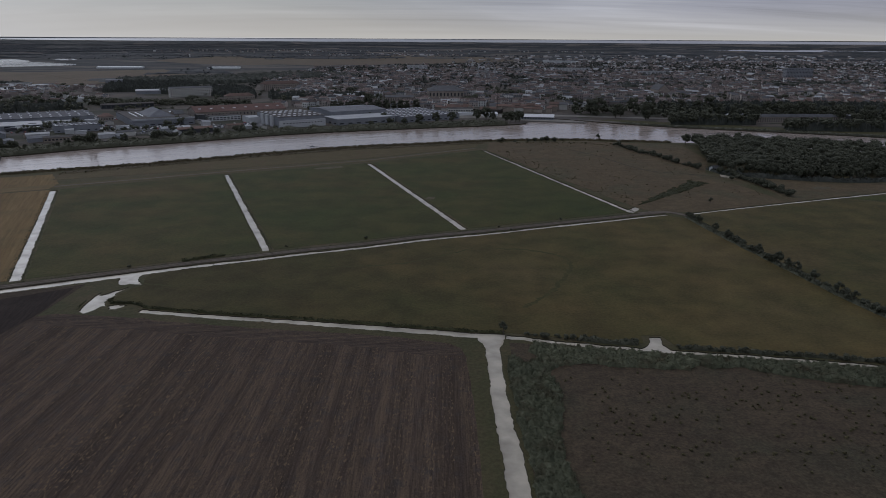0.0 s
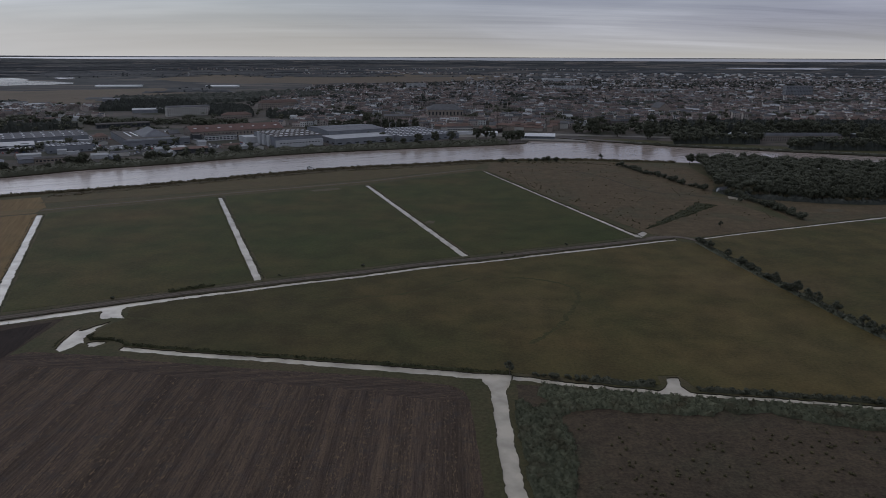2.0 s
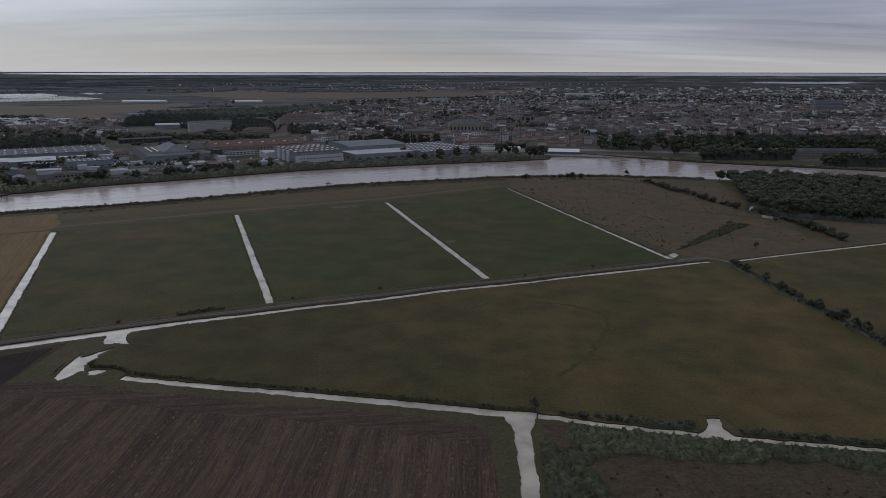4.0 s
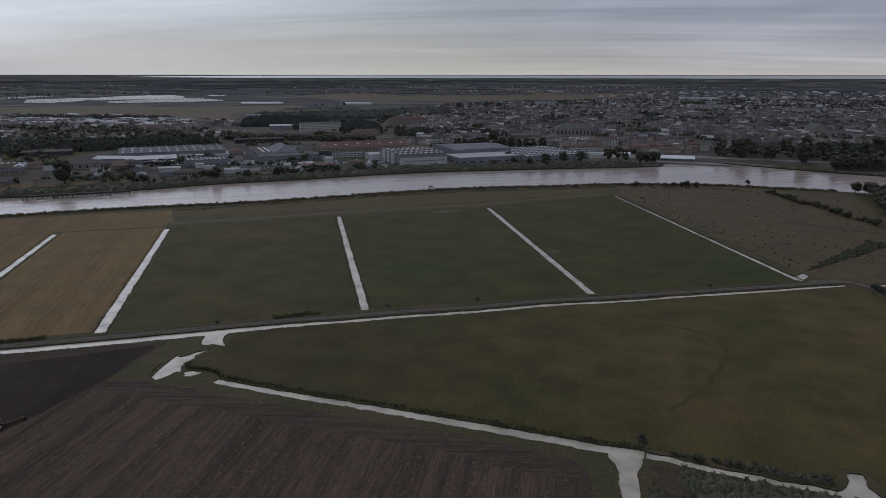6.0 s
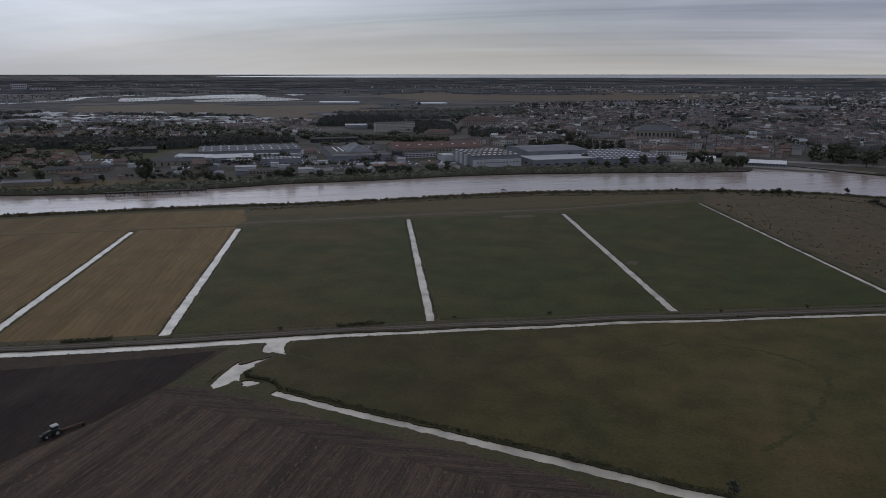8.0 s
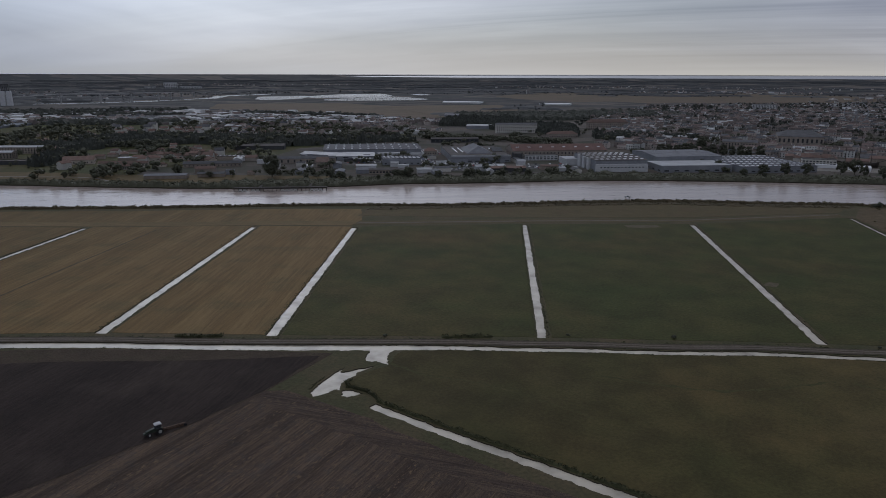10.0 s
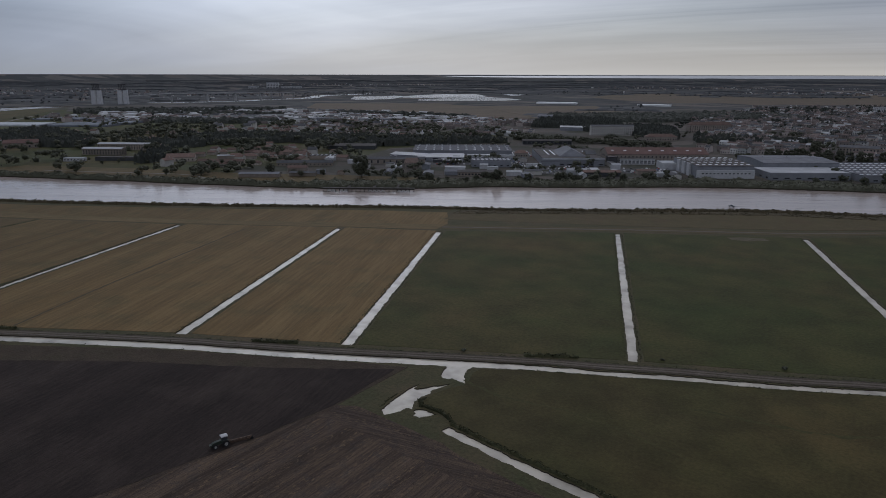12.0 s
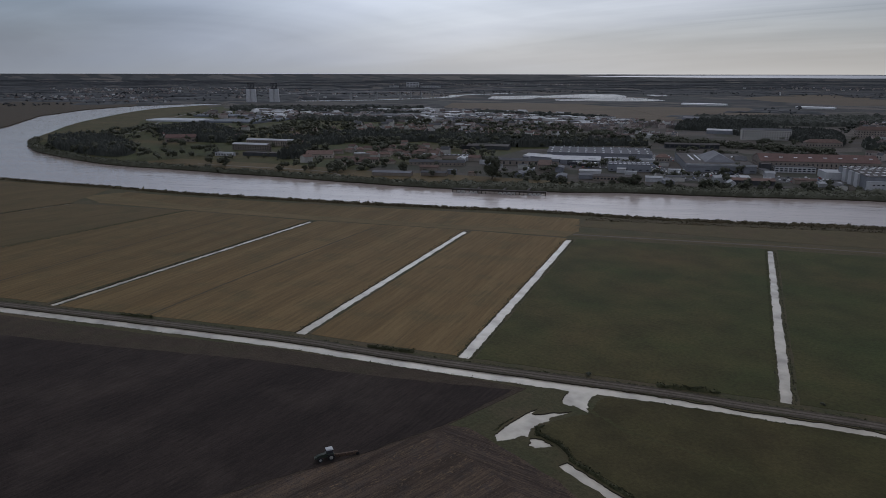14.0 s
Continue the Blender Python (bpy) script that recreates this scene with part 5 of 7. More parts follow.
works("town_house", "tall stone house with a hipped tile roof", -410, 838, 15, 12, 8.5, rise=3.2, hip=5.0, wall=M_STONE, roof=M_TILE, windows=(2, 5, (1.2, 1.8), 3))
# dark walls and panes stand in for the shaded open bays
works("open_barn", "long low barn with an open front", -493, 1016, 72, 11, 5.5, rise=1.6, wall=M_WALLD, roof=M_FELT, windows=(1, 11, (4.5, 3.2), 0))
b = works("barrel_hall", "white hall with a rounded metal roof", -236, 852, 18, 27, 6.5, wall=M_WALLW, roof=M_STEELP)
works("stone_range", "long stone range with arched openings", -538, 706, 72, 13, 5.5, rise=2.0, wall=M_STONE, roof=M_SLATE, windows=(1, 10, (1.8, 3.0), 0))
works("lodge", "stone lodge with a red-brown tile roof", -474, 703, 13, 32, 6, rise=3.4, wall=M_STONE, roof=M_TILE, windows=(1, 3, (1.2, 1.8), 7))
works("dark_shed", "long dark-roofed shed among trees", -681, 800, 66, 24, 5, rise=2.0, wall=M_WALLD, roof=M_FELT)
works("barn", "old barn with a brown tile roof", -662, 686, 38, 17, 4.2, rise=3.6, wall=M_WALLK, roof=M_TILE)
works("long_house", "long low grey-roofed house row", -602, 634, 62, 10, 3.8, turn=38, rise=2.2, wall=M_WALLS, roof=M_SLATE, windows=(1, 14, (1.2, 1.4), 2))
works("flat_workshop", "flat workshop with a row of rooflights", -618, 702, 32, 14, 4.4, wall=M_WALLS, roof=M_FELT, lights=(6, 2))
works("red_barn", "stone barn with a bright clay roof", -738, 588, 32, 18, 5, turn=46, rise=3.6, wall=M_WALL, roof=M_TILE, windows=(1, 7, (1.2, 1.8), 4))
works("barrack", "long low barrack with a row of windows", -660, 577, 30, 9, 4, turn=45, rise=2.2, wall=M_WALL, roof=M_TILE, windows=(1, 16, (1.4, 1.5), 2))
works("pavilion", "low pavilion with a bright flat roof", -712, 640, 24, 12, 3.8, turn=45, wall=M_WALLS, roof=M_STEELP)
works("low_shed", "low grey shed by the river path", -568, 552, 40, 11, 3.4, turn=35, rise=1.3, wall=M_WALLS, roof=M_STEEL)
works("low_shed", "low grey shed by the river path", -532, 586, 26, 10, 3.4, turn=35, rise=1.3, wall=M_WALLS, roof=M_SLATE)
building("stable_range", "long low stone range with a row of arched openings", -664.5, 609, 33, 52, 9, 4.5, rise=2.0, wall=M_WALL, roof=M_TILE, windows=(1, 17, (1.7, 2.2), 2))
works("hostel", "two-storey hostel with a bright metal roof", -888, 572, 52, 12, 8, turn=29, rise=1.6, wall=M_WALLS, roof=M_STEELP, windows=(3, 14, (1.4, 1.3), 3))
works("hostel", "two-storey hostel with a bright metal roof", -932, 618, 72, 12, 8, turn=29, rise=1.6, wall=M_WALLS, roof=M_STEELP, windows=(3, 20, (1.4, 1.3), 3))
works("flat_hall", "low dark flat-roofed hall", -818, 548, 54, 13, 4, turn=31, wall=M_WALLD, roof=M_FELT)
works("red_barn", "large barn with a dark red roof", -1052, 552, 43, 20, 7, turn=57, rise=4.0, wall=M_WALLS, roof=M_TILER, windows=(1, 6, (2.0, 2.5), 5))
works("white_pavilion", "small white pavilion on the river meadow", -842, 523, 24, 8, 3.8, turn=31, wall=M_WALLW, roof=M_STEELP, windows=(1, 6, (1.6, 1.6), 1))
# larger buildings of the town
works("apartment_block", "pale five-storey apartment block with a dark top floor", -471, 1222, 72, 14, 15, rise=2.4, wall=M_WALLK, roof=M_SLATE, windows=(5, 20, (1.7, 1.6), 2))
works("barracks", "long stone barracks with a tiled roof", -351, 1384, 76, 18, 13, rise=5, hip=6, wall=M_STONE, roof=M_TILE, windows=(3, 19, (1.4, 2.0), 3))
works("hip_house", "wide stone house with a hipped roof", -362, 1180, 48, 16, 6, rise=4, hip=8, wall=M_STONE, roof=M_TILE, windows=(1, 12, (1.3, 1.8), 3))
works("grand_hall", "grand stone hall with tall windows and a slate roof", -25, 1168, 58, 62, 17, turn=4, rise=7, hip=14, wall=M_STONE, roof=M_SLATE, windows=(2, 10, (2.4, 5.2), 9))
works("school", "pale stone school building with rows of windows", -92, 1114, 44, 14, 11, turn=4, rise=2.5, wall=M_STONE, roof=M_SLATE, windows=(3, 12, (1.5, 2.0), 3))
works("office_tower", "dark glazed office block with a white stair strip", 899, 1881, 72, 18, 30, turn=3, wall=M_WALLB, roof=M_STEEL, windows=(8, 18, (2.0, 1.4), 4))
works("long_block", "long white housing block in the town", 350, 2250, 110, 14, 14, turn=4, wall=M_WALLW, roof=M_SLATE, windows=(4, 24, (2.0, 1.6), 2))
works("long_block", "long white housing block in the town", 560, 2050, 80, 14, 13, turn=8, wall=M_WALLW, roof=M_SLATE, windows=(4, 20, (2.0, 1.6), 2))
works("long_block", "long white housing block in the town", -120, 2350, 66, 14, 16, turn=8, wall=M_WALLW, roof=M_SLATE, windows=(5, 16, (2.0, 1.6), 2))
works("sports_hall", "large hall with a white roof behind the town", 420, 3000, 130, 60, 12, turn=2, wall=M_WALLW, roof=M_STEELP)
works("church", "stone church with steep gables", 410, 1290, 40, 22, 13, turn=95, rise=9, wall=M_STONE, roof=M_SLATE, windows=(1, 6, (1.6, 6.0), 3))
works("hangar", "long white hangar on the plain", -1140, 2352, 140, 45, 4.5, turn=12, rise=1.5, wall=M_PAINT, roof=M_PAINT)
works("hangar", "long white hangar on the plain", -790, 2390, 105, 36, 4, turn=6, rise=1.5, wall=M_PAINT, roof=M_PAINT)
works("shed", "long grey shed on the plain", -760, 1600, 120, 30, 6, turn=15, rise=2, wall=M_WALLG, roof=M_STEEL)
works("shed", "long grey shed at the field's edge", -560, 1290, 90, 26, 6, turn=20, rise=2, wall=M_WALLG, roof=M_STEELP)
for px, py, L, W in ((-1150, 1226, 90, 50), (-1040, 1270, 110, 40), (-1300, 1180, 90, 40), (-1230, 1120, 60, 40), (-1400, 1090, 110, 50), (-1000, 1350, 80, 40), (-900, 1330, 95, 45), (-800, 1400, 70, 40),
                     (-1180, 1330, 100, 40), (-1560, 1010, 90, 45), (-1480, 1100, 70, 40)):
    works("retail_shed", "wide flat retail shed with pale cladding", px, py, L * 0.8, W * 0.7, 5.0, turn=25, wall=RND.choice((M_WALLW, M_WALLG, M_WALLB)), roof=RND.choice((M_STEEL, M_STEELP, M_STEEL)))


# ---- houses ----
def make_house(m, L, W, H, rise, wall, roof, hip=0.0, label="cream rendered house with a clay tile roof"):
    root = thing("house", m, label, "house", "houses of the town")
    part("wall", shell(L, W, H, 0 if hip else rise), wall, root)
    part("roof", gable_roof(L, W, H, rise, hip), roof, root)
    bm = bmesh.new()
    slab(bm, L * 0.3, L * 0.3 + 0.9, -0.35, 0.35, H + rise * 0.5, H + rise + 1.0)
    part("chimney", bm, M_STONE, root)
    return root


PROTO = [
    make_house(place(-700, 660, 20), 13, 9, 4.0, 2.2, M_WALL, M_TILE),
    make_house(place(-680, 690, 50), 10, 8, 6.0, 2.0, M_WALLK, M_TILE, label="white rendered house with a clay tile roof"),
    make_house(place(-720, 700, 80), 16, 9, 3.4, 2.4, M_WALL, M_TILE, hip=4.0, label="low cream house with a hipped tile roof"),
    make_house(place(-650, 700, 10), 12, 10, 7.5, 2.4, M_WALLS, M_TILE, label="stone town house with a clay tile roof"),
    make_house(place(-640, 730, 33), 11, 9, 8.5, 3.0, M_WALLK, M_SLATE, label="tall pale town house with a slate roof"),
]
rng = np.random.default_rng(23)


def scatter(poly, n, gap, keep_out=()):
    lo, hi = np.min(poly, 0), np.max(poly, 0)
    cand = rng.uniform(lo, hi, (n * 4, 2))
    cand = cand[inside(cand, poly)]
    cells, res = {}, []
    for x, y in cand:
        key = (int(x // gap), int(y // gap))
        if any((x - a) ** 2 + (y - b) ** 2 < gap * gap for i in (-1, 0, 1) for j in (-1, 0, 1) for a, b in cells.get((key[0] + i, key[1] + j), ())):
            continue
        if any((x - a) ** 2 + (y - b) ** 2 < r * r for a, b, r in keep_out):
            continue
        cells.setdefault(key, []).append((x, y))
        res.append((x, y))
        if len(res) >= n:
            break
    return res


TOWN = [(-250, 1060), (-120, 1045), (-60, 1040), (-20, 1000), (60, 990), (150, 1000), (190, 1050), (420, 1090), (720, 1130), (1050, 1250), (1250, 1500), (1600, 1800), (1700, 2300), (300, 2300), (-420, 2150), (-430, 1700), (-330, 1380)]
GRID = radians(-9)


def town_plots():
    """Terraced plots round the blocks of a gridded old town: place, turn, length, depth, wall height."""
    r = np.random.default_rng(24)
    cu, su = math.cos(GRID), math.sin(GRID)
    res = []
    v = 0.0
    while v < 1700:
        deep = r.uniform(30, 44)
        u = -900.0
        while u < 2300:
            wide = r.uniform(52, 84)
            for side in (0, 1):
                a = u + r.uniform(0, 2)
                while a < u + wide - 6:
                    L, W, H = r.uniform(7, 15), r.uniform(8.5, 12), r.uniform(4.5, 9.0)
                    if r.random() > 0.10:
                        du, dv = a + L / 2, v + (W / 2 if side == 0 else deep - W / 2)
                        res.append((du * cu - dv * su - 20, du * su + dv * cu + 1000, math.degrees(GRID) + r.normal() * 1.2, L - 0.3, W, H))
                    a += L
            if r.random() < 0.8:
                du, dv = u + wide - 5, v + deep / 2
                res.append((du * cu - dv * su - 20, du * su + dv * cu + 1000, math.degrees(GRID) + 90, deep - 24, 9, r.uniform(4, 9)))
            u += wide + r.uniform(7, 12)
        v += deep + r.uniform(7, 11)
    xy = np.array([q[:2] for q in res])
    ok = inside(xy, TOWN)
    for x, y, r0 in BUILT:
        ok &= np.hypot(xy[:, 0] - x, xy[:, 1] - y) > r0 + 4
    return [q for q, k in zip(res, ok) if k and noise.noise((q[0] / 75, q[1] / 75, 6.0)) > -0.20]


plots = sorted(town_plots(), key=lambda q: q[1] - 0.2 * q[0])
BASE = ((13, 9, 6.2), (10, 8, 8.0), (16, 9, 5.8), (12, 10, 9.9), (11, 9, 11.5))
for x, y, turn, L, W, H in plots[:60]:
    k = rng.choice(len(PROTO), p=(0.20, 0.15, 0.05, 0.42, 0.18))
    l0, w0, h0 = BASE[k]
    copy_thing(PROTO[k], place(x, y, turn) @ Matrix.Diagonal((L / l0, W / w0, (H + 2.4) / h0, 1)))
SUBURB = [[(-900, 760), (-1000, 950), (-870, 1190), (-760, 1160), (-690, 980), (-800, 850)], [(-740, 590), (-600, 660), (-560, 720), (-690, 800), (-800, 700)],
          [(-1090, 1210), (-1150, 1440), (-700, 1480), (-640, 1350), (-860, 1260)], [(-1010, 730), (-920, 720), (-900, 750), (-1000, 840)]]
# open rough grass round the hostels and the barrack by the river
OPEN_GRASS = [(-960, 560), (-790, 520), (-640, 570), (-610, 630), (-690, 660), (-770, 580), (-830, 600), (-850, 640), (-950, 640)]
for poly, n in zip(SUBURB, (60, 24, 14, 8)):
    for x, y in scatter(poly, n, 19, BUILT):
        k = rng.choice(3, p=(0.4, 0.35, 0.25))
        where = place(x, y, rng.uniform(0, 180), rng.uniform(0.8, 1.15))
        if not inside([(x, y)], OPEN_GRASS)[0]:
            copy_thing(PROTO[k], where)


def town_stuff(name, places, label, seed=1, white=0.0):
    """Far houses past counting: plain gabled houses in one object, with walls and roofs in several materials."""
    r = np.random.default_rng(seed)
    mats = [material("town_cream_walls", (0.34, 0.292, 0.281), (0.46, 0.405, 0.39), big=30, small=3, island=0.38, fine=0.2), material("town_white_walls", (0.50, 0.49, 0.49), (0.64, 0.63, 0.63), big=30, small=3, island=0.25, fine=0.15),
            material("town_stone_walls", (0.195, 0.165, 0.158), (0.26, 0.222, 0.212), big=30, small=3, island=0.3, fine=0.2), material("town_tiles", (0.092, 0.070, 0.068), (0.142, 0.107, 0.104), big=40, small=3, island=0.4, fine=0.3),
            material("town_slate", (0.062, 0.063, 0.072), (0.104, 0.105, 0.117), big=40, small=3, island=0.35, fine=0.3), M_STEELP, M_GLASS]
    verts, faces, idx = [], [], []
    for x, y, big, *plot in places:
        L, W, H = r.uniform(9, 20) * big, r.uniform(8, 12) * big, r.uniform(4, 7.5) * min(big, 1.0) ** 0.5
        rise = W * r.uniform(0.2, 0.3) if big < 1.6 else 0.6
        a = radians(8 + r.choice((0, 90)) + r.normal() * 9)
        if plot:
            turn, L, W, H = plot
            a, rise = radians(turn), W * r.uniform(0.14, 0.24)
        ca, sa = math.cos(a), math.sin(a)
        p = far(x, y)
        s = math.hypot(p.x + 10, p.y - 55) / math.hypot(x + 10, y - 55)
        k = len(verts)
        for lx, ly, lz in ((-1, -1, 0), (1, -1, 0), (1, 1, 0), (-1, 1, 0), (-1, -1, 1), (1, -1, 1), (1, 1, 1), (-1, 1, 1), (-1, 0, 2), (1, 0, 2)):
            px, py = lx * L / 2 * s, ly * W / 2 * s
            verts.append((p.x + px * ca - py * sa, p.y + px * sa + py * ca, p.z + (lz > 0) * H * s + (lz == 2) * rise * s - (lz == 0) * 0.3))
        w = int(r.choice(3, p=(0.46, 0.24, 0.30) if white < 0.5 else (0.2, 0.55, 0.25)))
        f = int(r.choice((3, 4, 5), p=(0.62, 0.32, 0.06) if big < 1.25 else (0.06, 0.34, 0.60)))
        for q, m in (((0, 1, 5, 4), w), ((1, 2, 6, 9, 5), w), ((2, 3, 7, 6), w), ((3, 0, 4, 8, 7), w), ((4, 5, 9, 8), f), ((6, 7, 8, 9), f)):
            faces.append(tuple(k + i for i in q))
            idx.append(m)
        if plot and y < 2000:
            for front in (-1, 1):
                if front > 0 and r.random() < 0.6:
                    continue
                nx, rows = max(2, int(L / 3.0)), 1 + (H > 5.5) + (H > 8.2)
                for row in range(rows):
                    for i in range(nx):
                        if r.random() < 0.2:
                            continue
                        cx, z0 = (-L / 2 + L * (i + 0.5) / nx) * s, (1.0 + row * 2.8) * s
                        kk, py = len(verts), front * (W / 2 + 0.06) * s
                        for px, dz in ((cx - 0.55, 0), (cx + 0.55, 0), (cx + 0.55, 1.7), (cx - 0.55, 1.7)):
                            verts.append((p.x + px * ca - py * sa, p.y + px * sa + py * ca, p.z + z0 + dz))
                        faces.append((kk, kk + 1, kk + 2, kk + 3))
                        idx.append(6)
        if big < 1.25 and r.random() < 0.7:
            k, c = len(verts), r.uniform(-0.42, 0.42) * L * s
            for dz in (0.3, 1.0):
                for dx, dy in ((-0.5, -0.4), (0.5, -0.4), (0.5, 0.4), (-0.5, 0.4)):
                    px, py = c + dx * s, dy * s
                    verts.append((p.x + px * ca - py * sa, p.y + px * sa + py * ca, p.z + (H + rise + (1.3 if dz == 1.0 else -0.6)) * s))
            for q in ((0, 1, 5, 4), (1, 2, 6, 5), (2, 3, 7, 6), (3, 0, 4, 7), (4, 5, 6, 7)):
                faces.append(tuple(k + i for i in q))
                idx.append(2 if w == 2 else 0)
    me = bpy.data.meshes.new(name)
    me.from_pydata(verts, [], faces)
    for m in mats:
        me.materials.append(m)
    me.polygons.foreach_set("material_index", np.array(idx, np.int32))
    me.update()
    return tagged(new(name, me), label, kind="stuff")


spots = [(q[0], q[1], 0.8, *q[2:]) for q in plots[60:]]
for poly, n, gap, big in (
        (SUBURB[2], 200, 14, 0.75),
        ([(-980, 970), (-860, 950), (-700, 1010), (-570, 1075), (-560, 1200), (-680, 1330), (-900, 1270), (-1080, 1190)], 230, 16, 0.85),
        ([(-420, 2140), (300, 2300), (1700, 2300), (1600, 1800), (1300, 1400), (2100, 2000), (2600, 3000), (1700, 3500), (300, 3100), (-450, 2500)], 3600, 15.5, 0.8),
        ([(-200, 1900), (1900, 2000), (2600, 4800), (300, 4300)], 420, 60, 1.45),
        ([(-1700, 880), (-1390, 880), (-1150, 1220), (-1030, 1280), (-1390, 1220), (-1750, 1000)], 90, 22, 1.0),
        ([(-900, 4000), (-600, 4600), (200, 4800), (100, 4300)], 130, 35, 1.1),
        ([(-3300, 1500), (-2500, 1200), (-2600, 1000), (-3600, 900)], 130, 38, 0.9),
        ([(-5200, 1600), (-4600, 2900), (-3500, 2600), (-3200, 1700), (-3900, 1300)], 260, 46, 0.8),
        ([(-2400, 5200), (-1400, 5000), (200, 5600), (1300, 5600), (1200, 6200), (-2000, 6000)], 260, 60, 0.8),
        ([(-5200, 4600), (-3600, 5200), (-3400, 5900), (-5200, 5600)], 140, 60, 0.8),
        ([(-2600, 1500), (-2300, 2200), (-2900, 2900), (-3600, 2200)], 70, 44, 0.9)):
    spots += [(x, y, big * rng.uniform(0.8, 1.25)) for x, y in scatter(poly, n, gap, BUILT) if big > 1.25 or noise.noise((x / 75, y / 75, 6.0)) > -0.2]
town_stuff("town_houses", spots, "crowded pale houses of the old town with clay roofs")

# ---- trees of the town side ----
for x, y in ((-426, 622), (-405, 632), (-396, 636), (-520, 590), (-536, 596), (-552, 580), (-505, 606), (-610, 540), (-640, 520), (-735, 480), (-352, 668), (-340, 672), (-290, 712)):
    put(T_ROUND, x, y, 0.6, 1.1)
# the park along the bank
for x, y in scatter([(170, 965), (240, 925), (300, 930), (520, 880), (640, 850), (700, 930), (560, 980), (330, 1040), (190, 1030)], 60, 15):
    put(RND.choice((T_PARK, T_PARK2)), x, y, 0.75, 1.15)
put(T_BIG, 262, 912, 0.95, 1.0)
put(T_BIG, 205, 985, 0.8, 0.85)
GROVE_WEST, GROVE_EAST = [(280, 862), (384, 862), (390, 878), (284, 880)], [(398, 808), (508, 802), (512, 822), (402, 830)]
for poly in (GROVE_WEST, GROVE_EAST):
    for x, y in scatter(poly, 22, 7.0):
        put(T_WOOD, x, y, 0.95, 1.2)
# trees behind the works
for x, y in scatter([(-160, 1010), (-40, 1015), (-40, 1035), (-170, 1035)], 26, 8):
    put(T_PARK2, x, y, 0.6, 0.95)
put(T_BIG, -116, 1085, 0.8, 0.82)
for x, y in ((42, 905), (55, 910), (62, 898), (84, 880), (90, 884), (96, 888), (78, 886), (10, 880), (-10, 870), (-30, 855)):
    put(T_ROUND, x, y, 1.0, 1.45)
# poplars and groves on the peninsula
for i in range(11):
    put(T_POPLAR, -1010 + i * 9.5, 712 + i * 6.5, 0.75, 1.05)
GROVES = [[(-1090, 395), (-1000, 392), (-930, 420), (-960, 470), (-1080, 450), (-1150, 420)], [(-850, 520), (-740, 540), (-700, 600), (-800, 620)],
          [(-960, 600), (-880, 560), (-820, 640), (-900, 700)]]
for poly, n in zip(GROVES, (26, 16, 14)):
    for x, y in scatter(poly, n, 7):
        small = 0.45 if inside([(x, y)], OPEN_GRASS)[0] else 1.0
        put(RND.choice((T_ROUND, T_WOOD, T_ROUND)), x, y, 0.6 * small, 1.05 * small)
rng = np.random.default_rng(29)
spots = []
for x, y in scatter([(-1200, 425), (-1000, 410), (-700, 490), (-400, 640), (-170, 790), (-60, 850), (-60, 1000), (-300, 1060), (-640, 1200), (-900, 1260), (-1250, 950), (-1350, 640)], 4200, 5.2, [(a, b, r * 0.85) for a, b, r in BUILT]):
    works_side = x > -600
    if noise.noise((x / 60, y / 60, 3.0)) > (0.22 if works_side else 0.08):
        k = 1.0 if works_side else 1.35
        tree = (x, y, rng.uniform(4, 11) * k, rng.uniform(3.2, 5.8) * k)
        if not inside([(x, y)], OPEN_GRASS)[0]:
            spots.append(tree)
for poly, n, h, r in (
        ([(-830, 830), (-669, 850), (-560, 985), (-500, 1070), (-540, 1150), (-690, 1040), (-840, 930)], 150, 11, 6),
        ([(-520, 1060), (-380, 1080), (-300, 1060), (-300, 1100), (-560, 1110)], 200, 8, 5.5),
        ([(-1320, 620), (-1080, 560), (-960, 620), (-1080, 700), (-1300, 760)], 120, 6, 4),
        ([(-400, 1080), (-300, 1300), (-340, 1400), (-480, 1320)], 60, 7, 4.5),
        ([(-1750, 880), (-1390, 870), (-1030, 1180), (-700, 1400), (-760, 1500), (-1150, 1480), (-1500, 1150)], 520, 7, 5)):
    spots += patch(poly, n, h, r)
spots += patch(GROVE_WEST, 110, 12, 4.5) + patch(GROVE_EAST, 110, 12, 4.5)
spots += patch([(170, 965), (240, 935), (520, 890), (640, 860), (700, 930), (560, 980), (330, 1040), (190, 1030)], 260, 12, 6)
far_spots = []
for poly, n, h, where in (([(-250, 1060), (1050, 1250), (1250, 1500), (-330, 1400)], 1300, 9.0, spots), ([(-430, 1450), (1250, 1500), (2300, 3000), (300, 3100), (-430, 2400)], 11000, 10.0, far_spots)):
    for q in patch(poly, n, h, 5.0):
        if noise.noise((q[0] / 75, q[1] / 75, 6.0)) < (-0.08 if q[1] < 2000 else 0.02):
            where.append(q)
leaf_stuff("town_trees", far_spots, M_CANOPY, "dark clumps of trees behind the old town", per=5, lobes=1, leaf=0.4, seed=8)
leaf_stuff("town_trees", spots, M_LEAF, "dark clumps of trees among the houses", per=10, lobes=2, leaf=0.33)
# closed woods behind the works, in the town and along the park
def rounded(polys, step):
    """The outlines with their corners rounded."""
    return [smooth(list(q) + [q[0]], step)[:-1] for q in polys]


WORKS_WOODS = [[(-830, 840), (-669, 855), (-560, 985), (-530, 1025), (-690, 965), (-850, 905)], [(-640, 1330), (-560, 1345), (-500, 1290), (-485, 1400), (-560, 1560), (-700, 1520)], [(-290, 1195), (-160, 1215), (-150, 1250), (-300, 1260)],
               [(-434, 1275), (-345, 1210), (-330, 1250), (-400, 1420), (-477, 1410)]]
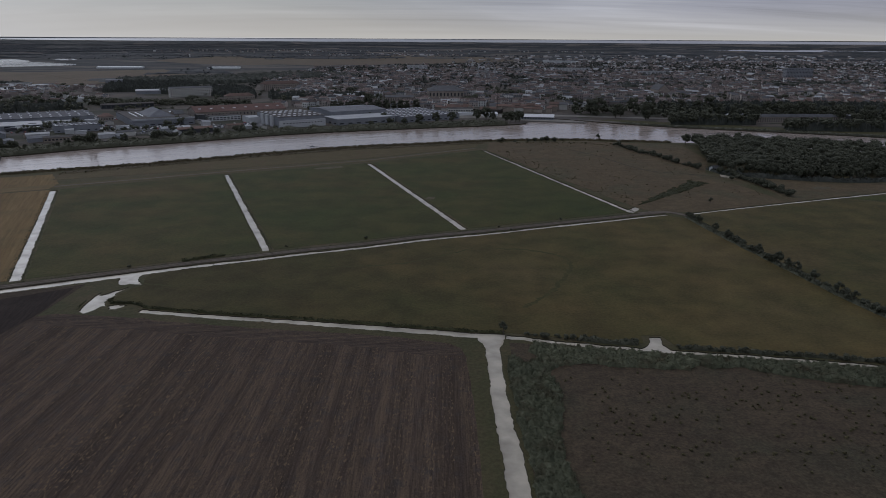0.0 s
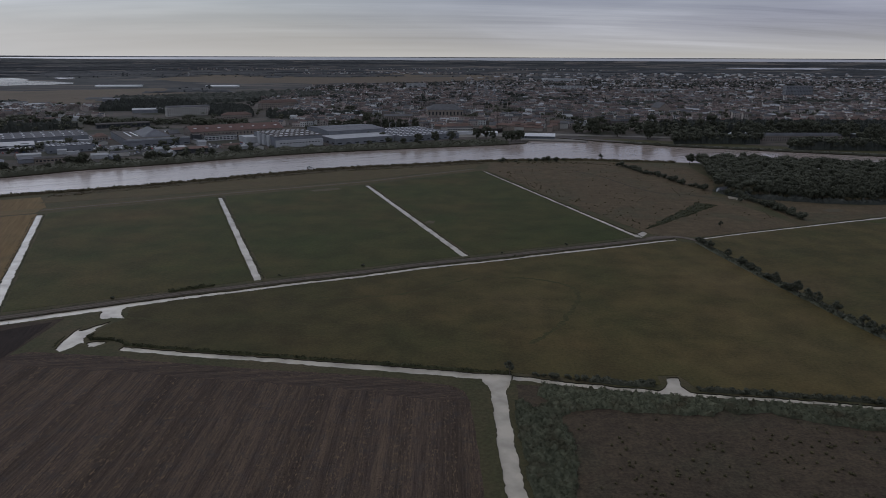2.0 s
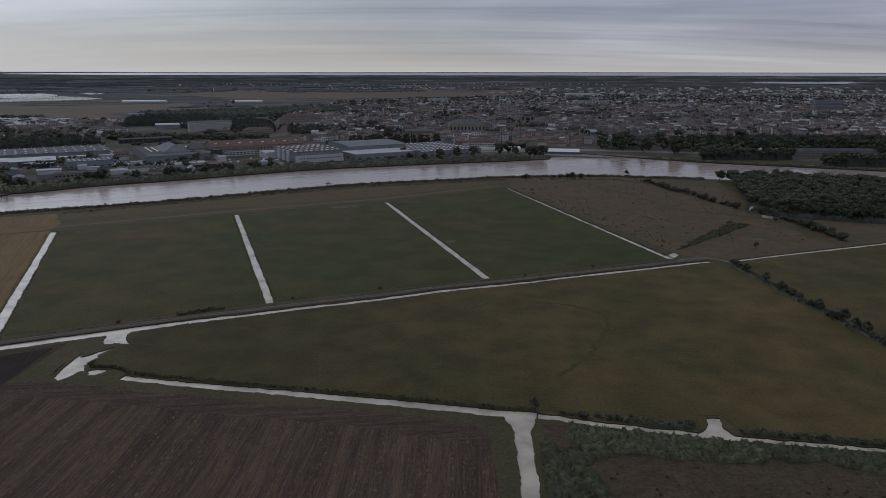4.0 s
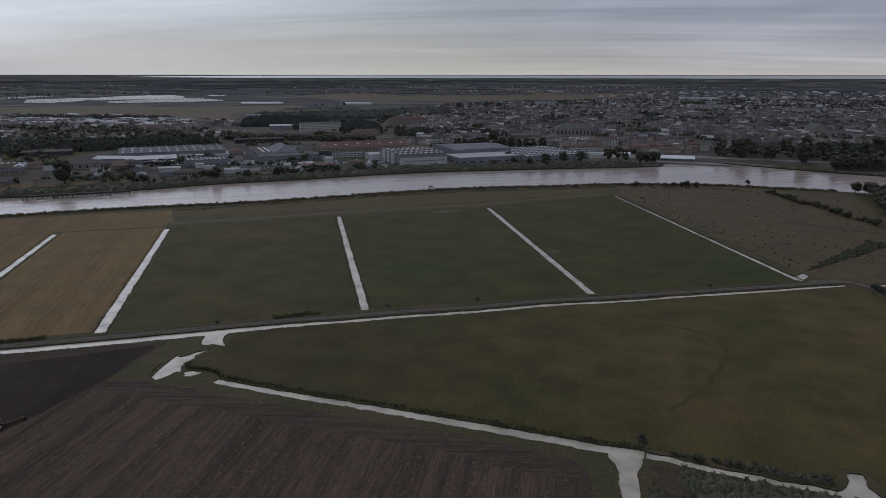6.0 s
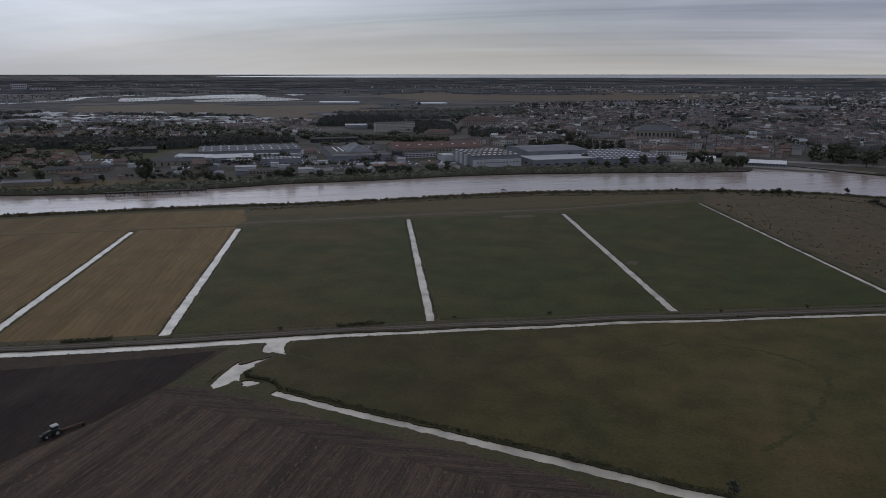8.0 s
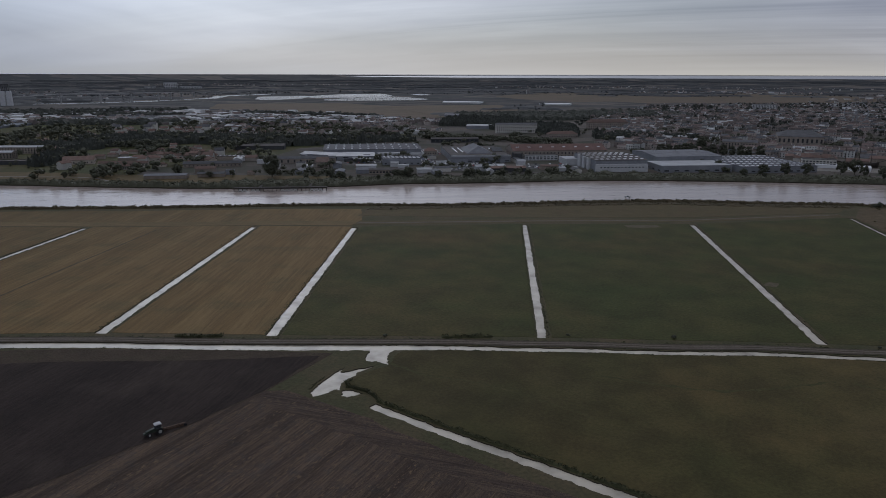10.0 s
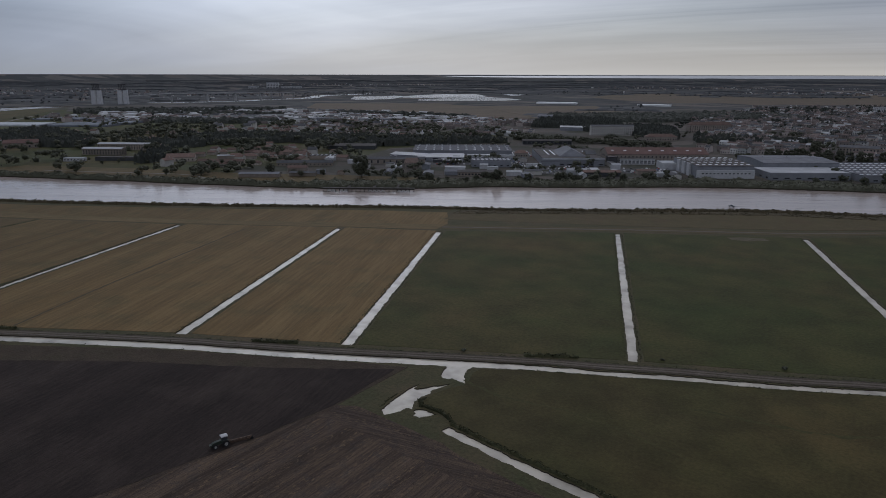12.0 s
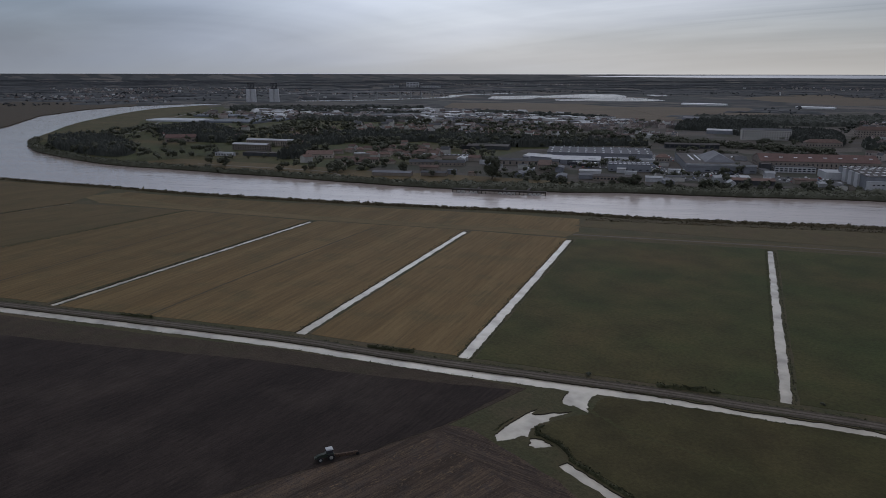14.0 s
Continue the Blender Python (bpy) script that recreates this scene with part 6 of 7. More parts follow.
RIVER_WOODS = [[(-1225, 444), (-1100, 410), (-960, 414), (-915, 440), (-1000, 485), (-1180, 505)], [(-1000, 790), (-880, 740), (-800, 840), (-900, 900)], [(-768, 566), (-748, 562), (-748, 600), (-785, 640), (-835, 650), (-800, 606)],
               [(-975, 690), (-930, 668), (-850, 712), (-880, 745)], [(-1300, 640), (-1090, 580), (-980, 630), (-1080, 690), (-1290, 740)]]
PARK_WOODS = [GROVE_WEST, GROVE_EAST, [(300, 1005), (520, 975), (700, 950), (900, 1060), (860, 1105), (420, 1095), (310, 1050)]]
for k, polys in enumerate((WORKS_WOODS, RIVER_WOODS, PARK_WOODS)):
    thicket("woods", rounded(polys, 12), 1.8, 11.0, M_CANOPY, "closed dark crowns of broadleaf woods", 0.55, 1, 19 + k, 6.5, 0.34, True)
RETAIL_WOODS = [[(-1690, 1180), (-1560, 1150), (-1330, 1300), (-1350, 1340), (-1600, 1230)], [(-1420, 1020), (-1320, 990), (-1120, 1120), (-1140, 1150)], [(-1250, 1440), (-1050, 1470), (-900, 1500), (-900, 1530), (-1250, 1500)],
                [(-1950, 1150), (-1800, 1080), (-1650, 1250), (-1500, 1450), (-1560, 1500)]]
TOWN_WOODS = [[(-700, 1580), (-487, 1610), (-346, 1790), (-230, 1830), (-260, 1960), (-430, 2030), (-540, 1880), (-760, 1690)], [(360, 1490), (540, 1500), (550, 1560), (370, 1570)], [(150, 1640), (330, 1650), (330, 1700), (160, 1690)],
              [(700, 1560), (950, 1600), (940, 1660), (690, 1610)]]
for k, polys in enumerate((RETAIL_WOODS, TOWN_WOODS)):
    thicket("woods", rounded(polys, 20), 4.0, 11.0, M_CANOPY, "closed dark crowns of broadleaf woods", 1.1, 0, 30 + k, 11.0, 0.40, True)
# woods of the far plain: long dark belts with uneven tops
def belts(name, count, label):
    r = np.random.default_rng(31)
    verts, faces = [], []
    for _ in range(count):
        az, D = radians(r.uniform(-44, 96)), 1750 * math.exp(r.uniform(0, 1.95))
        cx, cy = -10 - D * math.sin(az), 55 + D * math.cos(az)
        if az < radians(18) and D < 3500 or -2300 < cx < -800 and 1300 < cy < 3400 or -2450 < cx < -800 and cy < 1450:
            continue
        run, deep, tall = D * r.uniform(0.01, 0.055), r.uniform(14, 70), r.uniform(4, 9)
        if az < radians(20) and r.random() < 0.3:
            continue
        tilt = az + r.normal() * 0.35
        ax, ay = math.cos(tilt), math.sin(tilt)
        n = max(6, int(run * 2 / 13))
        rows = []
        for i in range(n + 1):
            a = -run + 2 * run * i / n
            fade = min(1.0, (1 - abs(2 * i / n - 1)) * 8)
            cols = []
            for j, (b, h) in enumerate(((-1.0, 0.0), (-0.72, 0.6), (-0.2, 1.0), (0.4, 0.9), (1.0, 0.0))):
                q = h * tall * fade * r.uniform(0.55, 1.15)
                off = b * deep * (1 + 0.5 * noise.noise((a / 60, b, D))) + r.normal() * 1.5
                x, y = cx + ax * a - ay * off, cy + ay * a + ax * off
                p = far(x, y)
                s = math.hypot(p.x + 10, p.y - 55) / math.hypot(x + 10, y - 55)
                cols.append(len(verts))
                verts.append((p.x, p.y, p.z + q * s - (0.3 if h == 0 else 0)))
            rows.append(cols)
        for u, w in zip(rows, rows[1:]):
            faces += [(u[j], w[j], w[j + 1], u[j + 1]) for j in range(4)]
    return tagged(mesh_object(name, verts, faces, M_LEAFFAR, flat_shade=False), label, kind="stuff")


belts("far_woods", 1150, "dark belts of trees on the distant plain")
spots = []
r2 = np.random.default_rng(37)
for i in range(7000):
    az, D = radians(r2.uniform(-40, 95)), 1750 * math.exp(r2.uniform(0, 0.9))
    x, y = -10 - D * math.sin(az), 55 + D * math.cos(az)
    if az < radians(18) and D < 3500 or -2300 < x < -800 and 1300 < y < 3300 or -2450 < x < -800 and y < 1450 or noise.noise((x / 260, y / 260, 8.0)) < 0.0:
        continue
    spots.append((x, y, r2.uniform(5, 10), r2.uniform(4, 7)))
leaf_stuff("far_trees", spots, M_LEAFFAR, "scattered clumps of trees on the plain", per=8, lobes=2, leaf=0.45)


# ---- water and fields of the far plain ----
def far_patch(name, az0, az1, d0, d1, mat, label, z=0.5, wave=0.06, seed=0):
    """A flat sheet of the plain between two bearings (degrees left of north) and two distances."""
    n = 40
    rows = []
    for j in range(9):
        row = []
        for i in range(n + 1):
            u, v = i / n, j / 8
            az = az0 + (az1 - az0) * u
            inv = (1 / d0) * (1 - v) + (1 / d1) * v
            inv *= 1 + wave * noise.noise((az * 0.35, v * 1.5, seed)) * (1 - abs(2 * u - 1) ** 6)
            edge = 1 - abs(2 * u - 1) ** 5
            mid = (1 / d0 + 1 / d1) / 2
            inv = mid + (inv - mid) * max(edge, 0.02)
            D, a = 1 / inv, radians(az)
            p = far(-10 - D * math.sin(a), 55 + D * math.cos(a))
            row.append((p.x, p.y, p.z + z))
        rows.append(row)
    verts = [p for row in rows for p in row]
    faces = [(j * (n + 1) + i, j * (n + 1) + i + 1, (j + 1) * (n + 1) + i + 1, (j + 1) * (n + 1) + i) for j in range(8) for i in range(n)]
    return tagged(mesh_object(name, verts, faces, mat), label, kind="structure")


M_SEA = water_material("sea_water", (0.25, 0.245, 0.235), 0.12, 0.0, 6.0)
far_patch("sea", 34, -42, 20500, 75000, M_SEA, "thin strip of pale sea on the horizon", 0.35, 0.1)
# wooded island, paled and blued in its colour for the haze
M_ISLE = material("hazed_island_woods", (0.15, 0.16, 0.175), (0.18, 0.19, 0.20), big=400, small=60, fine=0.2)
far_patch("island", 40, 3, 75000, 150000, M_ISLE, "low island on the horizon with haze in its colour", 0.45, 0.2)
far_patch("water", -20, -40, 7200, 8600, M_SEA, "pale tidal channel on the distant plain", 0.6)
sheet("water", ribbon([(-2300, 1600), (-2206, 1726), (-2159, 1914), (-2201, 2313), (-2391, 2583), (-2420, 3000)], 30, 60, 8, 90), M_SEA, 0.6, "pale reach of the river on the distant plain")
LAGOONS = [[(-2154, 2546), (-2089, 2781), (-1952, 2637), (-1848, 2433), (-1915, 2273)],
           [(-2026, 2735), (-2072, 3008), (-1971, 3253), (-1698, 2939), (-1747, 2674), (-1873, 2567)],
           [(-1720, 2440), (-1711, 2629), (-1653, 2873), (-1370, 2675), (-1400, 2504), (-1617, 2346)],
           [(-1793, 3294), (-1792, 3379), (-1672, 3282), (-1662, 3140)]]
for poly in LAGOONS:
    sheet("lagoon", ragged(smooth(poly + poly[:1], 30)[:-1], 6, 60), M_SEA, 0.7, "pale shallow lagoon between low dikes on the plain")
sheet("field_stubble", ring([(-1650, 1760), (-1560, 1640), (-955, 1430), (-770, 1540), (-802, 1812), (-1100, 2000), (-1432, 2168), (-1790, 1921)], 60, 15, 200), M_DRY, 0.3, "broad brown field beyond the suburbs")
sheet("field_stubble", ring([(-1200, 2060), (-590, 1400), (-520, 1700), (-900, 2300)], 60, 15, 200), M_DRY, 0.45, "broad brown field beyond the works")
sheet("field_pasture", ring([(-1400, 370), (-1590, 480), (-1920, 625), (-2170, 815), (-2310, 1010), (-2700, 1200), (-3000, 1150), (-2900, 800), (-2300, 450)], 50, 8, 120), M_PASTURE, 0.25, "dark brown field on the outer bank of the bend")
far_patch("field_pasture", 22, -6, 2750, 4300, M_DRY, "wide dry pasture beyond the town", 0.3)


# ---- greenhouses on the peninsula ----
def greenhouse(x, y, turn, L, bays, span, mat, label):
    root = thing("greenhouse", place(x, y, turn), label, "greenhouse", "greenhouses of the peninsula")
    bm = bmesh.new()
    for b in range(bays):
        y0 = b * span
        prof = [(y0, 0.0), (y0, 2.2)] + [(y0 + span * (0.5 - 0.5 * math.cos(math.pi * i / 6)), 2.2 + 2.0 * math.sin(math.pi * i / 6)) for i in range(1, 6)] + [(y0 + span - 0.05, 2.2), (y0 + span - 0.05, 0.0)]
        a = [bm.verts.new((0, p, q)) for p, q in prof]
        c = [bm.verts.new((L, p, q)) for p, q in prof]
        for i in range(len(prof) - 1):
            bm.faces.new((a[i], a[i + 1], c[i + 1], c[i]))
        bm.faces.new(a[::-1])
        bm.faces.new(c)
    part("film_roof", bm, mat, root)
    bm = bmesh.new()
    slab(bm, -0.3, 0.0, 0, bays * span, 0, 2.2)
    slab(bm, L, L + 0.3, 0, bays * span, 0, 2.2)
    part("end_wall", bm, M_STEEL, root)
    return root


greenhouse(-1548, 728, 31, 128, 7, 8.5, M_PLASTIC, "long greenhouse covered in bright white film")
M_FILM2 = material("grey_greenhouse_film", (0.13, 0.145, 0.165), (0.20, 0.22, 0.245), rough=0.6, space="object", big=12, small=2.0, fine=0.2)
for x, y, L, n in ((-1420, 800, 120, 9), (-1640, 880, 110, 7), (-1530, 940, 120, 6), (-1420, 880, 90, 7)):
    greenhouse(x, y, 31, L, n, 8.5, M_FILM2, "long greenhouse of grey film and glass")
sheet("field_meadow", ring([(-1640, 645), (-1500, 572), (-1346, 490), (-1236, 440), (-1180, 470), (-1290, 590), (-1380, 640), (-1560, 720), (-1800, 930), (-2030, 1130), (-2150, 1150), (-2020, 935)], 15, 3, 40), M_MEADOW2, 0.12,
      "green meadow along the inner bank of the bend")
sheet("road", ribbon(smooth([(-1210, 500), (-1240, 560), (-1300, 620), (-1420, 690), (-1600, 800), (-1800, 960)], 15), 2.4, 10), M_GRAVEL, 0.2, "pale curving lane on the peninsula")
sheet("path", ribbon(smooth([(-780, 470), (-720, 496), (-660, 524), (-620, 536), (-585, 528), (-560, 522)], 10), 1.3, 6, 0.4), M_GRAVEL, 0.12, "pale footpath along the river")
sheet("lawn", ring([(-850, 412), (-740, 452), (-640, 492), (-560, 520), (-470, 562), (-380, 618), (-400, 660), (-500, 622), (-600, 570), (-700, 540), (-840, 480)], 8, 2, 20), M_STUBBLE2, 0.07, "dry grass between the river and the buildings")

# ---- yards with vehicles ----
YARDS = [(-404, 764, 44, 74), (-470, 742, 50, 42), (-352, 772, 66, 26), (-440, 858, 40, 60), (-320, 800, 20, 60), (-345, 735, 55, 22), (-260, 800, 60, 40)]
for px, py, L, W in YARDS:
    vx, vy = -UY, UX
    sheet("yard", ring([(px, py), (px + UX * L, py + UY * L), (px + UX * L + vx * W, py + UY * L + vy * W), (px + vx * W, py + vy * W)], 12), M_ASPH, 0.08, "grey asphalt yard between the sheds", 0.05)
M_CARS = [material("car_paint_" + n, c, tuple(v * 1.1 for v in c), rough=0.3, space="object", big=2, small=0.5, fine=0.05, spec=0.5)
          for n, c in (("white", (0.70, 0.70, 0.70)), ("silver", (0.40, 0.41, 0.42)), ("dark", (0.05, 0.05, 0.06)), ("blue", (0.08, 0.12, 0.22)), ("red", (0.28, 0.05, 0.04)))]
M_TYRE = material("tyre_rubber", (0.02, 0.02, 0.02), (0.03, 0.03, 0.03), space="object", big=1, small=0.2, fine=0.1)


def wheel_mesh(r, w, n=10):
    bm = bmesh.new()
    bmesh.ops.create_cone(bm, cap_ends=True, segments=n, radius1=r, radius2=r, depth=w, matrix=Matrix.Rotation(math.pi / 2, 4, "X"))
    return bm


def make_car(m, paint, label):
    root = thing("car", m, label, "car", "parked cars")
    bm = bmesh.new()
    prof = [(-2.1, 0.35), (-2.15, 0.75), (-1.9, 0.92), (-1.2, 1.0), (-0.6, 1.42), (0.7, 1.45), (1.6, 0.98), (2.05, 0.9), (2.1, 0.35)]
    a = [bm.verts.new((x, -0.85 if z < 1.1 else -0.65, z)) for x, z in prof]
    c = [bm.verts.new((x, 0.85 if z < 1.1 else 0.65, z)) for x, z in prof]
    for i in range(len(prof)):
        j = (i + 1) % len(prof)
        bm.faces.new((a[i], a[j], c[j], c[i]))
    bm.faces.new(a[::-1])
    bm.faces.new(c)
    part("body", bm, paint, root)
    bm = bmesh.new()
    slab(bm, -0.95, 1.15, -0.79, 0.79, 1.02, 1.34)
    part("glazing", bm, M_GLASS, root)
    for x in (-1.3, 1.3):
        for y in (-0.78, 0.78):
            part("tyre", wheel_mesh(0.32, 0.22), M_TYRE, root).matrix_basis = pose(x, y, 0.32)
    return root


def make_lorry(m, paint):
    root = thing("lorry", m, "articulated lorry with a box trailer in the yard", "lorry", "parked lorries")
    bm = bmesh.new()
    slab(bm, -6, 5.5, -1.25, 1.25, 1.1, 4.0)
    part("trailer", bm, paint, root)
    bm = bmesh.new()
    slab(bm, 6.0, 8.2, -1.2, 1.2, 0.6, 3.4)
    part("cab", bm, M_CARS[0], root)
    for x in (-4.5, -3.2, 5.0, 7.2):
        for y in (-1.05, 1.05):
            part("tyre", wheel_mesh(0.5, 0.35), M_TYRE, root).matrix_basis = pose(x, y, 0.5)
    return root


names = ("white", "silver grey", "black", "dark blue", "dark red")
def in_yard(k, u, v):
    px, py, L, W = YARDS[k]
    return px + UX * u - UY * v, py + UY * u + UX * v


cars = []
for k, paint in enumerate(M_CARS):
    x, y = in_yard(0, 4 + 3 * k, 4)
    cars.append(make_car(place(x, y, RIVERWARD + 90, z=0.08), paint, names[k] + " car parked on the asphalt yard"))
rc = random.Random(41)
for k, rows, cols, skip in ((0, 8, 13, 0.35), (2, 3, 18, 0.4), (3, 6, 11, 0.35), (4, 5, 5, 0.5), (5, 3, 12, 0.5), (6, 4, 14, 0.5), (1, 2, 8, 0.5)):
    px, py, L, W = YARDS[k]
    for r in range(rows):
        for c in range(cols):
            if rc.random() < skip or (k == 0 and r == 0 and c < 6):
                continue
            x, y = in_yard(k, 3 + (L - 6) * c / max(1, cols - 1), 4 + (W - 8) * r / max(1, rows - 1))
            copy_thing(cars[rc.choice((0, 0, 0, 1, 1, 2, 3, 4))], place(x, y, RIVERWARD + 90 + rc.uniform(-4, 4), z=0.08))
l0 = make_lorry(place(*in_yard(1, 10, 20), 40, z=0.08), M_CARS[2])
l1 = make_lorry(place(*in_yard(1, 20, 30), 20, z=0.08), M_CARS[0])
copy_thing(l1, place(*in_yard(1, 32, 18), 75, z=0.08))
copy_thing(l0, place(*in_yard(1, 26, 8), 30, z=0.08))


# ---- the old jetty ----
def jetty():
    a, b = np.array((-444.0, 541.0)), np.array((-374.0, 584.0))
    L = float(np.hypot(*(b - a)))
    turn = math.degrees(math.atan2(b[1] - a[1], b[0] - a[0]))
    root = thing("jetty", pose(a[0], a[1], -1.3, 0, 0, turn), "derelict dark jetty on pale lattice piles in the river", "jetty")
    M_DECK = material("weathered_timber", (0.045, 0.040, 0.036), (0.075, 0.066, 0.058), space="object", big=3, small=0.4, fine=0.4)
    M_PILE = material("pale_concrete", (0.50, 0.49, 0.47), (0.62, 0.61, 0.59), space="object", big=2, small=0.4, fine=0.4)
    bm = bmesh.new()
    slab(bm, 0, L, 0, 5.0, 3.0, 3.6)
    part("deck", bm, M_DECK, root)
    bm = bmesh.new()
    slab(bm, 0, L, -0.3, -0.02, 2.4, 3.75)
    part("fender_beam", bm, M_DECK, root)
    for i in range(23):
        bm = bmesh.new()
        slab(bm, -0.22, 0.22, -0.22, 0.22, -2.0, 3.0)
        part("pile", bm, M_DECK, root).matrix_basis = pose(0.6 + i * (L - 1.2) / 22, 0.4, 0)
    for i in (1, 2, 4, 5, 11, 12, 13, 14, 18, 19, 20):
        bm = bmesh.new()
        x0 = 0.6 + i * (L - 1.2) / 22
        w = (L - 1.2) / 22
        for s in (1, -1):
            p, q = (x0, 2.4) if s > 0 else (x0 + w, 2.4), (x0 + w, 0.1) if s > 0 else (x0, 0.1)
            v = [bm.verts.new((p[0], 0.1, p[1])), bm.verts.new((q[0], 0.1, q[1])), bm.verts.new((q[0], 0.1, q[1] + 1.0)), bm.verts.new((p[0], 0.1, p[1] + 1.0))]
            bm.faces.new(v)
            w2 = [bm.verts.new((u.co.x, 0.3, u.co.z)) for u in v]
            bm.faces.new(w2[::-1])
            for a0, b0 in ((0, 1), (1, 2), (2, 3), (3, 0)):
                bm.faces.new((v[a0], w2[a0], w2[b0], v[b0]))
        part("brace", bm, M_PILE, root, "pale worn cross brace")
    for x, ln in ((22, 24), (45, 26), (66, 24)):
        bm = bmesh.new()
        slab(bm, -1.2, 1.2, 4.5, 4.5 + ln, 3.0, 3.4)
        part("gangway", bm, M_DECK, root).matrix_basis = pose(x, 0, 0, 0, 0, 0)


jetty()


# ---- quay, slip and covered boat shed by the dock mouth ----
def quay():
    root = thing("quay", pose(108, 893, -1.6, 0, 0, 0), "pale stone quay with a sloping slip", "quay")
    bm = bmesh.new()
    foot = [(-10, 4), (68, -14), (72, -8), (55, 10), (10, 34), (-4, 38)]
    top = [bm.verts.new((x, y, 2.0)) for x, y in foot]
    low = [bm.verts.new((x * 1.02, y * 1.02 - 0.3, -1.0)) for x, y in foot]
    bm.faces.new(top)
    for i in range(len(foot)):
        j = (i + 1) % len(foot)
        bm.faces.new((low[i], low[j], top[j], top[i]))
    part("platform", bm, M_GRAVEL, root)


quay()
building("boat_shed", "long boat shed with a bright white roof", 122, 914, -8, 42, 13, 3.6, rise=3.0, wall=M_WALLG, roof=M_PAINT, category="shed", windows=(1, 12, (2.0, 2.0), 2))
building("marquee", "white peaked marquee on the esplanade", 62, 952, 10, 20, 10, 3.2, rise=2.0, wall=M_PAINT, roof=M_PAINT, category="tent")
building("marquee", "white peaked marquee on the esplanade", 30, 962, 10, 22, 9, 3.2, rise=1.8, wall=M_PAINT, roof=M_PAINT, category="tent")
sheet("esplanade", ring([(20, 925), (100, 940), (160, 950), (260, 930), (420, 900), (560, 870), (570, 880), (420, 915), (250, 950), (150, 975), (20, 975)], 15), M_GRAVEL, 0.09, "pale gravel esplanade above the river")
sheet("lawn", ring([(200, 905), (283, 848), (370, 814), (482, 768), (600, 702), (610, 730), (500, 805), (400, 840), (280, 890), (215, 915)], 12, 1, 20), M_VERGE, 0.06, "green lawn on the river bank")
sheet("path", ribbon(smooth([(165, 912), (215, 892), (283, 853), (370, 818), (480, 774), (600, 708)], 12), 1.8, 8), M_GRAVEL, 0.1, "pale path along the lawn")
building("rope_works", "long low stone building with a slate roof", 440, 893, 2, 130, 8, 7.5, rise=3.0, wall=M_STONE, roof=M_SLATE, windows=(2, 44, (1.2, 1.8), 2))
# dark walls added in place of the shade inside the open stage
building("stage_roof", "open stage with a pale flat roof", 530, 905, 0, 20, 12, 8, wall=M_WALLD, roof=M_STEELP)
for i in range(9):
    building("tent", "small white pointed tent among the trees", 390 + i * 17 + rc.uniform(-5, 5), 955 + rc.uniform(-6, 6), rc.uniform(0, 90), 5, 5, 2.4, rise=1.8, wall=M_PAINT, roof=M_PAINT, hip=2.4, category="tent", group="tents of the park")


# ---- transporter bridge pylons under white sheeting ----
def pylon(x, y):
    root = thing("bridge_pylon", place(x, y, 45), "tall steel bridge pylon wrapped in white sheeting with a dark top", "bridge pylon", "bridge pylons")
    M_IRON = material("dark_iron", (0.05, 0.05, 0.055), (0.08, 0.08, 0.085), space="object", big=4, small=0.6, rough=0.6)
    for s in (-1, 1):
        bm = bmesh.new()
        lo = [(-7.5, -9, 0), (7.5, -9, 0), (7.5, 9, 0), (-7.5, 9, 0)]
        hi = [(-6.5, -6, 46), (6.5, -6, 46), (6.5, 6, 46), (-6.5, 6, 46)]
        a, c = [bm.verts.new(p) for p in lo], [bm.verts.new(p) for p in hi]
        for i in range(4):
            bm.faces.new((a[i], a[(i + 1) % 4], c[(i + 1) % 4], c[i]))
        bm.faces.new(c)
        part("wrapped_leg", bm, M_WALLW, root, "leg wrapped in white sheeting").matrix_basis = pose(s * 9, 0, 0, 0, 0, 0)
    bm = bmesh.new()
    slab(bm, -12, 12, -3, 3, 46.02, 49)
    for px in (-10, -5, 0, 5, 10):
        slab(bm, px - 0.7, px + 0.7, -2.5, 2.5, 49, 66)
    slab(bm, -12, 12, -3, 3, 63, 66.5)
    part("steel_top", bm, M_IRON, root, "bare dark steel head")


pylon(-2317, 1426)
pylon(-2262, 1487)


# ---- viaduct and works on the plain ----
def viaduct():
    root = thing("viaduct", pose(0, 0, 0), "long concrete road viaduct on tall piers", "viaduct")
    line = [(-2440, 1600), (-2327, 1720), (-2190, 1775), (-2150, 1870), (-2205, 2040), (-2290, 2235), (-2400, 2480), (-2500, 2700)]
    hs = [18, 28, 31, 31, 28, 22, 14, 7]
    M_CONC = material("concrete", (0.30, 0.30, 0.30), (0.40, 0.40, 0.39), space="object", big=8, small=1, fine=0.2)
    bm = bmesh.new()
    rows = []
    for (x, y), h in zip(line, hs):
        rows.append([bm.verts.new((x + dx, y, h + dz)) for dx, dz in ((-6, 0), (6, 0), (6, 2.4), (-6, 2.4))])
    for a, c in zip(rows, rows[1:]):
        for i in range(4):
            bm.faces.new((a[i], a[(i + 1) % 4], c[(i + 1) % 4], c[i]))
    part("deck", bm, M_CONC, root)
    for (x, y), h in zip(path_points(line, 90), np.interp(np.linspace(0, 1, len(path_points(line, 90))), np.linspace(0, 1, len(hs)), hs)):
        bm = bmesh.new()
        slab(bm, x - 3.2, x + 3.2, y - 2.2, y + 2.2, -0.5, float(h) + 0.1)
        part("pier", bm, M_CONC, root)


viaduct()


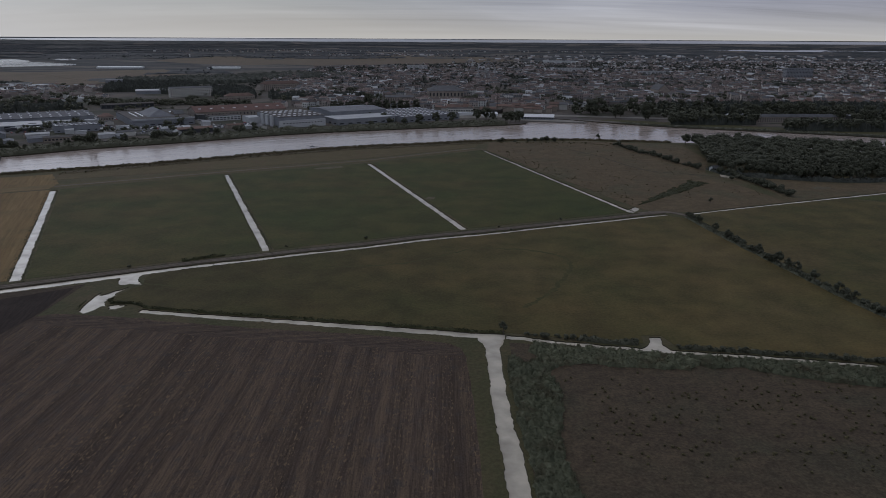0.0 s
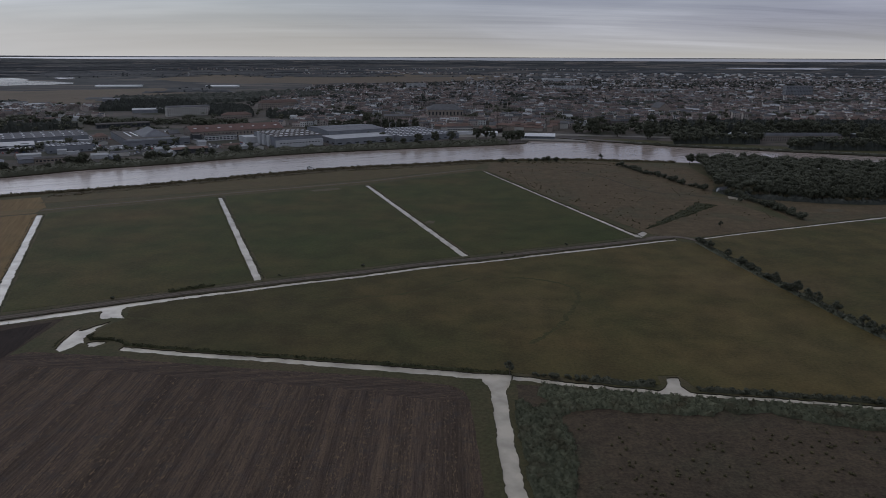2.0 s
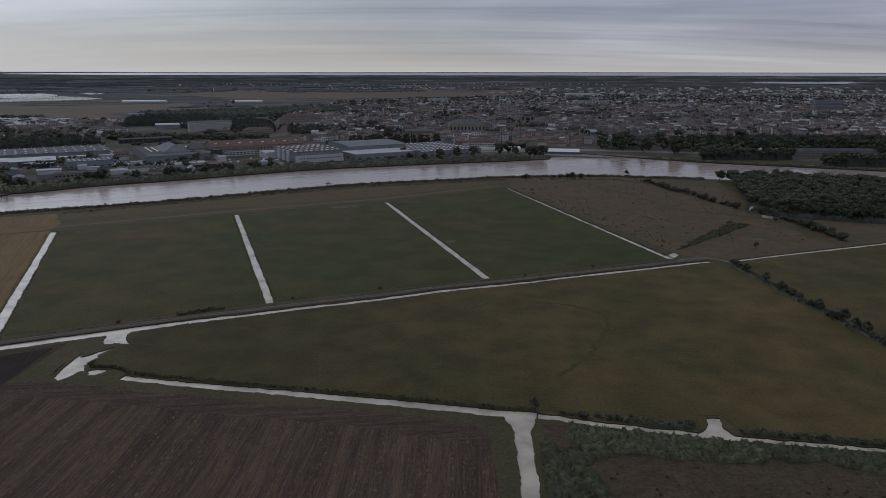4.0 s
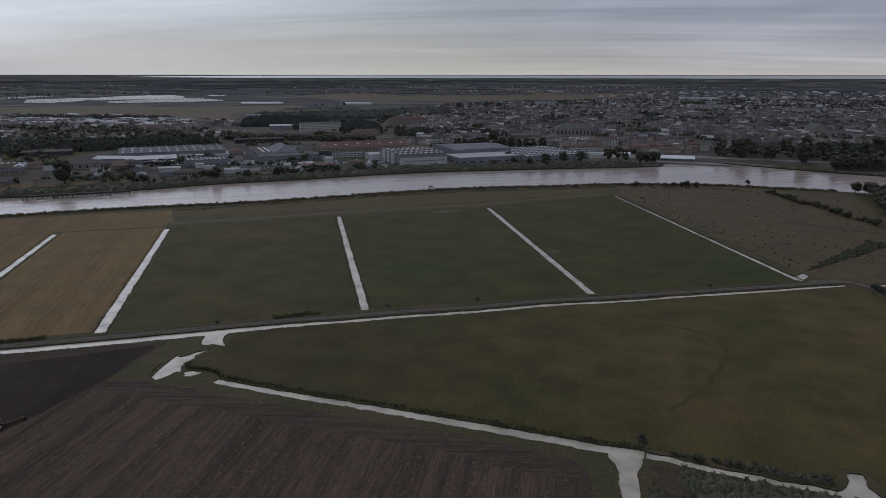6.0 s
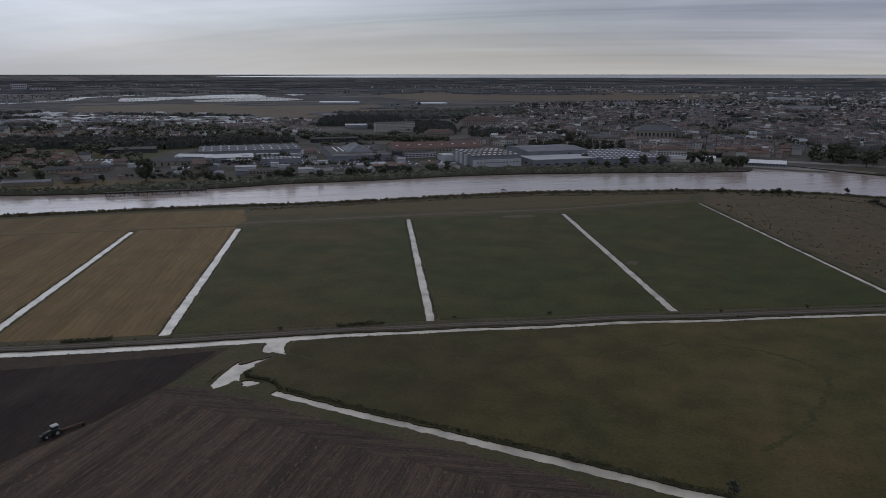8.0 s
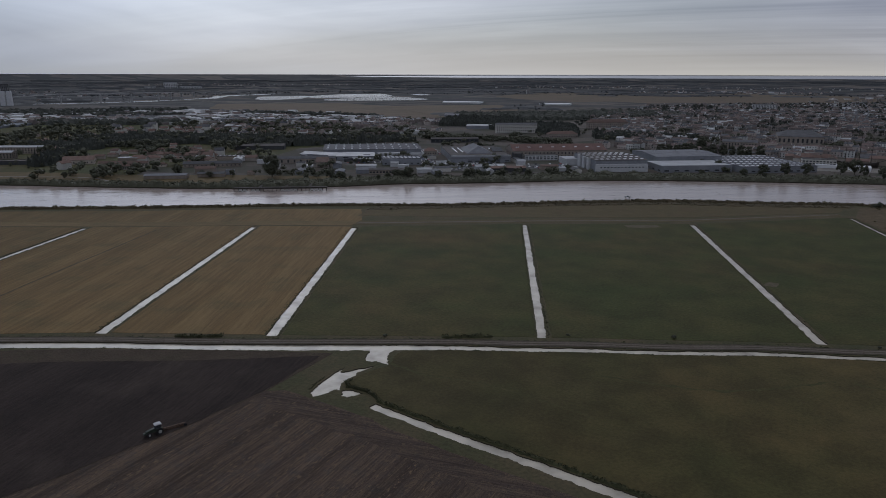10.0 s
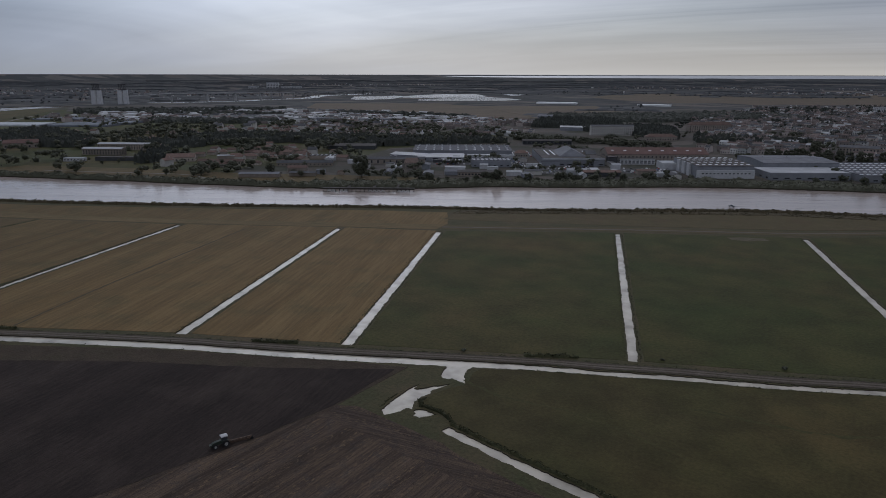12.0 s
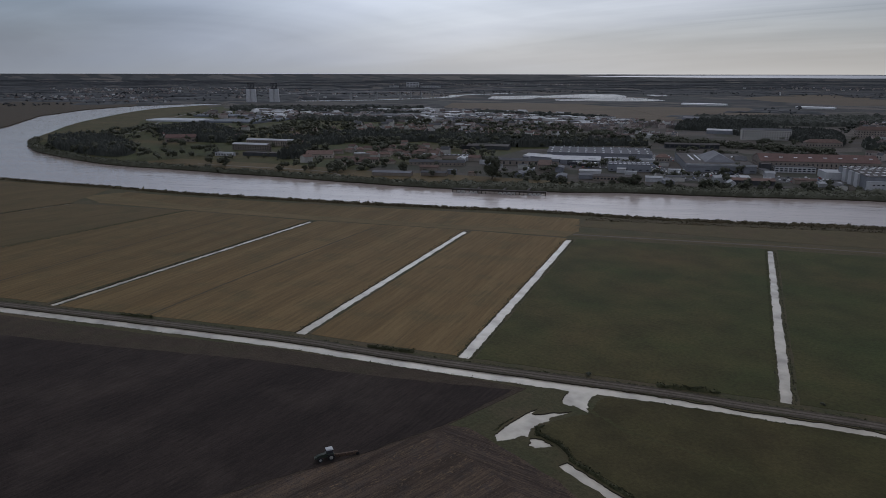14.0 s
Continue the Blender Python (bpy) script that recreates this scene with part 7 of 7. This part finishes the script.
def far_block(name, label, x, y, turn, L, W, H, wall, roof):
    p = far(x, y)
    s = math.hypot(p.x + 10, p.y - 55) / math.hypot(x + 10, y - 55)
    root = thing(name, pose(p.x, p.y, p.z, 0, 0, turn) @ Matrix.Diagonal((s, s, s, 1)), label, "building")
    part("wall", shell(L, W, H, 0), wall, root)
    part("roof", flat_roof(L, W, H, 1.0), roof, root)
    window_rows(root, L, W, H, 3, 8, (L / 14, H / 7), M_GLASS)


far_block("hospital", "large pale hospital block on the plain", -4040, 3805, 45, 90, 50, 38, M_WALLW, M_STEELP)
far_block("hospital_wing", "pale low wing of the hospital", -3900, 3860, 45, 150, 50, 11, M_WALLW, M_STEELP)
far_block("hospital_wing", "pale low wing of the hospital", -4130, 3700, 45, 70, 50, 10, M_WALLW, M_STEELP)
far_block("white_mill", "lone white tower on the plain", -1290, 3650, 0, 5, 5, 16, M_PAINT, M_PAINT)


building("cottage", "small white cottage with a dark slate roof at the wood's edge", 217, 549, 20, 8, 5.0, 2.6, rise=1.6, wall=M_PAINT, roof=M_SLATE, windows=(1, 2, (0.9, 1.1), 0), category="house")


# ---- the big wheel in the town ----
M_RIMGREY = material("grey_painted_steel", (0.26, 0.27, 0.28), (0.33, 0.34, 0.35), rough=0.5, space="object", big=3, small=0.5, fine=0.1)


def ferris_wheel(x, y, R=21.0):
    root = thing("ferris_wheel", place(x, y, 10), "white fairground wheel standing over the town", "ferris wheel")
    z = R + 5
    for k in range(2):
        bm = bmesh.new()
        n = 36
        yy = -1.2 + 2.4 * k
        outer = [bm.verts.new((math.cos(a) * R, yy, z + math.sin(a) * R)) for a in np.linspace(0, 2 * math.pi, n, endpoint=False)]
        inner = [bm.verts.new((math.cos(a) * (R - 1.0), yy, z + math.sin(a) * (R - 1.0))) for a in np.linspace(0, 2 * math.pi, n, endpoint=False)]
        back = [bm.verts.new((math.cos(a) * R, yy + 0.5, z + math.sin(a) * R)) for a in np.linspace(0, 2 * math.pi, n, endpoint=False)]
        for i in range(n):
            j = (i + 1) % n
            bm.faces.new((outer[i], outer[j], inner[j], inner[i]))
            bm.faces.new((outer[i], back[i], back[j], outer[j]))
        part("rim", bm, M_RIMGREY, root)
    for i in range(18):
        a = 20 * i
        bm = bmesh.new()
        slab(bm, 0, R - 0.4, -0.28, 0.28, -0.28, 0.28)
        part("spoke", bm, M_RIMGREY, root).matrix_basis = pose(0, 0, z, 0, -a, 0)
        bm = bmesh.new()
        slab(bm, -0.7, 0.7, -0.7, 0.7, -1.8, -0.1)
        part("gondola", bm, M_CARS[1], root).matrix_basis = pose(math.cos(radians(a)) * R, 0, z + math.sin(radians(a)) * R)
    for s in (-1, 1):
        for t in (-1, 1):
            bm = bmesh.new()
            slab(bm, -0.35, 0.35, -0.35, 0.35, 0, math.hypot(z, 9))
            part("leg", bm, M_RIMGREY, root).matrix_basis = pose(s * 9, t * 3, 0, 0, -s * math.degrees(math.atan2(9, z)), 0)


ferris_wheel(103, 1720, 22.0)


# ---- the three-masted ship in the dock ----
def tall_ship(x, y, turn):
    root = thing("sailing_ship", pose(x, y, 0.0, 0, 0, turn), "dark three-masted wooden ship lying in the dock", "ship")
    M_HULL = material("tarred_hull", (0.035, 0.030, 0.026), (0.055, 0.046, 0.038), space="object", big=3, small=0.5)
    M_SPAR = material("dark_spars", (0.055, 0.046, 0.040), (0.080, 0.068, 0.058), space="object", big=2, small=0.4)
    bm = bmesh.new()
    rows = []
    for u, half, keel, deck in ((-21, 2.4, 1.0, 6.6), (-16, 4.6, -0.4, 5.6), (-6, 5.4, -0.6, 4.6), (6, 5.4, -0.6, 4.5), (15, 4.2, -0.4, 5.0), (21, 0.5, 0.2, 5.8)):
        rows.append([bm.verts.new(q) for q in ((u, -half * 0.6, keel), (u, -half, deck * 0.6), (u, -half * 0.9, deck), (u, half * 0.9, deck), (u, half, deck * 0.6), (u, half * 0.6, keel))])
    for a, c in zip(rows, rows[1:]):
        for i in range(6):
            bm.faces.new((a[i], a[(i + 1) % 6], c[(i + 1) % 6], c[i]))
    bm.faces.new(rows[0][::-1])
    bm.faces.new(rows[-1])
    part("hull", bm, M_HULL, root)
    for u, tall in ((-13, 25.0), (1, 32.0), (13, 29.0)):
        bm = bmesh.new()
        bmesh.ops.create_cone(bm, cap_ends=True, segments=8, radius1=0.42, radius2=0.14, depth=tall, matrix=Matrix.Translation((u, 0, 4.0 + tall / 2)))
        part("mast", bm, M_SPAR, root)
        for k, wide in ((0.40, 7.0), (0.66, 4.5)):
            bm = bmesh.new()
            bmesh.ops.create_cone(bm, cap_ends=True, segments=6, radius1=0.16, radius2=0.10, depth=wide * 2, matrix=Matrix.Translation((u, 0, 4.0 + tall * k)) @ Matrix.Rotation(math.pi / 2, 4, "X"))
            part("yard", bm, M_SPAR, root)
    bm = bmesh.new()
    bmesh.ops.create_cone(bm, cap_ends=True, segments=6, radius1=0.4, radius2=0.15, depth=16, matrix=Matrix.Translation((27, 0, 8.0)) @ Matrix.Rotation(radians(72), 4, "Y"))
    part("bowsprit", bm, M_SPAR, root)


tall_ship(62, 985, 10)


# ---- tractor and plough ----
def tractor():
    a = math.degrees(math.atan2(-0.93, -0.37))
    root = thing("tractor", pose(-161.1, 203.6, 0.12, 0, 0, a), "dark green tractor with a white cab roof, ploughing", "tractor")
    M_BODY = material("dark_green_paint", (0.035, 0.045, 0.035), (0.05, 0.06, 0.045), rough=0.4, space="object", big=1, small=0.2, fine=0.15)
    M_RIM = material("pale_rim", (0.30, 0.30, 0.28), (0.38, 0.38, 0.35), rough=0.5, space="object", big=1, small=0.2)
    bm = bmesh.new()
    prof = [(-0.2, 0.9), (-0.2, 1.9), (1.2, 1.85), (2.5, 1.6), (2.75, 1.3), (2.75, 0.9)]
    l = [bm.verts.new((x, -0.48, z)) for x, z in prof]
    r = [bm.verts.new((x, 0.48, z)) for x, z in prof]
    for i in range(len(prof)):
        j = (i + 1) % len(prof)
        bm.faces.new((l[i], l[j], r[j], r[i]))
    bm.faces.new(l[::-1])
    bm.faces.new(r)
    slab(bm, 2.8, 3.3, -0.5, 0.5, 0.75, 1.25)
    part("bonnet", bm, M_BODY, root)
    bm = bmesh.new()
    slab(bm, -1.75, 0.0, -0.55, 0.55, 0.8, 1.5)
    slab(bm, -1.9, 0.2, -1.0, -0.62, 1.75, 1.9)
    slab(bm, -1.9, 0.2, 0.62, 1.0, 1.75, 1.9)
    part("chassis", bm, M_BODY, root)
    bm = bmesh.new()
    lo = [bm.verts.new(p) for p in ((-1.6, -0.75, 1.5), (0.1, -0.75, 1.5), (0.1, 0.75, 1.5), (-1.6, 0.75, 1.5))]
    hi = [bm.verts.new(p) for p in ((-1.45, -0.65, 2.85), (-0.1, -0.65, 2.85), (-0.1, 0.65, 2.85), (-1.45, 0.65, 2.85))]
    for i in range(4):
        bm.faces.new((lo[i], lo[(i + 1) % 4], hi[(i + 1) % 4], hi[i]))
    bm.faces.new(hi)
    part("cab", bm, M_GLASS, root, "dark glazed cab")
    bm = bmesh.new()
    slab(bm, -1.7, 0.15, -0.85, 0.85, 2.86, 3.08)
    slab(bm, -1.5, -0.05, -0.7, 0.7, 3.08, 3.16)
    part("cab_roof", bm, M_WALLW, root, "white cab roof")
    for x, y, rr, w in ((-0.95, -1.0, 0.95, 0.6), (-0.95, 1.0, 0.95, 0.6), (1.95, -0.9, 0.68, 0.48), (1.95, 0.9, 0.68, 0.48)):
        t = part("tyre", wheel_mesh(rr, w, 20), M_TYRE, root)
        t.matrix_basis = pose(x, y, rr)
        rim = part("rim", wheel_mesh(rr * 0.52, w + 0.06, 14), M_RIM, t)
    plough = thing("plough", pose(-161.1, 203.6, 0.12, 0, 0, a), "long rusty reversible plough behind the tractor", "plough")
    M_RUST = material("worn_orange_steel", (0.10, 0.065, 0.045), (0.16, 0.11, 0.08), rough=0.6, space="object", big=1, small=0.2)
    bm = bmesh.new()
    slab(bm, -8.4, -1.9, -0.12, 0.12, 0.95, 1.2)
    part("beam", bm, M_RUST, plough).matrix_basis = pose(0, 0, 0, 0, 0, -6)
    for i in range(7):
        bm = bmesh.new()
        v = [bm.verts.new(p) for p in ((0.3, 0.0, 0.05), (-0.5, 0.35, 0.0), (-0.6, 0.45, 0.55), (0.1, 0.05, 0.6))]
        bm.faces.new(v)
        w = [bm.verts.new(u.co + Vector((0.02, -0.06, 0))) for u in v]
        bm.faces.new(w[::-1])
        for i0 in range(4):
            bm.faces.new((v[i0], w[i0], w[(i0 + 1) % 4], v[(i0 + 1) % 4]))
        slab(bm, -0.06, 0.06, -0.06, 0.06, 0.5, 1.0)
        part("share", bm, M_RUST, plough).matrix_basis = pose(-2.7 - i * 0.92, 0.12 * i * 0.9 - 0.3, 0)
    part("depth_wheel", wheel_mesh(0.4, 0.25, 12), M_TYRE, plough).matrix_basis = pose(-8.3, 0.9, 0.4)
    bm = bmesh.new()
    slab(bm, -2.2, -1.5, -0.4, 0.4, 0.6, 1.3)
    part("headstock", bm, M_RUST, plough)


tractor()


# ---- channel mark in the river ----
def channel_mark(x, y):
    root = thing("channel_mark", pose(x, y, -1.3), "dark channel mark on a platform in the river", "channel mark")
    bm = bmesh.new()
    for px in (-1.6, 1.6):
        for py in (-1.2, 1.2):
            slab(bm, px - 0.15, px + 0.15, py - 0.15, py + 0.15, -1, 1.2)
    part("posts", bm, M_BARK, root)
    bm = bmesh.new()
    slab(bm, -2.4, 2.4, -1.6, 1.6, 1.2, 1.5)
    part("platform", bm, M_WALLD, root)
    bm = bmesh.new()
    bmesh.ops.create_cone(bm, cap_ends=True, segments=8, radius1=1.0, radius2=0.5, depth=0.8, matrix=Matrix.Translation((0, 0, 1.9)))
    part("top_mark", bm, M_WALLD, root)


channel_mark(-126, 668)

# ---- bare patches, tussocks and rank growth in the fields ----
M_BARE = material("bare_earth", (0.078, 0.068, 0.040), (0.115, 0.096, 0.066), big=3, small=0.6, fine=0.4)
sheet("bare_patch", ring([(-100, 545), (-88, 549), (-80, 556), (-84, 561), (-97, 556), (-104, 550)], 2, 1.6, 4), M_BARE, 0.09, "worn bare patch in the meadow", 0)
sheet("bare_patch", ring([(-12, 440), (-6, 441), (-5, 447), (-10, 449)], 1.5, 1.4, 3), M_BARE, 0.09, "worn bare patch in the meadow", 0)
rng = np.random.default_rng(53)
spots = patch([(36, 70), (36, 195), (80, 200), (180, 180), (200, 70)], 260, 0.3, 0.36)
spots += patch([(42, 150), (44, 185), (110, 190), (150, 178), (140, 150)], 160, 0.35, 0.5)
spots += patch([(45, 640), (118, 425), (225, 460), (230, 690), (60, 700)], 240, 0.3, 0.5)
spots += patch([(44, 648), (118, 432), (128, 430), (60, 650)], 260, 0.5, 0.7) + band([(56, 700), (120, 706), (170, 690)], 8, 1.6, 0.7, 0.9)
M_TUSSOCK = material("tussock_grass", (0.076, 0.066, 0.036), (0.104, 0.09, 0.05), rough=0.85, big=5, small=0.5, island=0.3, fine=0.4)
leaf_stuff("tussocks", spots, M_TUSSOCK, "dark tussocks of rank grass in the pasture", per=12, lobes=1, leaf=0.4)
M_RANK = material("rank_green", (0.038, 0.041, 0.021), (0.056, 0.055, 0.028), rough=0.85, big=6, small=0.6, island=0.35, fine=0.35)
thicket("rank_grass", [ribbon([(x, y + 3.1) for x, y in BOTTOM[:8]], 0.7, 2, 0.2), ribbon([(-116, 251), (-122, 254.2), (-129, 254.6), (-132, 257)], 0.6, 1, 0.2)], 0.5, 0.9, M_RANK, "rank dark rushes on the meadow edge", 0.25, 3, 11, 3.0, 0.3)
thicket("rank_grass", [ribbon(smooth([(124, 428), (139, 446), (160, 470), (188, 503)], 6), (1.2, 7.5), 2, 2.0, 6)], 1.0, 0.6, M_RANK, "dark rank grass in a wet hollow of the pasture", 0.3, 3, 21, 4.0, 0.3)
sheet("cattle_path", ribbon(smooth([(119.8, 653), (138.8, 618), (149.8, 580), (164, 547), (183.6, 538), (203, 526), (214, 520)], 5), 0.9, 2, 0.8, 5), M_MUD, 0.09, "dark trodden cattle path across the pasture", 0)
for x, y, run in ((-311, 213.2, 8), (-207, 265.7, 9), (-113, 312.7, 10)):
    thicket("rank_grass", [ribbon([(x - 0.88 * run, y - 0.47 * run), (x, y), (x + 0.88 * run, y + 0.47 * run)], 0.9, 1.5, 0.4, 3.0)], 0.7, 1.2, M_RANK, "dark clump of rank grass and brambles beside the track", 0.3, 4, 12, 3.0, 0.35)
lines = [(path_points([DITCH[k][0], DITCH[k][1]], 6), DITCH[k][2]) for k in DITCH]
strips = [strip_between(l, d * (h + 0.1), d * (h + 0.75)) for l, h in lines for d in (-1, 1)]
west = [p for p in canal_line if p[0] < -150]
east = [p for p in canal_line if p[0] > -120]
strips += [strip_between(west, -3.1, -3.6), strip_between(east, -2.3, -2.9), strip_between(east, 2.3, 2.9), strip_between(west, 3.1, 3.6), strip_between(canal_line, 8.6, 9.3)]
strips += [ribbon([(-470, 150), (-487, 206), (-521, 334)], 0.7, 4)]
thicket("rank_grass", strips, 0.75, 0.32, M_RANK, "rank dark grass and rushes on the ditch banks", 0.2, 2, 14, 3.0, 0.1)
thicket("rank_grass", [ribbon([(-129.2, 253.6), (-131.6, 256.5), (-131.8, 260)], 0.5, 1.0, 0.3, 2.0), ribbon([(-139.6, 246.5), (-140.6, 252), (-140.9, 259)], 0.3, 1.0, 0.3, 2.0)], 0.45, 0.4, M_RANK,
        "rank dark rushes round the ponds", 0.16, 3, 15, 2.0, 0.15)
sheet("bare_patch", ring([(262, 478), (272, 480), (276, 486), (268, 489), (260, 484)], 2, 1.2, 4), M_BARE, 0.1, "pale dried-out hollow in the pasture", 0)

# ---- small buildings and lumber between the works and the bank ----
rc = random.Random(77)
rng = np.random.default_rng(77)
CLUTTER = [(-560, 600), (-420, 655), (-330, 700), (-200, 775), (-190, 800), (-280, 850), (-380, 870), (-470, 830), (-560, 760), (-640, 690)]
taken = [(a, b, r * 0.75) for a, b, r in BUILT]
for x, y in scatter(CLUTTER, 46, 17, taken):
    L, W, H = rc.uniform(7, 22), rc.uniform(5, 10), rc.uniform(3, 5)
    pick = rc.choice(((M_WALLW, M_STEELP, "pale metal store between the works"), (M_WALLS, M_TILE, "small stone outbuilding with a clay roof"), (M_WALLG, M_STEEL, "small grey metal shed between the works"),
                      (M_WALLK, M_SLATE, "small white outbuilding with a slate roof")))
    building("outbuilding", pick[2], x, y, RIVERWARD + rc.choice((0, 90)) + rc.uniform(-5, 5), L, W, H, rise=rc.choice((0.0, 1.2, 1.8)), wall=pick[0], roof=pick[1], category="shed", group="outbuildings of the works")
# houses and low blocks of the inner peninsula
PEN = [(-1180, 560), (-1040, 640), (-900, 690), (-830, 640), (-760, 560), (-640, 560), (-600, 640), (-700, 780), (-880, 900), (-1120, 860), (-1260, 700)]
for x, y in scatter(PEN, 40, 26, taken):
    copy_thing(PROTO[rc.choice((0, 1, 2, 1))], place(x, y, rc.uniform(0, 180), rc.uniform(0.8, 1.2)))
WHITE = [(-1000, 850), (-930, 890), (-880, 980), (-960, 1060), (-1060, 1010), (-1110, 940)]
for x, y in scatter(WHITE, 34, 13, taken):
    copy_thing(PROTO[rc.choice((1, 1, 4))], place(x, y, 30 + rc.choice((0, 90)), rc.uniform(0.9, 1.25)))
RETAIL = [(-1690, 1060), (-1430, 980), (-1200, 1060), (-1080, 1150), (-900, 1230), (-760, 1330), (-800, 1480), (-1000, 1540), (-1300, 1560), (-1600, 1450), (-1800, 1250)]
town_stuff("retail_sheds", [(x, y, rng.uniform(1.3, 3.2)) for x, y in scatter(RETAIL, 300, 27, taken)], "pale flat sheds and blocks of the retail park", 5, white=1.0)
